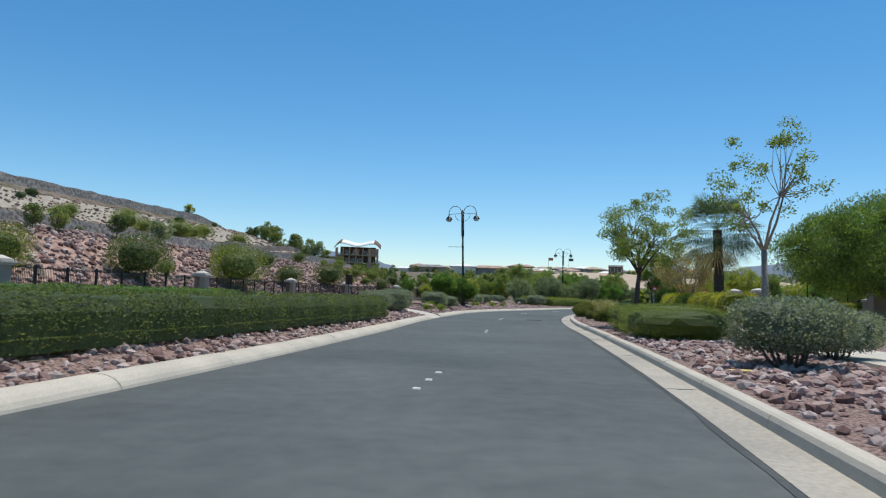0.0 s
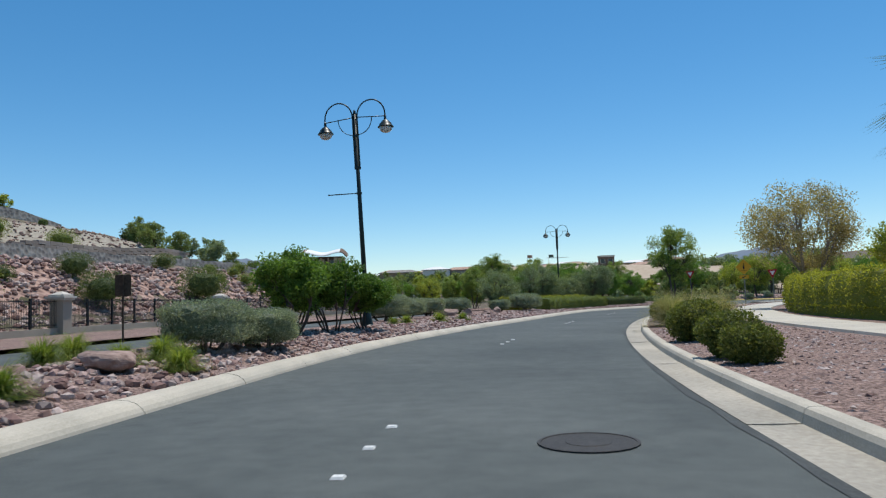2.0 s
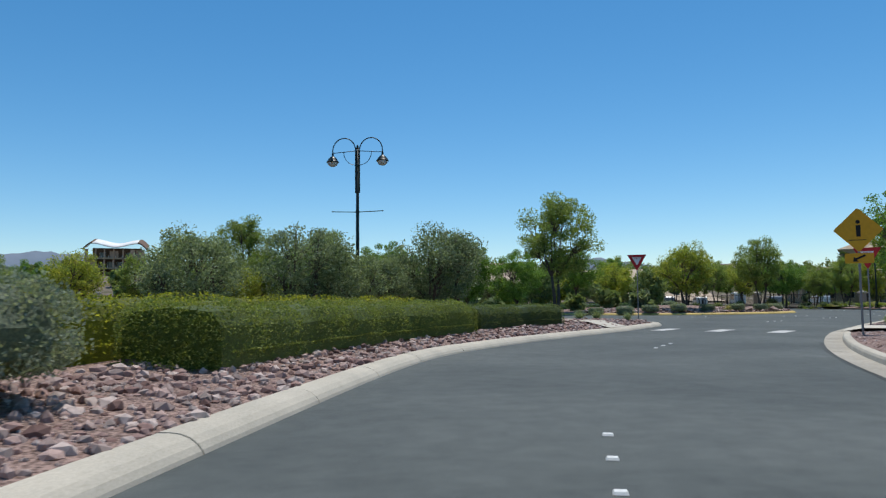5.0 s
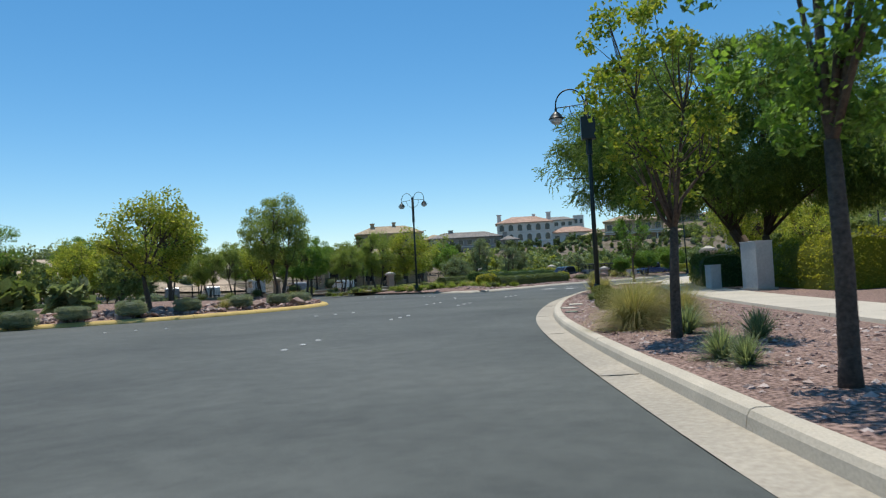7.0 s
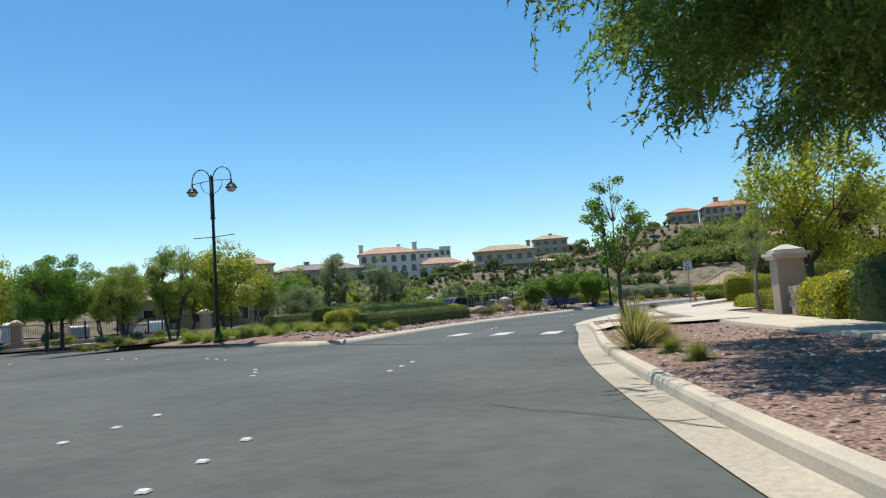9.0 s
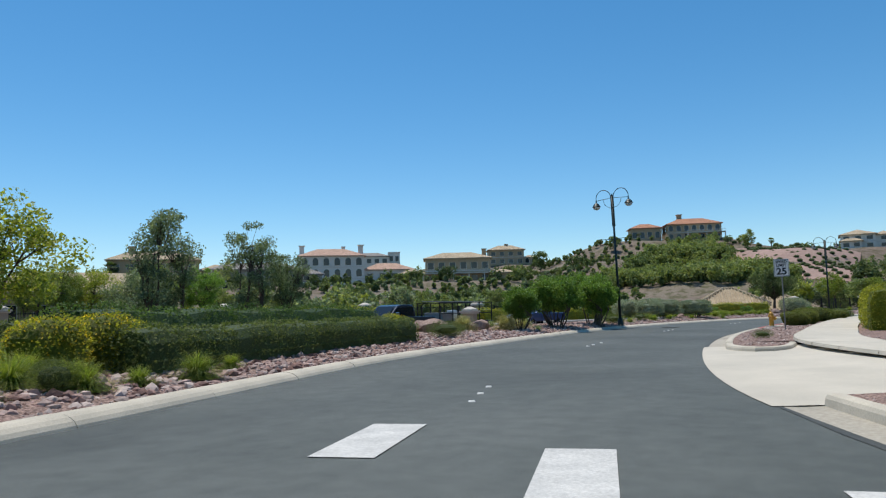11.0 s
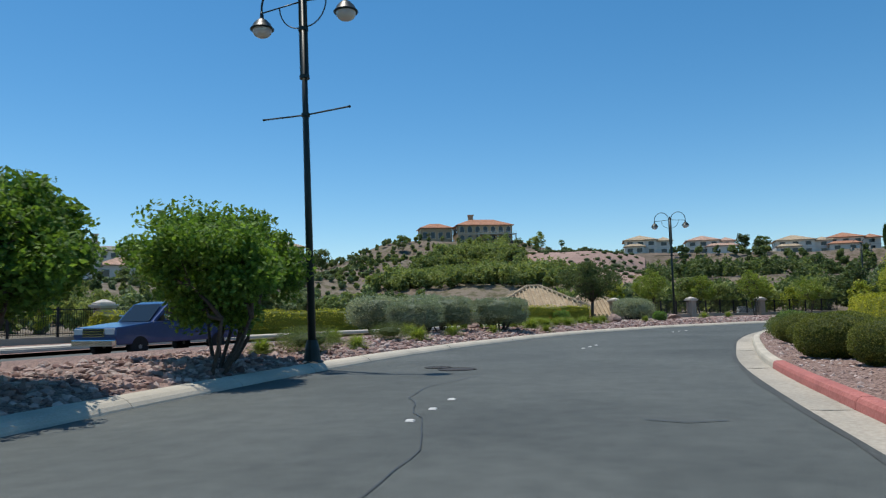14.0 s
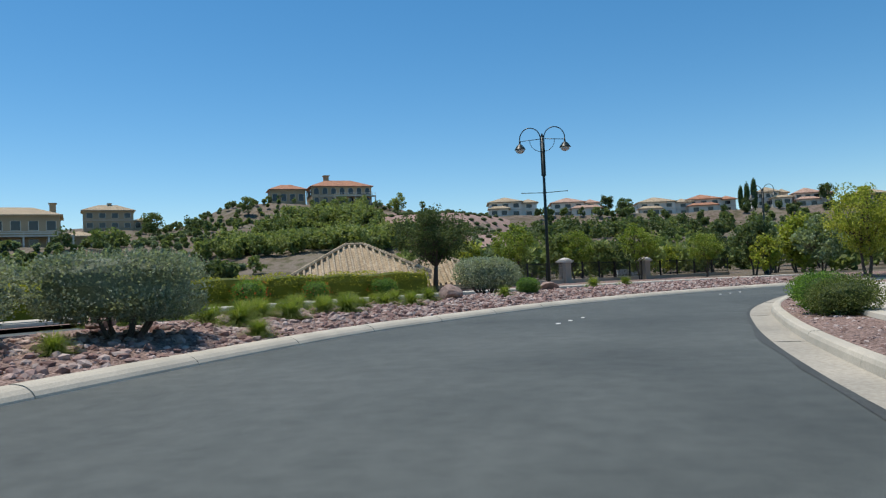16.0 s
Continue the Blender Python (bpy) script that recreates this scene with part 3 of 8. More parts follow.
seal_strip(RIGHT[: upto(RIGHT, 26, 62)], 0.10, 3)
seal_strip(RIGHT[upto(RIGHT, 62, 95) :], 0.12, 4)


def bed_outline(line, widths):
    """Outer edge of a bed whose width along the line is given at even fractions."""
    w = np.interp(np.linspace(0, 1, len(line)), np.linspace(0, 1, len(widths)), widths)
    return line + normals_left(line) * w[:, None], w


kerb_left = base("kerb_median", Matrix(), "pale rolled concrete kerb of the planted median", "kerb", kind="structure")
CUT_A, CUT_B = upto(LEFT_A, 6.4, 1.4), upto(LEFT_A, 6.3, 4.4)
WIDTH_A = [5.6, 5.6, 5.4, 5.0, 4.8, 4.8, 5.2, 5.6, 6.4, 7.2, 8.6, 10.0, 10.4, 9.6, 6.4, 1.6]
OUT_A, W_A = bed_outline(LEFT_A, WIDTH_A)
cast_pieces("kerb_length", LEFT_A[: CUT_A + 1], KERB_L, M_KERB, kerb_left, 3.0)
cast_pieces("kerb_length", LEFT_A[CUT_B:], KERB_L, M_KERB, kerb_left, 3.0)
cast_pieces("kerb_length", np.vstack([LEFT_A[-1], LEFT_A[-1] + (0.5, 1.1), LEFT_A[-1] + (0.2, 1.9), OUT_A[-1]]), KERB_L, M_KERB, kerb_left, 8.0)
cast_pieces("kerb_length", OUT_A[::-1][::2], KERB_L, M_KERB, kerb_left, 3.0)
kerb_east = base("kerb_median_east", Matrix(), "pale rolled concrete kerb of the wide planted median", "kerb", kind="structure")
WIDTH_B = [0.9, 17.0, 14.5, 12.5, 11.0, 10.4, 9.8, 9.0, 8.6, 8.4, 8.2, 8.0, 8.0, 8.0, 8.0, 8.0]
OUT_B, W_B = bed_outline(LEFT_B, WIDTH_B)
cast_pieces("kerb_length", LEFT_B, KERB_L, M_KERB, kerb_east, 3.0)
RING_EDGE = curve_through([OUT_B[upto(OUT_B, 68, 130)], (66.6, 127.5), (66.2, 121), (65.6, 114), (64.75, 109.2), (64.45, 107.4), (64.9, 106.4)])
cast_pieces("kerb_length", RING_EDGE, KERB_L, M_KERB, kerb_east, 3.0)

# planting beds of gravel between kerbs, slightly mounded
def bed(name, line, out_w, label, mound=0.28, start=0.43):
    t = np.linspace(0, 1, 9)
    prof = [(start + (out_w - start - 0.33) * a, 0.14 + mound * math.sin(math.pi * a) ** 0.8 * np.minimum(1, out_w / 4)) for a in t]
    v, f = strip(line, prof)
    return tagged(put(name, mesh_of(name, v, f, M_GRAVEL, True)), label, "planting bed", kind="structure")


bed("median_bed", LEFT_A, W_A, "pink gravel bed of the median with crushed rock")
bed("median_bed_east", LEFT_B, W_B, "pink gravel bed of the wide planted median")
TAPER = np.clip(np.linalg.norm(RING_EDGE - RING_EDGE[-1], axis=1) / 9.0 - 0.1, 0.0, 1.0)
v, f = strip(RING_EDGE, [(0.3, 0.14), (0.32 + 2.7 * TAPER, 0.22 - 0.06 * (1 - TAPER)), (0.34 + 6.7 * TAPER, 0.30 - 0.14 * (1 - TAPER))])
tagged(put("median_bed_west", mesh_of("median_bed_west", v, f, M_GRAVEL, True)), "gravel edge of the median beside the ring", "planting bed", kind="structure")
VERGE = [(-0.82, 0.14), (-1.6, 0.17), (-3.5, 0.19), (-9, 0.22), (-14, 0.3), (-22, 0.32), (-34, 0.05)]
for line, prof in ((RIGHT[: DRIVE_A + 1], VERGE), (RIGHT[DRIVE_B:], VERGE), (RIGHT[DRIVE_A : DRIVE_B + 1], VERGE[4:])):
    v, f = strip(line, prof)
    tagged(put("verge_bed", mesh_of("verge_bed", v, f, M_GRAVEL, True)), "pink gravel verge beside the walkway", "planting bed", kind="structure")
NOSE = curve_through([(88.6, 102.75), (86.2, 102.3), (84.2, 102.2), (83.3, 102.75), (84.3, 103.75), tuple(RIGHT[DRIVE_B] - normals_left(RIGHT)[DRIVE_B] * 0.6)], 0.5)
cast_pieces("kerb_length", NOSE, [(o + 0.6, z) for o, z in KERB_R], M_KERB, kerb_right, 6.0)
bm = bmesh.new()
bm.faces.new([bm.verts.new((x, y, 0.15)) for x, y in NOSE - normals_left(NOSE) * 0.2])
me = bpy.data.meshes.new("verge_bed")
bm.to_mesh(me), bm.free()
me.materials.append(M_GRAVEL)
tagged(put("verge_bed", me), "pink gravel tip of the verge at the driveway", "planting bed", kind="structure")
v, f = strip(OPPOSITE_A, [(3.5, 0.14), (5.5, 0.2), (9.0, 0.22), (12.0, 0.12)])
tagged(put("far_verge_bed", mesh_of("far_verge_bed", v, f, M_GRAVEL, True)), "gravel verge beyond the far carriageway", "planting bed", kind="structure")
v, f = strip(OPPOSITE_B, [(3.6, 0.14), (6.0, 0.2), (20.0, 0.22), (26.0, 0.08)])
tagged(put("north_verge_bed", mesh_of("north_verge_bed", v, f, M_GRAVEL, True)), "gravel verge beyond the far carriageway", "planting bed", kind="structure")

# central island
a = np.linspace(0, math.tau, 73)
ISLAND = np.c_[RING_X + ISLAND_R * np.cos(-a), RING_Y + ISLAND_R * np.sin(-a)]
v, f = strip(ISLAND, [(-0.3, 0.15), (-2.5, 0.3), (-6, 0.55), (-9, 0.7), (-12.2, 0.75)])
tagged(put("island_bed", mesh_of("island_bed", v, f, M_GRAVEL, True)), "mounded gravel bed of the roundabout island", "planting bed", kind="structure")
kerb_island = base("kerb_island", Matrix(), "yellow-painted concrete kerb round the island", "kerb", kind="structure")
cast_pieces("kerb_length", ISLAND, [(-o, z) for o, z in KERB_L], M_YELLOWKERB, kerb_island, 3.0)

# walkway slabs
walkway = base("walkway", Matrix(), "cream concrete walkway through the planting", "pavement", kind="structure")
for i in range(0, len(WALKWAY) - 2, 2):
    seg = WALKWAY[i : i + 3].copy()
    seg[0] += (seg[1] - seg[0]) * 0.008
    seg[-1] -= (seg[-1] - seg[-2]) * 0.008
    v, f = strip(seg, [(0.95, 0.18), (0.93, 0.262), (-0.93, 0.262), (-0.95, 0.18)])
    put("slab", mesh_of("slab", v, f, M_CONCRETE), walkway)
v, f = strip(RIGHT[DRIVE_A : DRIVE_B + 1], [(0.0, 0.012), (-0.6, 0.022), (-2.2, 0.06), (-4.2, 0.15), (-6.4, 0.262), (-14, 0.29)])
tagged(put("driveway_apron", mesh_of("driveway_apron", v, f, M_CONCRETE)), "cream concrete driveway apron", "driveway", kind="structure")
i = upto(RIGHT, 28.6, 66.4)
v, f = strip(RIGHT[i - 2 : i + 2], [(-0.62, 0.17), (-1.2, 0.272), (-5.4, 0.28)])
tagged(put("kerb_ramp", mesh_of("kerb_ramp", v, f, M_CONCRETE)), "concrete ramp from walkway to crosswalk", "pavement", kind="structure")
i = upto(RIGHT, 66.5, 97.3)
v, f = strip(RIGHT[i - 2 : i + 2], [(-0.62, 0.17), (-1.2, 0.272), (-5.0, 0.28)])
tagged(put("kerb_ramp_east", mesh_of("kerb_ramp_east", v, f, M_CONCRETE)), "concrete ramp from walkway to crosswalk", "pavement", kind="structure")
v, f = strip(LEFT_A[CUT_A : CUT_B + 1], [(0.0, 0.012), (0.5, 0.20), (2.2, 0.44), (3.2, 0.44), (4.8, 0.16)])
tagged(put("median_crossing", mesh_of("median_crossing", v, f, M_CONCRETE)), "concrete path cut through the median", "pavement", kind="structure")
i = upto(LEFT_A, 23.0, 70.8)
v, f = strip(LEFT_A[i - 1 : i + 2], [(0.28, 0.172), (1.2, 0.40), (4.0, 0.52), (6.0, 0.40)])
tagged(put("median_crossing_north", mesh_of("median_crossing_north", v, f, M_CONCRETE)), "concrete path cut through the median tip", "pavement", kind="structure")


# painted bars, markers, covers
def bar(x, y, ux, uy, length, width, name="crosswalk_bar", label="worn white crosswalk bar on asphalt", z=0.010, mat=None):
    u = Vector((ux, uy, 0)).normalized()
    w = Vector((-u.y, u.x, 0))
    c = Vector((x, y, z))
    q = [c + u * length / 2 * a + w * width / 2 * b for a, b in ((-1, -1), (1, -1), (1, 1), (-1, 1))]
    tagged(put(name, mesh_of(name, q, [(0, 1, 2, 3)], mat or M_WHITELINE)), label, "road marking", "road markings", "structure")


for x, y in ((28.1, 68.4), (26.5, 70.0), (24.9, 71.5)):
    bar(x, y, 0.66, 0.75, 2.1, 0.62)
for x, y in ((68.7, 103.6), (68.2, 101.2), (67.7, 98.8)):
    bar(x, y, 0.93, 0.37, 1.9, 0.62)


def marker_mesh():
    bm = bmesh.new()
    made = bmesh.ops.create_cube(bm, size=1)["verts"]
    bmesh.ops.scale(bm, verts=made, vec=(0.10, 0.10, 0.018))
    for q in bm.verts:
        if q.co.z > 0:
            q.co.x, q.co.y = q.co.x * 0.7, q.co.y * 0.8
    me = bpy.data.meshes.new("road_marker")
    bm.to_mesh(me), bm.free()
    me.materials.append(M_MARKER)
    return me


M_MARKER = surface("marker_plastic", (0.62, 0.62, 0.58), (0.82, 0.82, 0.78), 30.0, 2.0, 0.5, 0.0)
marker = marker_mesh()
CENTRE_A = (LEFT_A[: len(LEFT_A)] + RIGHT[np.linspace(0, R_ENTRY, len(LEFT_A)).astype(int)]) / 2
CENTRE_B = (LEFT_B + RIGHT[np.linspace(R_EXIT, len(RIGHT) - 1, len(LEFT_B)).astype(int)]) / 2


def markers(line, first, gap, count=3):
    """Groups of raised markers along a line."""
    d = np.gradient(line, axis=0)
    for i in range(first, len(line) - 4, gap):
        for n in range(count):
            j = min(i + n, len(line) - 1)
            ob = put("road_marker", marker, None, pose(line[j][0], line[j][1], 0.012, 0, 0, math.degrees(math.atan2(d[j][1], d[j][0]))))
            tagged(ob, "small raised white lane marker on asphalt", "road marker", "lane markers")


markers(CENTRE_A, 6, 15)
markers(CENTRE_B, 9, 15)
arc = np.array([(RING_X + 20.0 * math.cos(t), RING_Y + 20.0 * math.sin(t)) for t in np.linspace(-2.0, 0.6, 56)])
markers(arc, 3, 8)
LANE = curve_through([(30, 77), (34.5, 80.5), (39.0, 84.5), (46.5, 89.9), (56, 95.7), (64, 99.6)])
markers(LANE, 5, 9)


def cover(x, y, r, label="round iron manhole cover set in asphalt", z=0.006):
    bm = bmesh.new()
    lathe(bm, [(r, 0.0), (r, 0.008), (r * 0.93, 0.010), (r * 0.92, 0.004), (r * 0.45, 0.004), (r * 0.44, 0.008)], 24)
    ob = part("manhole_cover", bm, M_IRON, None)
    ob.location = (x, y, z)
    tagged(ob, label, "manhole cover", "manhole covers")


cover(11.2, 5.2, 0.42)
cover(109.5, 112.9, 0.42)
cover(110.0, 113.5, 0.3)


def crack(name, pts, width=0.022):
    line = curve_through(pts, 0.4)
    jit = np.array([random.uniform(-0.05, 0.05) for _ in line])
    v, f = strip(line, [(jit + width / 2, 0.011), (jit - width / 2, 0.011)])
    tagged(put(name, mesh_of(name, v, f, M_CRACK)), "dark sealed crack in the asphalt", "road crack", "sealed cracks", "structure")


crack("crack", [(97, 110.2), (101, 110.6), (105, 112.2), (108, 112.0)], 0.012)
crack("crack", [(49, 84.5), (51.5, 87.5), (52.5, 91)])
crack("crack", [(102.78, 108.7), (102.6, 108.3), (102.8, 107.85)], 0.03)
crack("crack", [(92, 109.5), (97, 110.2)], 0.012)

# ---------------------------------------------------------------- plants and stones
def rng(seed):
    return np.random.default_rng(seed)


def leaf_quads(r, pos, length, width, up=0.0, out=None):
    """Four-cornered leaves at positions, turned at random; up lifts their tips, out pushes them outwards."""
    n = len(pos)
    u = r.normal(size=(n, 3))
    u[:, 2] += up
    if out is not None:
        u += out
    u /= np.linalg.norm(u, axis=1)[:, None] + 1e-9
    face = r.normal(size=(n, 3)) * 0.8 + (0, 0, 0.9)
    if out is not None:
        face += out * 0.8
    v = np.cross(u, face)
    v /= np.linalg.norm(v, axis=1)[:, None] + 1e-9
    s = r.uniform(0.7, 1.3, (n, 1))
    a, b = u * length / 2 * s, v * width / 2 * s
    verts = np.stack([pos - a, pos + b - a * 0.1, pos + a, pos - b - a * 0.1], 1).reshape(-1, 3)
    return verts, np.arange(4 * n).reshape(-1, 4)


def on_ball(r, n):
    d = r.normal(size=(n, 3))
    return d / np.linalg.norm(d, axis=1)[:, None]


def lumps(d, seed, n=9, deep=0.22):
    """How far out the outline lies in each direction: lobes and hollows."""
    r = rng(seed)
    c = on_ball(r, n)
    a = r.uniform(-1, 1, n)
    return 1 + deep * np.sum(a * np.exp(5 * (d @ c.T - 1)), 1)


def core_mesh(name, sx, sy, sz, cz, seed, material, square=1.0):
    bm = bmesh.new()
    bmesh.ops.create_icosphere(bm, subdivisions=3, radius=1.0)
    r = rng(seed)
    co = np.array([v.co[:] for v in bm.verts])
    co = np.sign(co) * np.abs(co) ** square
    k = lumps(co / np.linalg.norm(co, axis=1)[:, None], seed)[:, None] * r.uniform(0.93, 1.05, (len(co), 1))
    co = co * k * (sx, sy, sz) + (0, 0, cz)
    for v, c in zip(bm.verts, co):
        v.co = c
        v.co.z = max(v.co.z, 0.0)
    me = bpy.data.meshes.new(name)
    bm.to_mesh(me), bm.free()
    me.materials.append(material)
    return me


def bush_meshes(seed, w, h, material, leaf=0.05, n=1800, square=1.0, core=0.8, loose=0.10, stems=0, depth=None, up=0.3):
    """A bush: leaves in a lobed shell over a dense inside, on short stems if it has any."""
    r = rng(seed)
    sx, sy = w / 2, (depth or w) / 2
    foot = h * 0.22 if stems else 0.0
    cz, sz = foot + (h - foot) * 0.48, (h - foot) * 0.52
    d = on_ball(r, n)
    sh = np.sign(d) * np.abs(d) ** square
    k = lumps(d, seed) * (1 - np.abs(r.normal(0, loose, n)) + loose * 0.6 * (r.random(n) < 0.15))
    pos = sh * k[:, None] * (sx, sy, sz) + (0, 0, cz)
    pos[:, 2] = np.maximum(pos[:, 2], 0.02)
    v, f = leaf_quads(r, pos, leaf * 1.6, leaf, up, d * 0.8)
    parts_made = [("foliage", mesh_of("foliage", v, f, material))]
    if core:
        parts_made.append(("inner_foliage", core_mesh("inner_foliage", sx * core, sy * core, sz * core, cz, seed, material, square)))
    if stems:
        bm = bmesh.new()
        for _ in range(stems):
            a, q = r.uniform(0, math.tau), r.uniform(0.2, 0.7)
            top = (sx * q * math.cos(a), sy * q * math.sin(a), foot + h * 0.3)
            tube(bm, [(top[0] * 0.25, top[1] * 0.25, -0.08), (top[0] * 0.6, top[1] * 0.6, foot * 0.6), top], [0.022 * h + 0.008, 0.018 * h + 0.006, 0.008 * h + 0.004], 6)
        me = bpy.data.meshes.new("stems")
        bm.to_mesh(me), bm.free()
        me.materials.append(M_TWIG)
        parts_made.append(("woody_base", me))
    return parts_made


def tree_meshes(seed, height, crown_w, crown_from, material, bark=None, trunk=0.12, trunks=1, clusters=46, per=60, leaf=0.09, spread=0.42, gap=0.0, droop=0.0, lean=0.0, slim=0.5, fork=None, limb=0.45, limbs=None, splay=3.0, squash=0.78, frond=0):
    """A tree: tapered trunk and limbs that run to clusters of leaves, with gaps between them."""
    r = rng(seed)
    rx, rz, cz = crown_w / 2, (height - crown_from) / 2, (height + crown_from) / 2
    d = on_ball(r, clusters)
    rad = r.uniform(0.35, 1.0, clusters) ** 0.6 * lumps(d, seed + 7, 7, 0.3)
    c = d * rad[:, None] * (rx * 0.86, rx * 0.86, rz * 0.88) + (lean, 0, cz)
    low = c[:, 2] < cz
    c[low, :2] *= 1 - 0.25 * ((cz - c[low, 2]) / rz)[:, None] if not droop else 1.0
    bm = bmesh.new()
    fork_z = fork or crown_from * 0.75 + 0.12 * height
    stems = []
    for k in range(trunks):
        a, off = r.uniform(0, math.tau), (0.0 if trunks == 1 else 0.12 + 0.03 * trunks)
        foot = np.array([off * math.cos(a), off * math.sin(a), -0.1])
        top = np.array([lean * 0.5 + off * splay * math.cos(a) + r.normal(0, 0.05), off * splay * math.sin(a) + r.normal(0, 0.05), fork_z * r.uniform(0.85, 1.1)])
        mid = (foot + top) / 2 + np.array([r.normal(0, 0.05), r.normal(0, 0.05), 0])
        t = trunk / math.sqrt(trunks)
        tube(bm, [foot, foot * 0.7 + mid * 0.3, mid, top], [t * 1.25, t, t * 0.88, t * 0.72], 10)
        stems.append(top)
    groups = limbs or max(4, clusters // 7)
    twigs = max(8, clusters // groups + 2)
    heads = c[r.choice(clusters, groups, replace=False)]
    for hd in heads:
        s = stems[int(np.argmin([np.hypot(*(hd - q)[:2]) for q in stems]))]
        joint = s + (hd - s) * 0.55 + np.array([0, 0, 0.06 * height]) * r.uniform(0.2, 1)
        t = trunk * limb
        tube(bm, [s - (0, 0, 0.05), s + (joint - s) * 0.5 + r.normal(0, 0.05, 3), joint, hd], [t, t * 0.75, t * 0.5, t * 0.18], 6)
        near = np.argsort(np.linalg.norm(c - hd, axis=1))[:twigs]
        for i in near:
            tube(bm, [joint, (joint + c[i]) / 2 + r.normal(0, 0.06, 3), c[i]], [t * 0.35, t * 0.25, t * 0.08], 4, False)
    me = bpy.data.meshes.new("trunk")
    bm.to_mesh(me), bm.free()
    me.materials.append(bark or M_BARK)
    me.shade_smooth()
    keep = c[r.random(clusters) > gap]
    cr = spread * rx * r.uniform(0.6, 1.2, len(keep))
    puff = on_ball(r, len(keep) * per) * (r.random((len(keep) * per, 1)) ** 0.45)
    pos = np.repeat(keep, per, 0) + puff * np.repeat(cr, per)[:, None] * (1.0, 1.0, squash)
    if droop:
        hang = np.hypot(pos[:, 0] - lean, pos[:, 1]) / rx
        pos[:, 2] -= droop * hang**2 * r.uniform(0.5, 1.2, len(pos))
    along = None
    if frond:
        # leaflets in rows along thin hanging sprays
        tips = pos[: len(pos) // frond * frond : frond]
        away = (tips - (lean, 0, cz)) / (rx, rx, rz) * 0.55 + r.normal(0, 0.5, tips.shape) + (0, 0, -0.12)
        away /= np.linalg.norm(away, axis=1)[:, None]
        s = np.tile(np.linspace(0, 1, frond), len(tips))[:, None]
        along = np.repeat(away, frond, 0)
        pos = np.repeat(tips, frond, 0) + along * s * 0.5 - (0, 0, 0.14) * s**2 + r.normal(0, 0.012, (len(tips) * frond, 3))
        along = along * 1.3
    v, f = leaf_quads(r, pos, leaf * (1.7 + (0.6 if droop else 0)), leaf * slim * 2, -1.2 if droop and not frond else 0.0, along)
    return [("trunk", me), ("crown", mesh_of("crown", v, f, material))]


def grow(name, meshes, x, y, z=None, size=1.0, turn=None, label="", category="", group=""):
    """Sets a plant made of given meshes on the land."""
    z = spot(x, y) if z is None else z
    ob = base(name, pose(x, y, z, 0, 0, random.uniform(0, 360) if turn is None else turn) @ Matrix.Diagonal((size, size, size, 1)), label, category, group)
    for part_name, me in meshes:
        made = put(part_name, me, ob)
        if part_name in ("blossom", "woody_base"):
            tagged(made, kind="stuff")
    return ob


def blades_mesh(name, seed, n, length, width, spread, material, stiff=0.5, tip=True, droop=0.9):
    """Blades that rise from one root and bend outwards."""
    r = rng(seed)
    a = r.uniform(0, math.tau, n)
    tilt = np.abs(r.normal(0, spread, n)).clip(0.02, 1.45)
    ln = length * r.uniform(0.6, 1.1, n)
    dirs = np.c_[np.cos(a), np.sin(a)]
    side = np.c_[-np.sin(a), np.cos(a), np.zeros(n)]
    root = np.c_[dirs * r.uniform(0.0, 0.12, (n, 1)) * length, np.zeros(n)]
    rows = []
    for k, t in enumerate((0.0, 0.4, 0.75, 1.0)):
        ang = tilt + droop * (1 - stiff) * t * t * (0.4 + tilt)
        p = root + np.c_[dirs * (np.sin(ang) * ln * t)[:, None], np.cos(ang) * ln * t]
        p[:, 2] = np.maximum(p[:, 2], 0.01 + 0.02 * t)
        w = width * (1.0, 0.9, 0.6, 0.08)[k]
        rows += [p - side * w / 2, p + side * w / 2]
    verts = np.stack(rows, 1).reshape(-1, 3)
    q = np.arange(n)[:, None, None] * 8 + np.array([[0, 1, 3, 2], [2, 3, 5, 4], [4, 5, 7, 6]])[None]
    return mesh_of(name, verts, q.reshape(-1, 4), material)


def rock_shape(seed, sub=1, rough=0.28):
    bm = bmesh.new()
    bmesh.ops.create_icosphere(bm, subdivisions=sub, radius=0.5)
    r = rng(seed)
    co = np.array([v.co[:] for v in bm.verts])
    cuts = on_ball(r, 7)
    for n in cuts:
        over = co @ n - r.uniform(0.28, 0.42)
        co -= np.maximum(over, 0)[:, None] * n
    if sub > 2:
        for k, deep in ((2.2, 0.16), (5.0, 0.07), (11.0, 0.03)):
            co *= 1 + deep * np.array([[noise.noise(Vector(c) * k + Vector((seed, 0, 0)))] for c in co])
    else:
        co *= 1 + r.normal(0, rough * 0.25, (len(co), 1))
    co *= r.uniform(0.75, 1.25, 3)
    faces = [[v.index for v in f.verts] for f in bm.faces]
    bm.free()
    return co, np.array(faces)


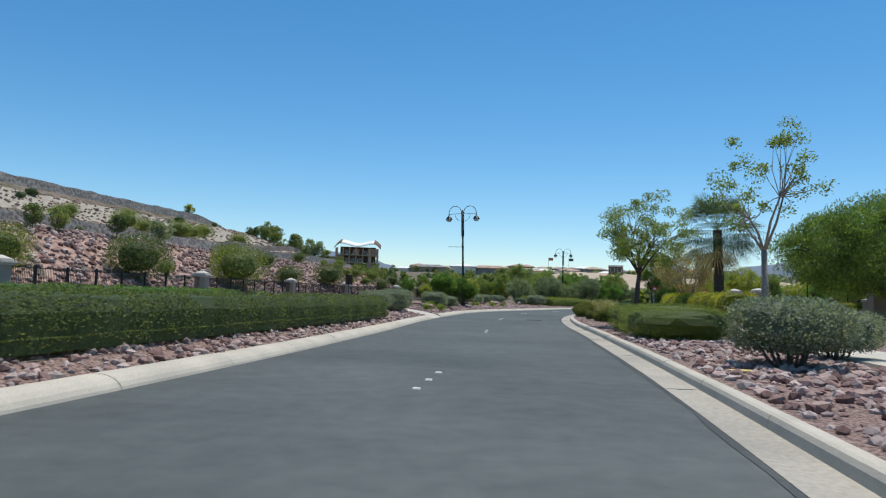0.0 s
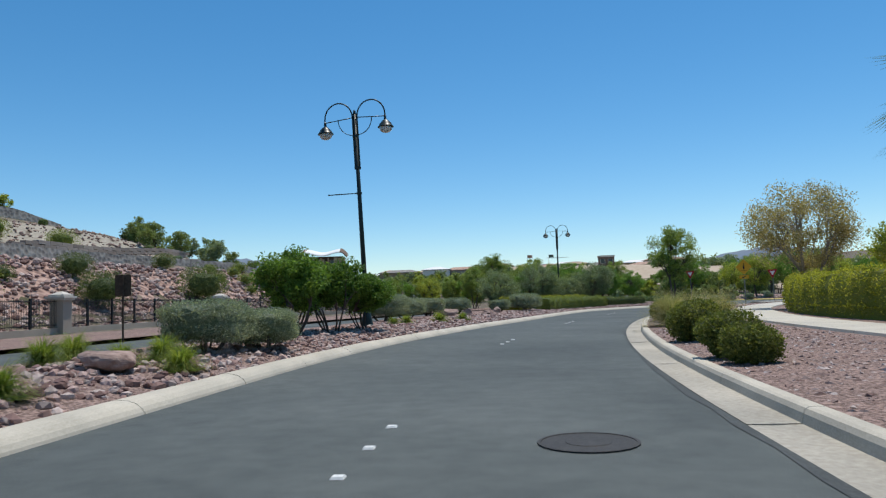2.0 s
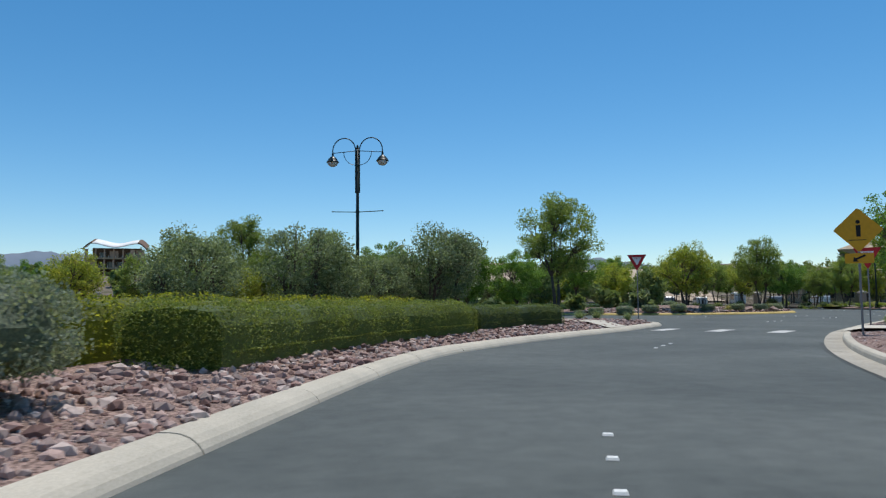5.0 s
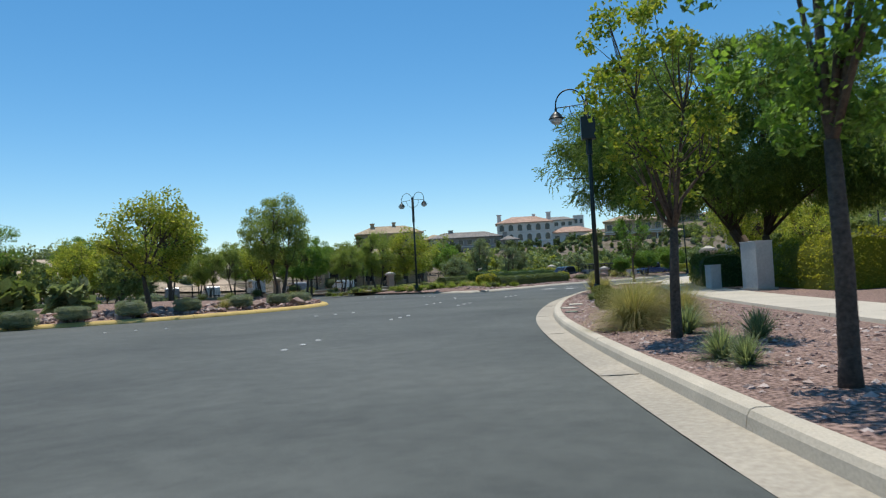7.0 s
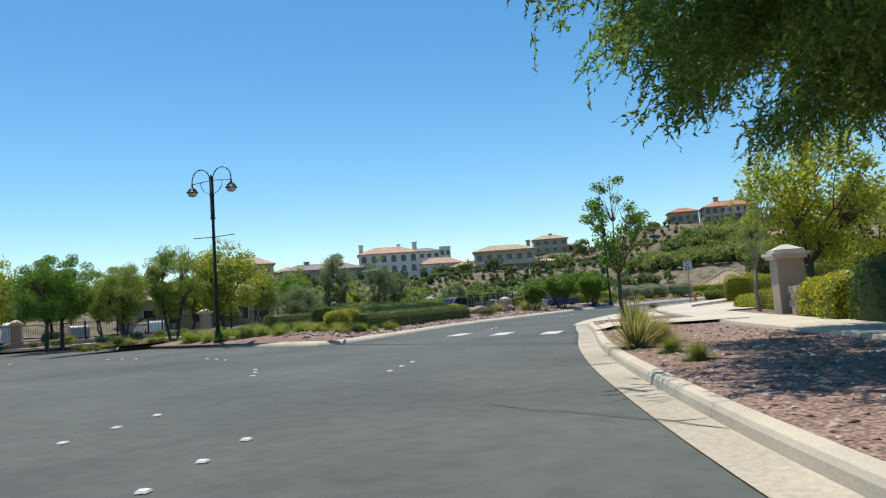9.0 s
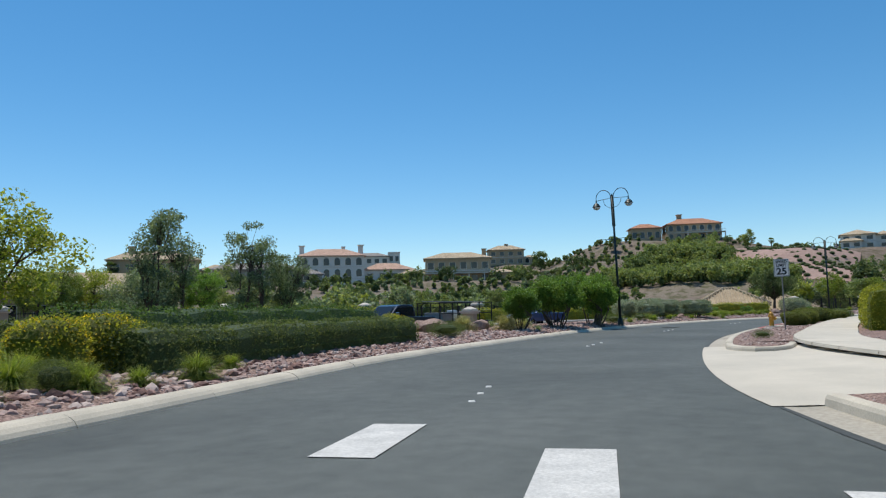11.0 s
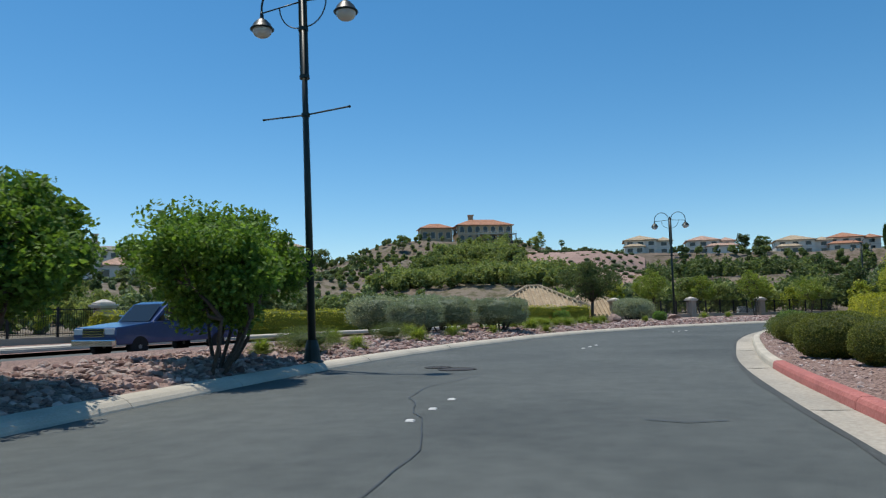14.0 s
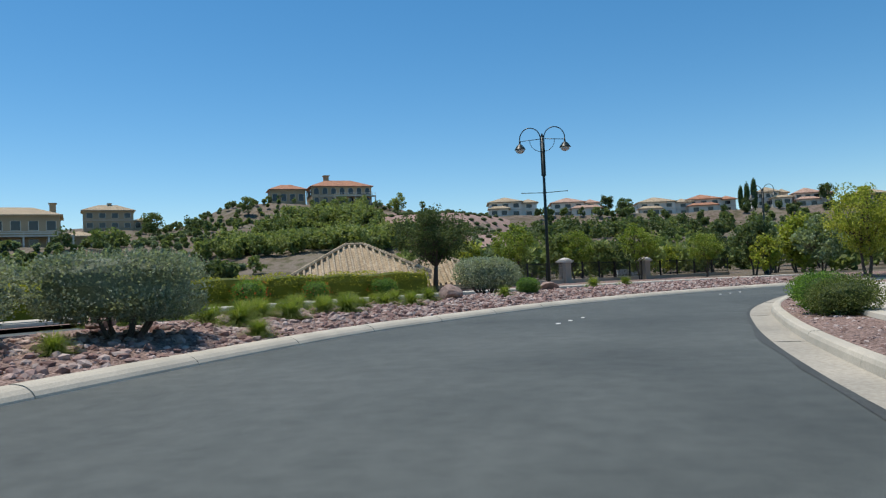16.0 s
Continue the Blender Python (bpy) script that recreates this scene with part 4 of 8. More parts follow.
def stones(name, where, sizes, material, seed, label, sub=1, sink=0.25, flat=0.75):
    """Many loose stones in one mesh. where: rows of x, y, z."""
    r = rng(seed)
    shapes = [rock_shape(seed + i, sub) for i in range(7)] if sub else []
    if not sub:
        octa = np.array([(1, 0, 0), (-1, 0, 0), (0, 1, 0), (0, -1, 0), (0, 0, 1), (0, 0, -1)], float) * 0.5
        fo = np.array([(0, 2, 4), (2, 1, 4), (1, 3, 4), (3, 0, 4), (2, 0, 5), (1, 2, 5), (3, 1, 5), (0, 3, 5)])
        shapes = [(octa * r.uniform(0.7, 1.3, 3) + r.normal(0, 0.06, (6, 3)), fo) for _ in range(7)]
    vs, fs, base_i = [], [], 0
    pick = r.integers(0, 7, len(where))
    for s in range(7):
        co, fa = shapes[s]
        mine = np.where(pick == s)[0]
        if not len(mine):
            continue
        m = len(mine)
        a, b = r.uniform(0, math.tau, m), r.normal(0, 0.5, m)
        ca, sa, cb, sb = np.cos(a), np.sin(a), np.cos(b), np.sin(b)
        rot = np.stack([np.stack([ca, -sa * cb, sa * sb], 1), np.stack([sa, ca * cb, -ca * sb], 1), np.stack([0 * a, sb, cb], 1)], 1)
        p = np.einsum("nij,kj->nki", rot, co) * sizes[mine][:, None, None] * (1, 1, flat) + where[mine][:, None] + np.array([0, 0, 1.0]) * (sizes[mine] * (0.5 - sink) * flat)[:, None, None]
        vs.append(p.reshape(-1, 3))
        fs.append((np.arange(m)[:, None, None] * len(co) + fa[None]).reshape(-1, 3) + base_i)
        base_i += m * len(co)
    ob = put(name, mesh_of(name, np.vstack(vs), np.vstack(fs), material))
    return tagged(ob, label, "stones", kind="stuff")


bpy.context.view_layer.update()
SOLID = [o for o in scene.objects if o.name.split(".")[0] in ("ground", "rubble_bank", "pale_bank", "median_bed", "median_bed_east", "median_bed_west", "verge_bed", "far_verge_bed", "north_verge_bed", "island_bed")]
from mathutils.bvhtree import BVHTree

TREES = [BVHTree.FromPolygons([v.co[:] for v in o.data.vertices], [p.vertices[:] for p in o.data.polygons]) for o in SOLID]


def spot(x, y):
    """Height of the ground or bed at a place."""
    z = -1e9
    for t in TREES:
        hit = t.ray_cast(Vector((x, y, 500)), Vector((0, 0, -1)))
        if hit[0] is not None:
            z = max(z, hit[0].z)
    return z - 0.02

# ---------------------------------------------------------------- loose stone in the beds
def bed_points(line, widths, density, lo, hi, seed, w_max=99.0):
    """Places at random over a bed beside a line."""
    r = rng(seed)
    n = normals_left(line)
    out = []
    for i in range(len(line) - 1):
        w = min(widths[i], w_max)
        m = r.poisson(density * max(w - lo - hi, 0) * np.linalg.norm(line[i + 1] - line[i]))
        o, t = r.uniform(lo, max(w - hi, lo + 0.01), m), r.random((m, 1))
        out.append(line[i] + (line[i + 1] - line[i]) * t + n[i] * o[:, None])
    p = np.vstack(out)
    return np.c_[p, [spot(x, y) for x, y in p]]


p = bed_points(LEFT_A[10:], W_A[10:], 46.0, 0.42, 0.5, 11, 3.6)
p = p[~((p[:, 1] > 1.3) & (p[:, 1] < 4.6) & (p[:, 0] > 0))]
stones("crushed_rock", p, 0.07 + 0.15 * rng(1).random(len(p)) ** 1.6, M_RIPRAP, 21, "loose crushed pink rock covering the median bed")
p = bed_points(LEFT_B[: int(len(LEFT_B) * 0.86)], W_B, 40.0, 0.42, 0.5, 12, 4.4)
stones("crushed_rock", p, 0.08 + 0.16 * rng(2).random(len(p)) ** 1.5, M_RIPRAP, 31, "loose crushed pink rock covering the wide median bed")
i0, i1 = upto(RIGHT, 14.2, -32), upto(RIGHT, 13.4, -10)
p = bed_points(RIGHT[i0:i1][::-1], np.full(i1 - i0, 4.2), 34.0, 0.95, 0.2, 13)
stones("crushed_rock", p, 0.08 + 0.17 * rng(3).random(len(p)) ** 1.4, M_RIPRAP, 41, "loose crushed pink rock beside the walkway")
i0 = upto(RIGHT, 13.4, -10)
line = RIGHT[i0 : upto(RIGHT, 150, 97)][::-1]
p = bed_points(line, np.full(len(line), 5.0), 58.0, 0.9, 0.2, 14)
p = p[~((p[:, 0] > 72.6) & (p[:, 0] < 84.5))]
near_walk = np.min(np.hypot(p[:, None, 0] - WALKWAY[None, ::2, 0], p[:, None, 1] - WALKWAY[None, ::2, 1]), 1)
p = p[near_walk > 1.25]
stones("gravel", p, 0.03 + 0.075 * rng(4).random(len(p)) ** 1.5, M_PEBBLE, 51, "small pink gravel stones on the verge", 0, 0.2, 0.7)
p = np.array([(RING_X + d * math.cos(a), RING_Y + d * math.sin(a), 0) for d, a in zip(rng(5).uniform(8.5, 12.0, 900), rng(6).uniform(-2.6, 0.4, 900))])
p[:, 2] = [spot(x, y) for x, y, _ in p]
stones("crushed_rock", p, rng(7).uniform(0.15, 0.42, len(p)), M_RIPRAP, 61, "loose crushed pink rock on the roundabout island")
r = rng(8)
q = np.c_[r.uniform(0.8, 12.6, 5200), r.uniform(-25, 95, 5200)]
p = np.c_[-14.0 - q[:, 0] + bank_shift(q[:, 1]), q[:, 1]]
p = np.c_[p, terrain(p[:, 0], p[:, 1]) + 0.05]
stones("bank_rock", p, r.uniform(0.18, 0.62, len(p)), M_RIPRAP, 71, "broken pink rock facing the slope")
q = np.c_[r.uniform(14.8, 27.0, 2600), r.uniform(-25, 95, 2600)]
p = np.c_[-14.0 - q[:, 0] + bank_shift(q[:, 1]), q[:, 1]]
p = np.c_[p, terrain(p[:, 0], p[:, 1]) + 0.04]
stones("pale_rock", p, r.uniform(0.15, 0.5, len(p)), M_BOULDER, 72, "loose pale stones on the upper slope", 0)

BOULDERS = [(5.3, -5.9, 0.75), (4.5, -5.2, 0.55), (4.5, 8.9, 0.72), (5.9, 37.0, 0.8), (6.6, 38.2, 0.7), (7.4, 40.5, 0.55), (7.9, 43.8, 0.6), (22.4, 75.6, 0.95), (20.9, 74.9, 0.8), (91.1, 118.5, 1.35), (91.9, 119.9, 1.25), (94.6, 118.3, 1.05), (46.8, 102.4, 0.9), (44.0, 101.6, 0.8), (51.2, 109.0, 0.8), (35.5, 101.4, 0.9), (141.6, 112.4, 0.8), (150.5, 109.0, 0.9), (130.5, 118.5, 0.6), (72.5, 112.6, 0.6), (80.0, 103.9 - 4.8, 0.5)]
for n, (x, y, s) in enumerate(BOULDERS):
    co, fa = rock_shape(300 + n, 4, 0.12)
    me = mesh_of("boulder", co * (s * 1.15, s, s * 0.72), fa, M_BOULDER)
    tagged(put("boulder", me, None, pose(x, y, spot(x, y) + s * 0.22, 0, 0, n * 47)), "weathered tan landscape boulder in gravel", "boulder", "boulders")

# ---------------------------------------------------------------- plants
SAGES = [bush_meshes(100 + i, 2.0, 1.25, M_SAGE, 0.036, 8000, 0.75, 0.76, 0.16, 9, up=0.9) for i in range(3)]
TRIMMED = [bush_meshes(110 + i, 2.0, 1.1, M_SAGE, 0.026, 13000, 0.62, 0.8, 0.12, 9, up=1.4) for i in range(2)]
BOXES = [bush_meshes(120 + i, 1.0, 0.74, M_BOXWOOD, 0.03, 6500, 0.85, 0.66, 0.17, up=0.7) for i in range(3)]
FINES = [bush_meshes(135 + i, 3.0, 1.0, M_FEATHER, 0.017, 17000, 0.62, 0.84, 0.11, up=0.9) for i in range(2)]
SLOPEBUSHES = [bush_meshes(152 + i, 2.2, 1.65, m, 0.034, 6500, 0.9, 0.58, 0.26, up=1.1) for i, m in enumerate((M_DULLGREEN, M_FEATHER, M_DULLGREEN))]
SHADE = tree_meshes(236, 6.1, 7.0, 1.9, M_FARDARK, M_BARK, 0.2, 1, 90, 150, 0.10, 0.24)
MOUNDS = [bush_meshes(126 + i, 1.4, 0.8, M_BOXWOOD, 0.02, 15000, 0.86, 0.9, 0.045, up=0.5) for i in range(3)]
GREENS = [bush_meshes(130 + i, 1.2, 0.8, M_GREEN, 0.026, 6000, 0.9, 0.76, 0.16) for i in range(3)]
LIMES = [bush_meshes(140 + i, 1.4, 1.1, M_LIME, 0.038, 2800, 0.8, 0.84, 0.12) for i in range(2)]
LAVENDERS = [[("foliage", blades_mesh("foliage", 150 + i, 420, 0.42, 0.012, 0.75, M_OLIVE, 0.8))] for i in range(2)]
CLUMPS = [[("foliage", blades_mesh("foliage", 160 + i, 2600, 1.05, 0.0045, 0.8, M_GRASS, 0.1)), ("dry_foliage", blades_mesh("dry_foliage", 170 + i, 700, 0.9, 0.007, 1.1, M_STRAWLEAF, 0.0))] for i in range(3)]
LOWGRASS = [[("foliage", blades_mesh("foliage", 180 + i, 1700, 0.44, 0.0075, 1.15, M_LAWN, 0.05))] for i in range(3)]
YUCCAS = [[("foliage", blades_mesh("foliage", 190 + i, 240, 1.05, 0.035, 0.85, M_GRASS, 0.92))] for i in range(2)]
LAURELS = [tree_meshes(200 + i, 3.0, 2.9, 0.9, M_LAUREL, M_BARK, 0.10, 6, 90, 260, 0.062, 0.33) for i in range(3)]
OLIVES = [tree_meshes(210 + i, 4.4, 4.4, 0.6, M_OLIVE, M_BARK, 0.15, 4, 110, 170, 0.07, 0.27, slim=0.35) for i in range(3)]
SPARSE = [tree_meshes(220 + i, 6.6, 3.4, 2.2, M_ASH, M_PALEBARK, 0.11, 1, 34, 120, 0.048, 0.2, 0.12) for i in range(2)]
ASHES = [tree_meshes(230 + i, 7.0, 5.4, 1.8, (M_GREEN, M_ASH, M_ASH)[i], M_BARK, 0.15, 1 + i, 90, 260, 0.07, 0.24, 0.04) for i in range(3)]
SLENDER = [tree_meshes(240 + i, 5.6, 2.6, 1.7, (M_GREEN, M_TURNING, M_GREEN)[i], M_BARK, 0.085, 1, 52, 105, 0.058, 0.25, 0.12) for i in range(3)]
YELLOWS = [tree_meshes(250 + i, 6.2, 5.2, 1.3, M_YELLOWTREE, M_BARK, 0.15, 2, 80, 130, 0.09, 0.27) for i in range(2)]
MESQUITES = [tree_meshes(260, 10.8, 17.0, 3.0, M_MESQUITE, M_BARK, 0.40, 3, 300, 1200, 0.068, 0.135, 0.0, 1.15, lean=2.1, slim=0.32, fork=2.3, limb=0.2, limbs=22, splay=4.0, squash=0.45, frond=12), tree_meshes(261, 8.0, 12.0, 1.6, M_MESQUITE, M_BARK, 0.28, 2, 170, 520, 0.08, 0.2, 0.0, 0.9, slim=0.34, fork=2.0, limb=0.25, limbs=14, splay=5.0, squash=0.5)]
OPEN = tree_meshes(233, 5.5, 4.9, 1.9, M_ASH, M_BARK, 0.12, 1, 74, 210, 0.052, 0.17, 0.16, lean=-0.5, slim=0.40, limb=0.36)
BARE = tree_meshes(270, 6.2, 6.4, 1.4, M_STRAWLEAF, M_PALEBARK, 0.12, 3, 130, 190, 0.055, 0.22)
LIGHTS = [tree_meshes(275 + i, 5.6, 4.4, 1.5, M_LAWN, M_BARK, 0.10, 2, 60, 80, 0.10, 0.27, 0.05) for i in range(2)]
UPRIGHT = [tree_meshes(216 + i, 6.0, 3.4, 0.9, M_OLIVE, M_BARK, 0.12, 3, 80, 130, 0.075, 0.27, 0.05, slim=0.35) for i in range(2)]
FARS = [tree_meshes(280 + i, 6.0, 5.0, 0.9, m, M_BARK, 0.15, 2, 40, 46, 0.24, 0.36) for i, m in enumerate((M_FARGREEN, M_OLIVE, M_FARPALE, M_YELLOWTREE, M_FARDARK))]
CYPRESS = bush_meshes(298, 1.9, 9.0, M_DARKGREEN, 0.2, 1500, 0.9, 0.85, 0.1)
SCRUB = [bush_meshes(290 + i, 2.2, 1.5, m, 0.10, 420, 0.9, 0.85, 0.12) for i, m in enumerate((M_FARGREEN, M_OLIVE, M_FARDARK, M_FARGREEN))]


def plant(kind, meshes, rows, label, category, group, ref_w, ref_h=None):
    """Rows of x, y, size: copies of the given plants, scaled to that width."""
    for n, (x, y, w) in enumerate(rows):
        grow(kind, meshes[n % len(meshes)], x, y, None, w / ref_w * random.uniform(0.96, 1.04), None, label, category, group)


plant("sage_bush", SAGES, [(16.6, -21.6, 2.0), (18.0, -19.4, 1.6), (4.6, 0.4, 1.7), (4.8, -1.4, 1.6), (4.6, -3.6, 1.5), (5.1, 2.0 - 3.6, 1.2), (128.2, 120.4, 2.9), (124.8, 121.4, 2.7), (147.6, 111.6, 2.8), (149.9, 111.3, 2.4)], "grey-green sage bush on dark stems in crushed rock", "bush", "sage bushes", 2.0)
plant("trimmed_sage", TRIMMED, [(4.2, 12.6, 1.9), (4.9, 14.0, 1.6), (4.2, 15.6, 1.5), (3.7, 30.6, 2.2), (4.2, 33.4, 1.8), (4.5, 38.6, 1.9), (5.6, 42.0, 1.7), (7.8, 46.6, 1.5), (9.4, 49.3, 2.1), (128.3, 116.6, 3.0), (125.4, 118.4, 2.7), (122.6, 118.8, 2.5)], "trimmed silver-green shrub in crushed rock", "bush", "trimmed shrubs", 2.0)
plant("laurel_shrub", LAURELS, [(3.7, 18.8, 2.35), (4.45, 20.5, 2.05), (5.1, 22.1, 1.75), (95.9, 116.6, 2.25), (100.9, 116.9, 2.8), (102.4, 117.6, 2.8), (106.2, 116.8, 3.0), (108.2, 117.9, 3.15)], "rounded green shrub on many bare stems", "shrub", "many-stemmed shrubs", 2.9)
plant("boxwood", BOXES, [(13.75, 11.2, 1.0), (13.85, 10.2, 0.85), (14.2, 5.3, 0.62), (14.6, 5.6, 0.62), (14.5, 1.9, 0.62), (14.75, 1.15, 0.82), (14.1, 15.5, 1.16), (15.5, 28.4, 1.2), (48.7, 83.7, 0.72), (45.0, 80.8, 0.62), (42.95, 79.15, 0.74)], "dense olive-green rounded boxwood in gravel", "bush", "boxwoods", 1.0)
plant("boxwood", MOUNDS, [(116.3, 105.15, 1.38), (114.95, 105.2, 1.05), (114.05, 105.0, 1.15), (112.3, 105.0, 1.4), (110.4, 105.5, 1.5), (104.2, 105.0, 1.3), (106.0, 104.8, 1.25), (108.1, 105.0, 1.3), (118.4, 104.5, 1.1)], "dense olive-green rounded boxwood in gravel", "bush", "boxwoods", 1.4)
plant("green_bush", GREENS, [(131.4, 103.6, 1.2), (133.9, 102.9, 1.1), (145.5, 109.8, 1.0)], "leafy green bush in gravel", "bush", "green bushes", 1.2)
plant("feathery_bush", FINES, [(15.9, -13.2, 2.9), (16.0, -11.0, 3.1), (15.9, -8.8, 3.0), (15.9, -6.7, 2.8), (17.0, -9.6, 2.6)], "broad fine-leaved olive-green bush beside the kerb", "bush", "fine-leaved bushes", 3.0)
plant("low_mat", [bush_meshes(137, 3.0, 1.25, M_DULLGREEN, 0.03, 7000, 1.0, 0.5, 0.3, up=1.0)], [(112.6, 118.4, 1.5), (111.3, 117.4, 1.7), (117.8, 117.9, 1.6), (87.3, 115.3, 1.7), (88.5, 115.9, 1.3), (88.7, 103.7, 0.75)], "low dull green ground cover in crushed rock", "bush", "ground covers", 3.0)
plant("lavender", LAVENDERS, [(32.3, 68.1, 1.0), (33.0, 68.5, 0.9), (34.4, 71.2, 0.7), (37.3, 73.6, 1.0), (34.8, 71.7, 0.8), (36.7, 72.2, 0.9), (22.6, 73.4, 1.0), (21.6, 72.6, 0.9), (24.4, 74.7, 0.9), (47.9, 78.3 + 5.3, 0.6), (84.6, 116.6, 1.0), (78.0, 119.0, 1.0), (74.0, 117.0, 1.0), (99.5, 120.4, 0.9), (101.9, 119.3, 1.0), (97.2, 116.2, 0.7)], "low grey-green spiky herb in gravel", "plant", "low herbs", 0.8)
plant("grass_clump", CLUMPS, [(38.0, 75.0, 1.75), (39.1, 75.5, 1.7), (38.5, 74.4, 1.6), (39.8, 76.4, 1.4), (14.9, 23.4, 2.3), (15.9, 21.2, 2.2), (16.2, 25.4, 2.1), (17.4, 36.9, 1.7), (16.3, 34.2, 1.3), (59.5, 91.6, 1.2), (92.7, 117.9, 1.6), (93.2, 118.4, 1.4), (95.3, 117.1, 1.7), (96.3, 117.5, 1.6), (98.0, 117.5, 1.3), (88.7, 119.7, 1.5), (86.5, 119.6, 1.5), (89.2, 120.2, 1.6), (87.4, 121.4, 1.6), (90.6, 120.9, 1.5), (99.8, 119.0, 1.2), (38.0, 101.0, 1.3), (42.2, 101.3, 1.2), (48.0, 105.0, 1.3)], "tall fountain grass clump with dry straw at its foot", "grass", "grass clumps", 1.7)
plant("low_grass", LOWGRASS, [(5.0, 6.2, 1.15), (5.2, 9.8, 1.25), (4.4, 10.7, 1.2), (2.8, 10.6, 1.3), (2.4, 7.8, 1.2), (3.6, 6.6, 1.2), (3.2, 9.3, 1.2), (1.6, 9.2, 1.2), (4.3, 9.6, 1.0), (6.3, 30.2, 1.3), (7.0, 32.8, 1.1), (5.3, 27.8, 1.0), (5.1, 26.3, 0.9), (64.9 + 4, 111.0, 1.4), (69.5, 113.6, 1.5), (68.3, 117.0, 1.5), (71.8, 113.4, 1.4), (68.0, 120.2, 1.4), (118.8, 117.2, 1.4), (120.4, 118.2, 1.4), (131.0, 115.6, 1.5), (133.0, 115.2, 1.5), (135.2, 114.4, 1.5), (138.2, 113.2, 1.4), (115.0, 118.6, 1.4), (122.2, 117.0, 1.3), (143.4, 110.6, 1.2), (110.3, 118.2, 1.2), (113.9, 117.3, 1.2), (154.5, 105.0, 1.3), (151.8, 106.8, 1.4)], "low yellow-green grass tuft in gravel", "grass", "grass tufts", 1.0)
plant("low_grass", LOWGRASS, [(67.2, 108.6, 0.8), (66.4, 112.0, 1.0), (66.8, 115.0, 1.0), (67.4, 123.5, 1.2), (70.0, 109.6, 0.9), (73.0, 111.0, 0.9), (75.6, 112.8, 1.1), (126.0, 114.9 + 1.4, 1.0), (129.6, 114.6, 1.1), (57.3, 90.5, 0.8), (56.0, 89.6, 0.8), (61.0, 92.7, 0.7)], "low yellow-green grass tuft in gravel", "grass", "grass tufts", 1.0)
plant("feathery_shrub", [bush_meshes(148, 1.4, 0.8, M_DULLGREEN, 0.026, 6500, 0.95, 0.66, 0.24, up=0.8)], [(130.6, 103.6, 1.3), (127.6, 103.4, 0.9), (133.6, 102.2, 1.1), (119.8, 105.2, 1.2), (122.0, 104.9, 1.3), (123.8, 104.6, 1.1)], "loose yellow-green feathery shrub in gravel", "bush", "feathery shrubs", 1.4)
plant("low_grass", LOWGRASS, [(131.5 + 1.15 * (k % 9) + 0.3 * math.sin(k * 2.1), 116.6 - 0.40 * (k % 9) + 1.5 * (k // 9) + 0.4 * math.sin(k * 3.7), 1.2 + 0.2 * math.sin(k)) for k in range(27)], "low yellow-green grass tuft in gravel", "grass", "grass tufts", 1.0)
plant("island_shrub", TRIMMED, [(33.4, 101.6, 1.5), (35.4, 100.9, 1.3), (37.6, 100.6, 1.4), (40.2, 100.7, 1.3), (43.0, 101.2, 1.3), (45.6, 102.3, 1.3), (47.8, 103.9, 1.2), (31.4, 103.2, 1.4)], "grey-green rounded shrub on the roundabout island", "bush", "island shrubs", 2.0)
plant("low_grass", LOWGRASS, [(66.6 + 1.3 * (k % 3) + 0.4 * math.sin(k * 2.3), 109.6 + 0.95 * (k // 3) + 0.4 * math.sin(k * 1.7), 1.15 + 0.25 * math.sin(k * 1.3)) for k in range(36)], "low yellow-green grass tuft in gravel", "grass", "grass tufts", 1.0)
plant("flower_bush", [LIMES[0] + [("blossom", bush_meshes(146, 1.42, 1.12, M_YFLOWER, 0.034, 700, 0.8, 0, 0.1)[0][1])]], [(69.6, 111.6, 1.3), (70.9, 112.2, 1.4), (72.0, 113.4, 1.2)], "green bush covered with small yellow flowers", "bush", "yellow-flowered bushes", 1.4)
plant("yucca", YUCCAS, [(58.6, 91.7, 1.5), (60.3, 92.3, 1.1)], "spiky green yucca in gravel", "plant", "yuccas", 1.6)
plant("flower_bush", [LIMES[0] + [("blossom", bush_meshes(145, 1.42, 1.12, M_YFLOWER, 0.03, 260, 0.8, 0, 0.1)[0][1])]], [(74.3, 116.2, 1.3), (72.6, 115.0, 1.1), (90.1, 120.2, 1.2), (89.3, 119.2, 1.0)], "green bush covered with small yellow flowers", "bush", "yellow-flowered bushes", 1.4)
plant("bottlebrush", [GREENS[0] + [("blossom", bush_meshes(146, 1.25, 0.85, M_FLOWER, 0.035, 130, 0.9, 0, 0.1)[0][1])]], [(150.2, 123.6, 1.9), (153.2, 121.2, 1.7), (156.2, 118.2, 1.8), (147.0, 126.0, 1.6)], "green bush with red bottlebrush flowers", "bush", "red-flowered bushes", 1.2)


r = rng(55)
for k in range(64):
    t = k / 63
    x, y = 65.6 + 2.6 * r.random() + 5.5 * r.random() * (t < 0.7), 108.5 + 22 * t + r.uniform(-0.8, 0.8)
    if y < float(np.interp(x, LEFT_B[:60, 0], LEFT_B[:60, 1])) + 1.0:
        continue
    if k % 3 == 0:
        grow("dry_grass", CLUMPS[k % 3], x, y, None, r.uniform(0.4, 0.65), None, "short tan and green grass clump in gravel", "grass", "grass clumps")
    elif k % 3 == 1:
        grow("low_grass", LOWGRASS[k % 3], x, y, None, r.uniform(0.9, 1.4), None, "low yellow-green grass tuft in gravel", "grass", "grass tufts")
    else:
        grow("dusty_shrub", SLOPEBUSHES[k % 3], x, y, None, r.uniform(0.25, 0.42), None, "small dusty grey-green shrub in gravel", "bush", "dusty shrubs")
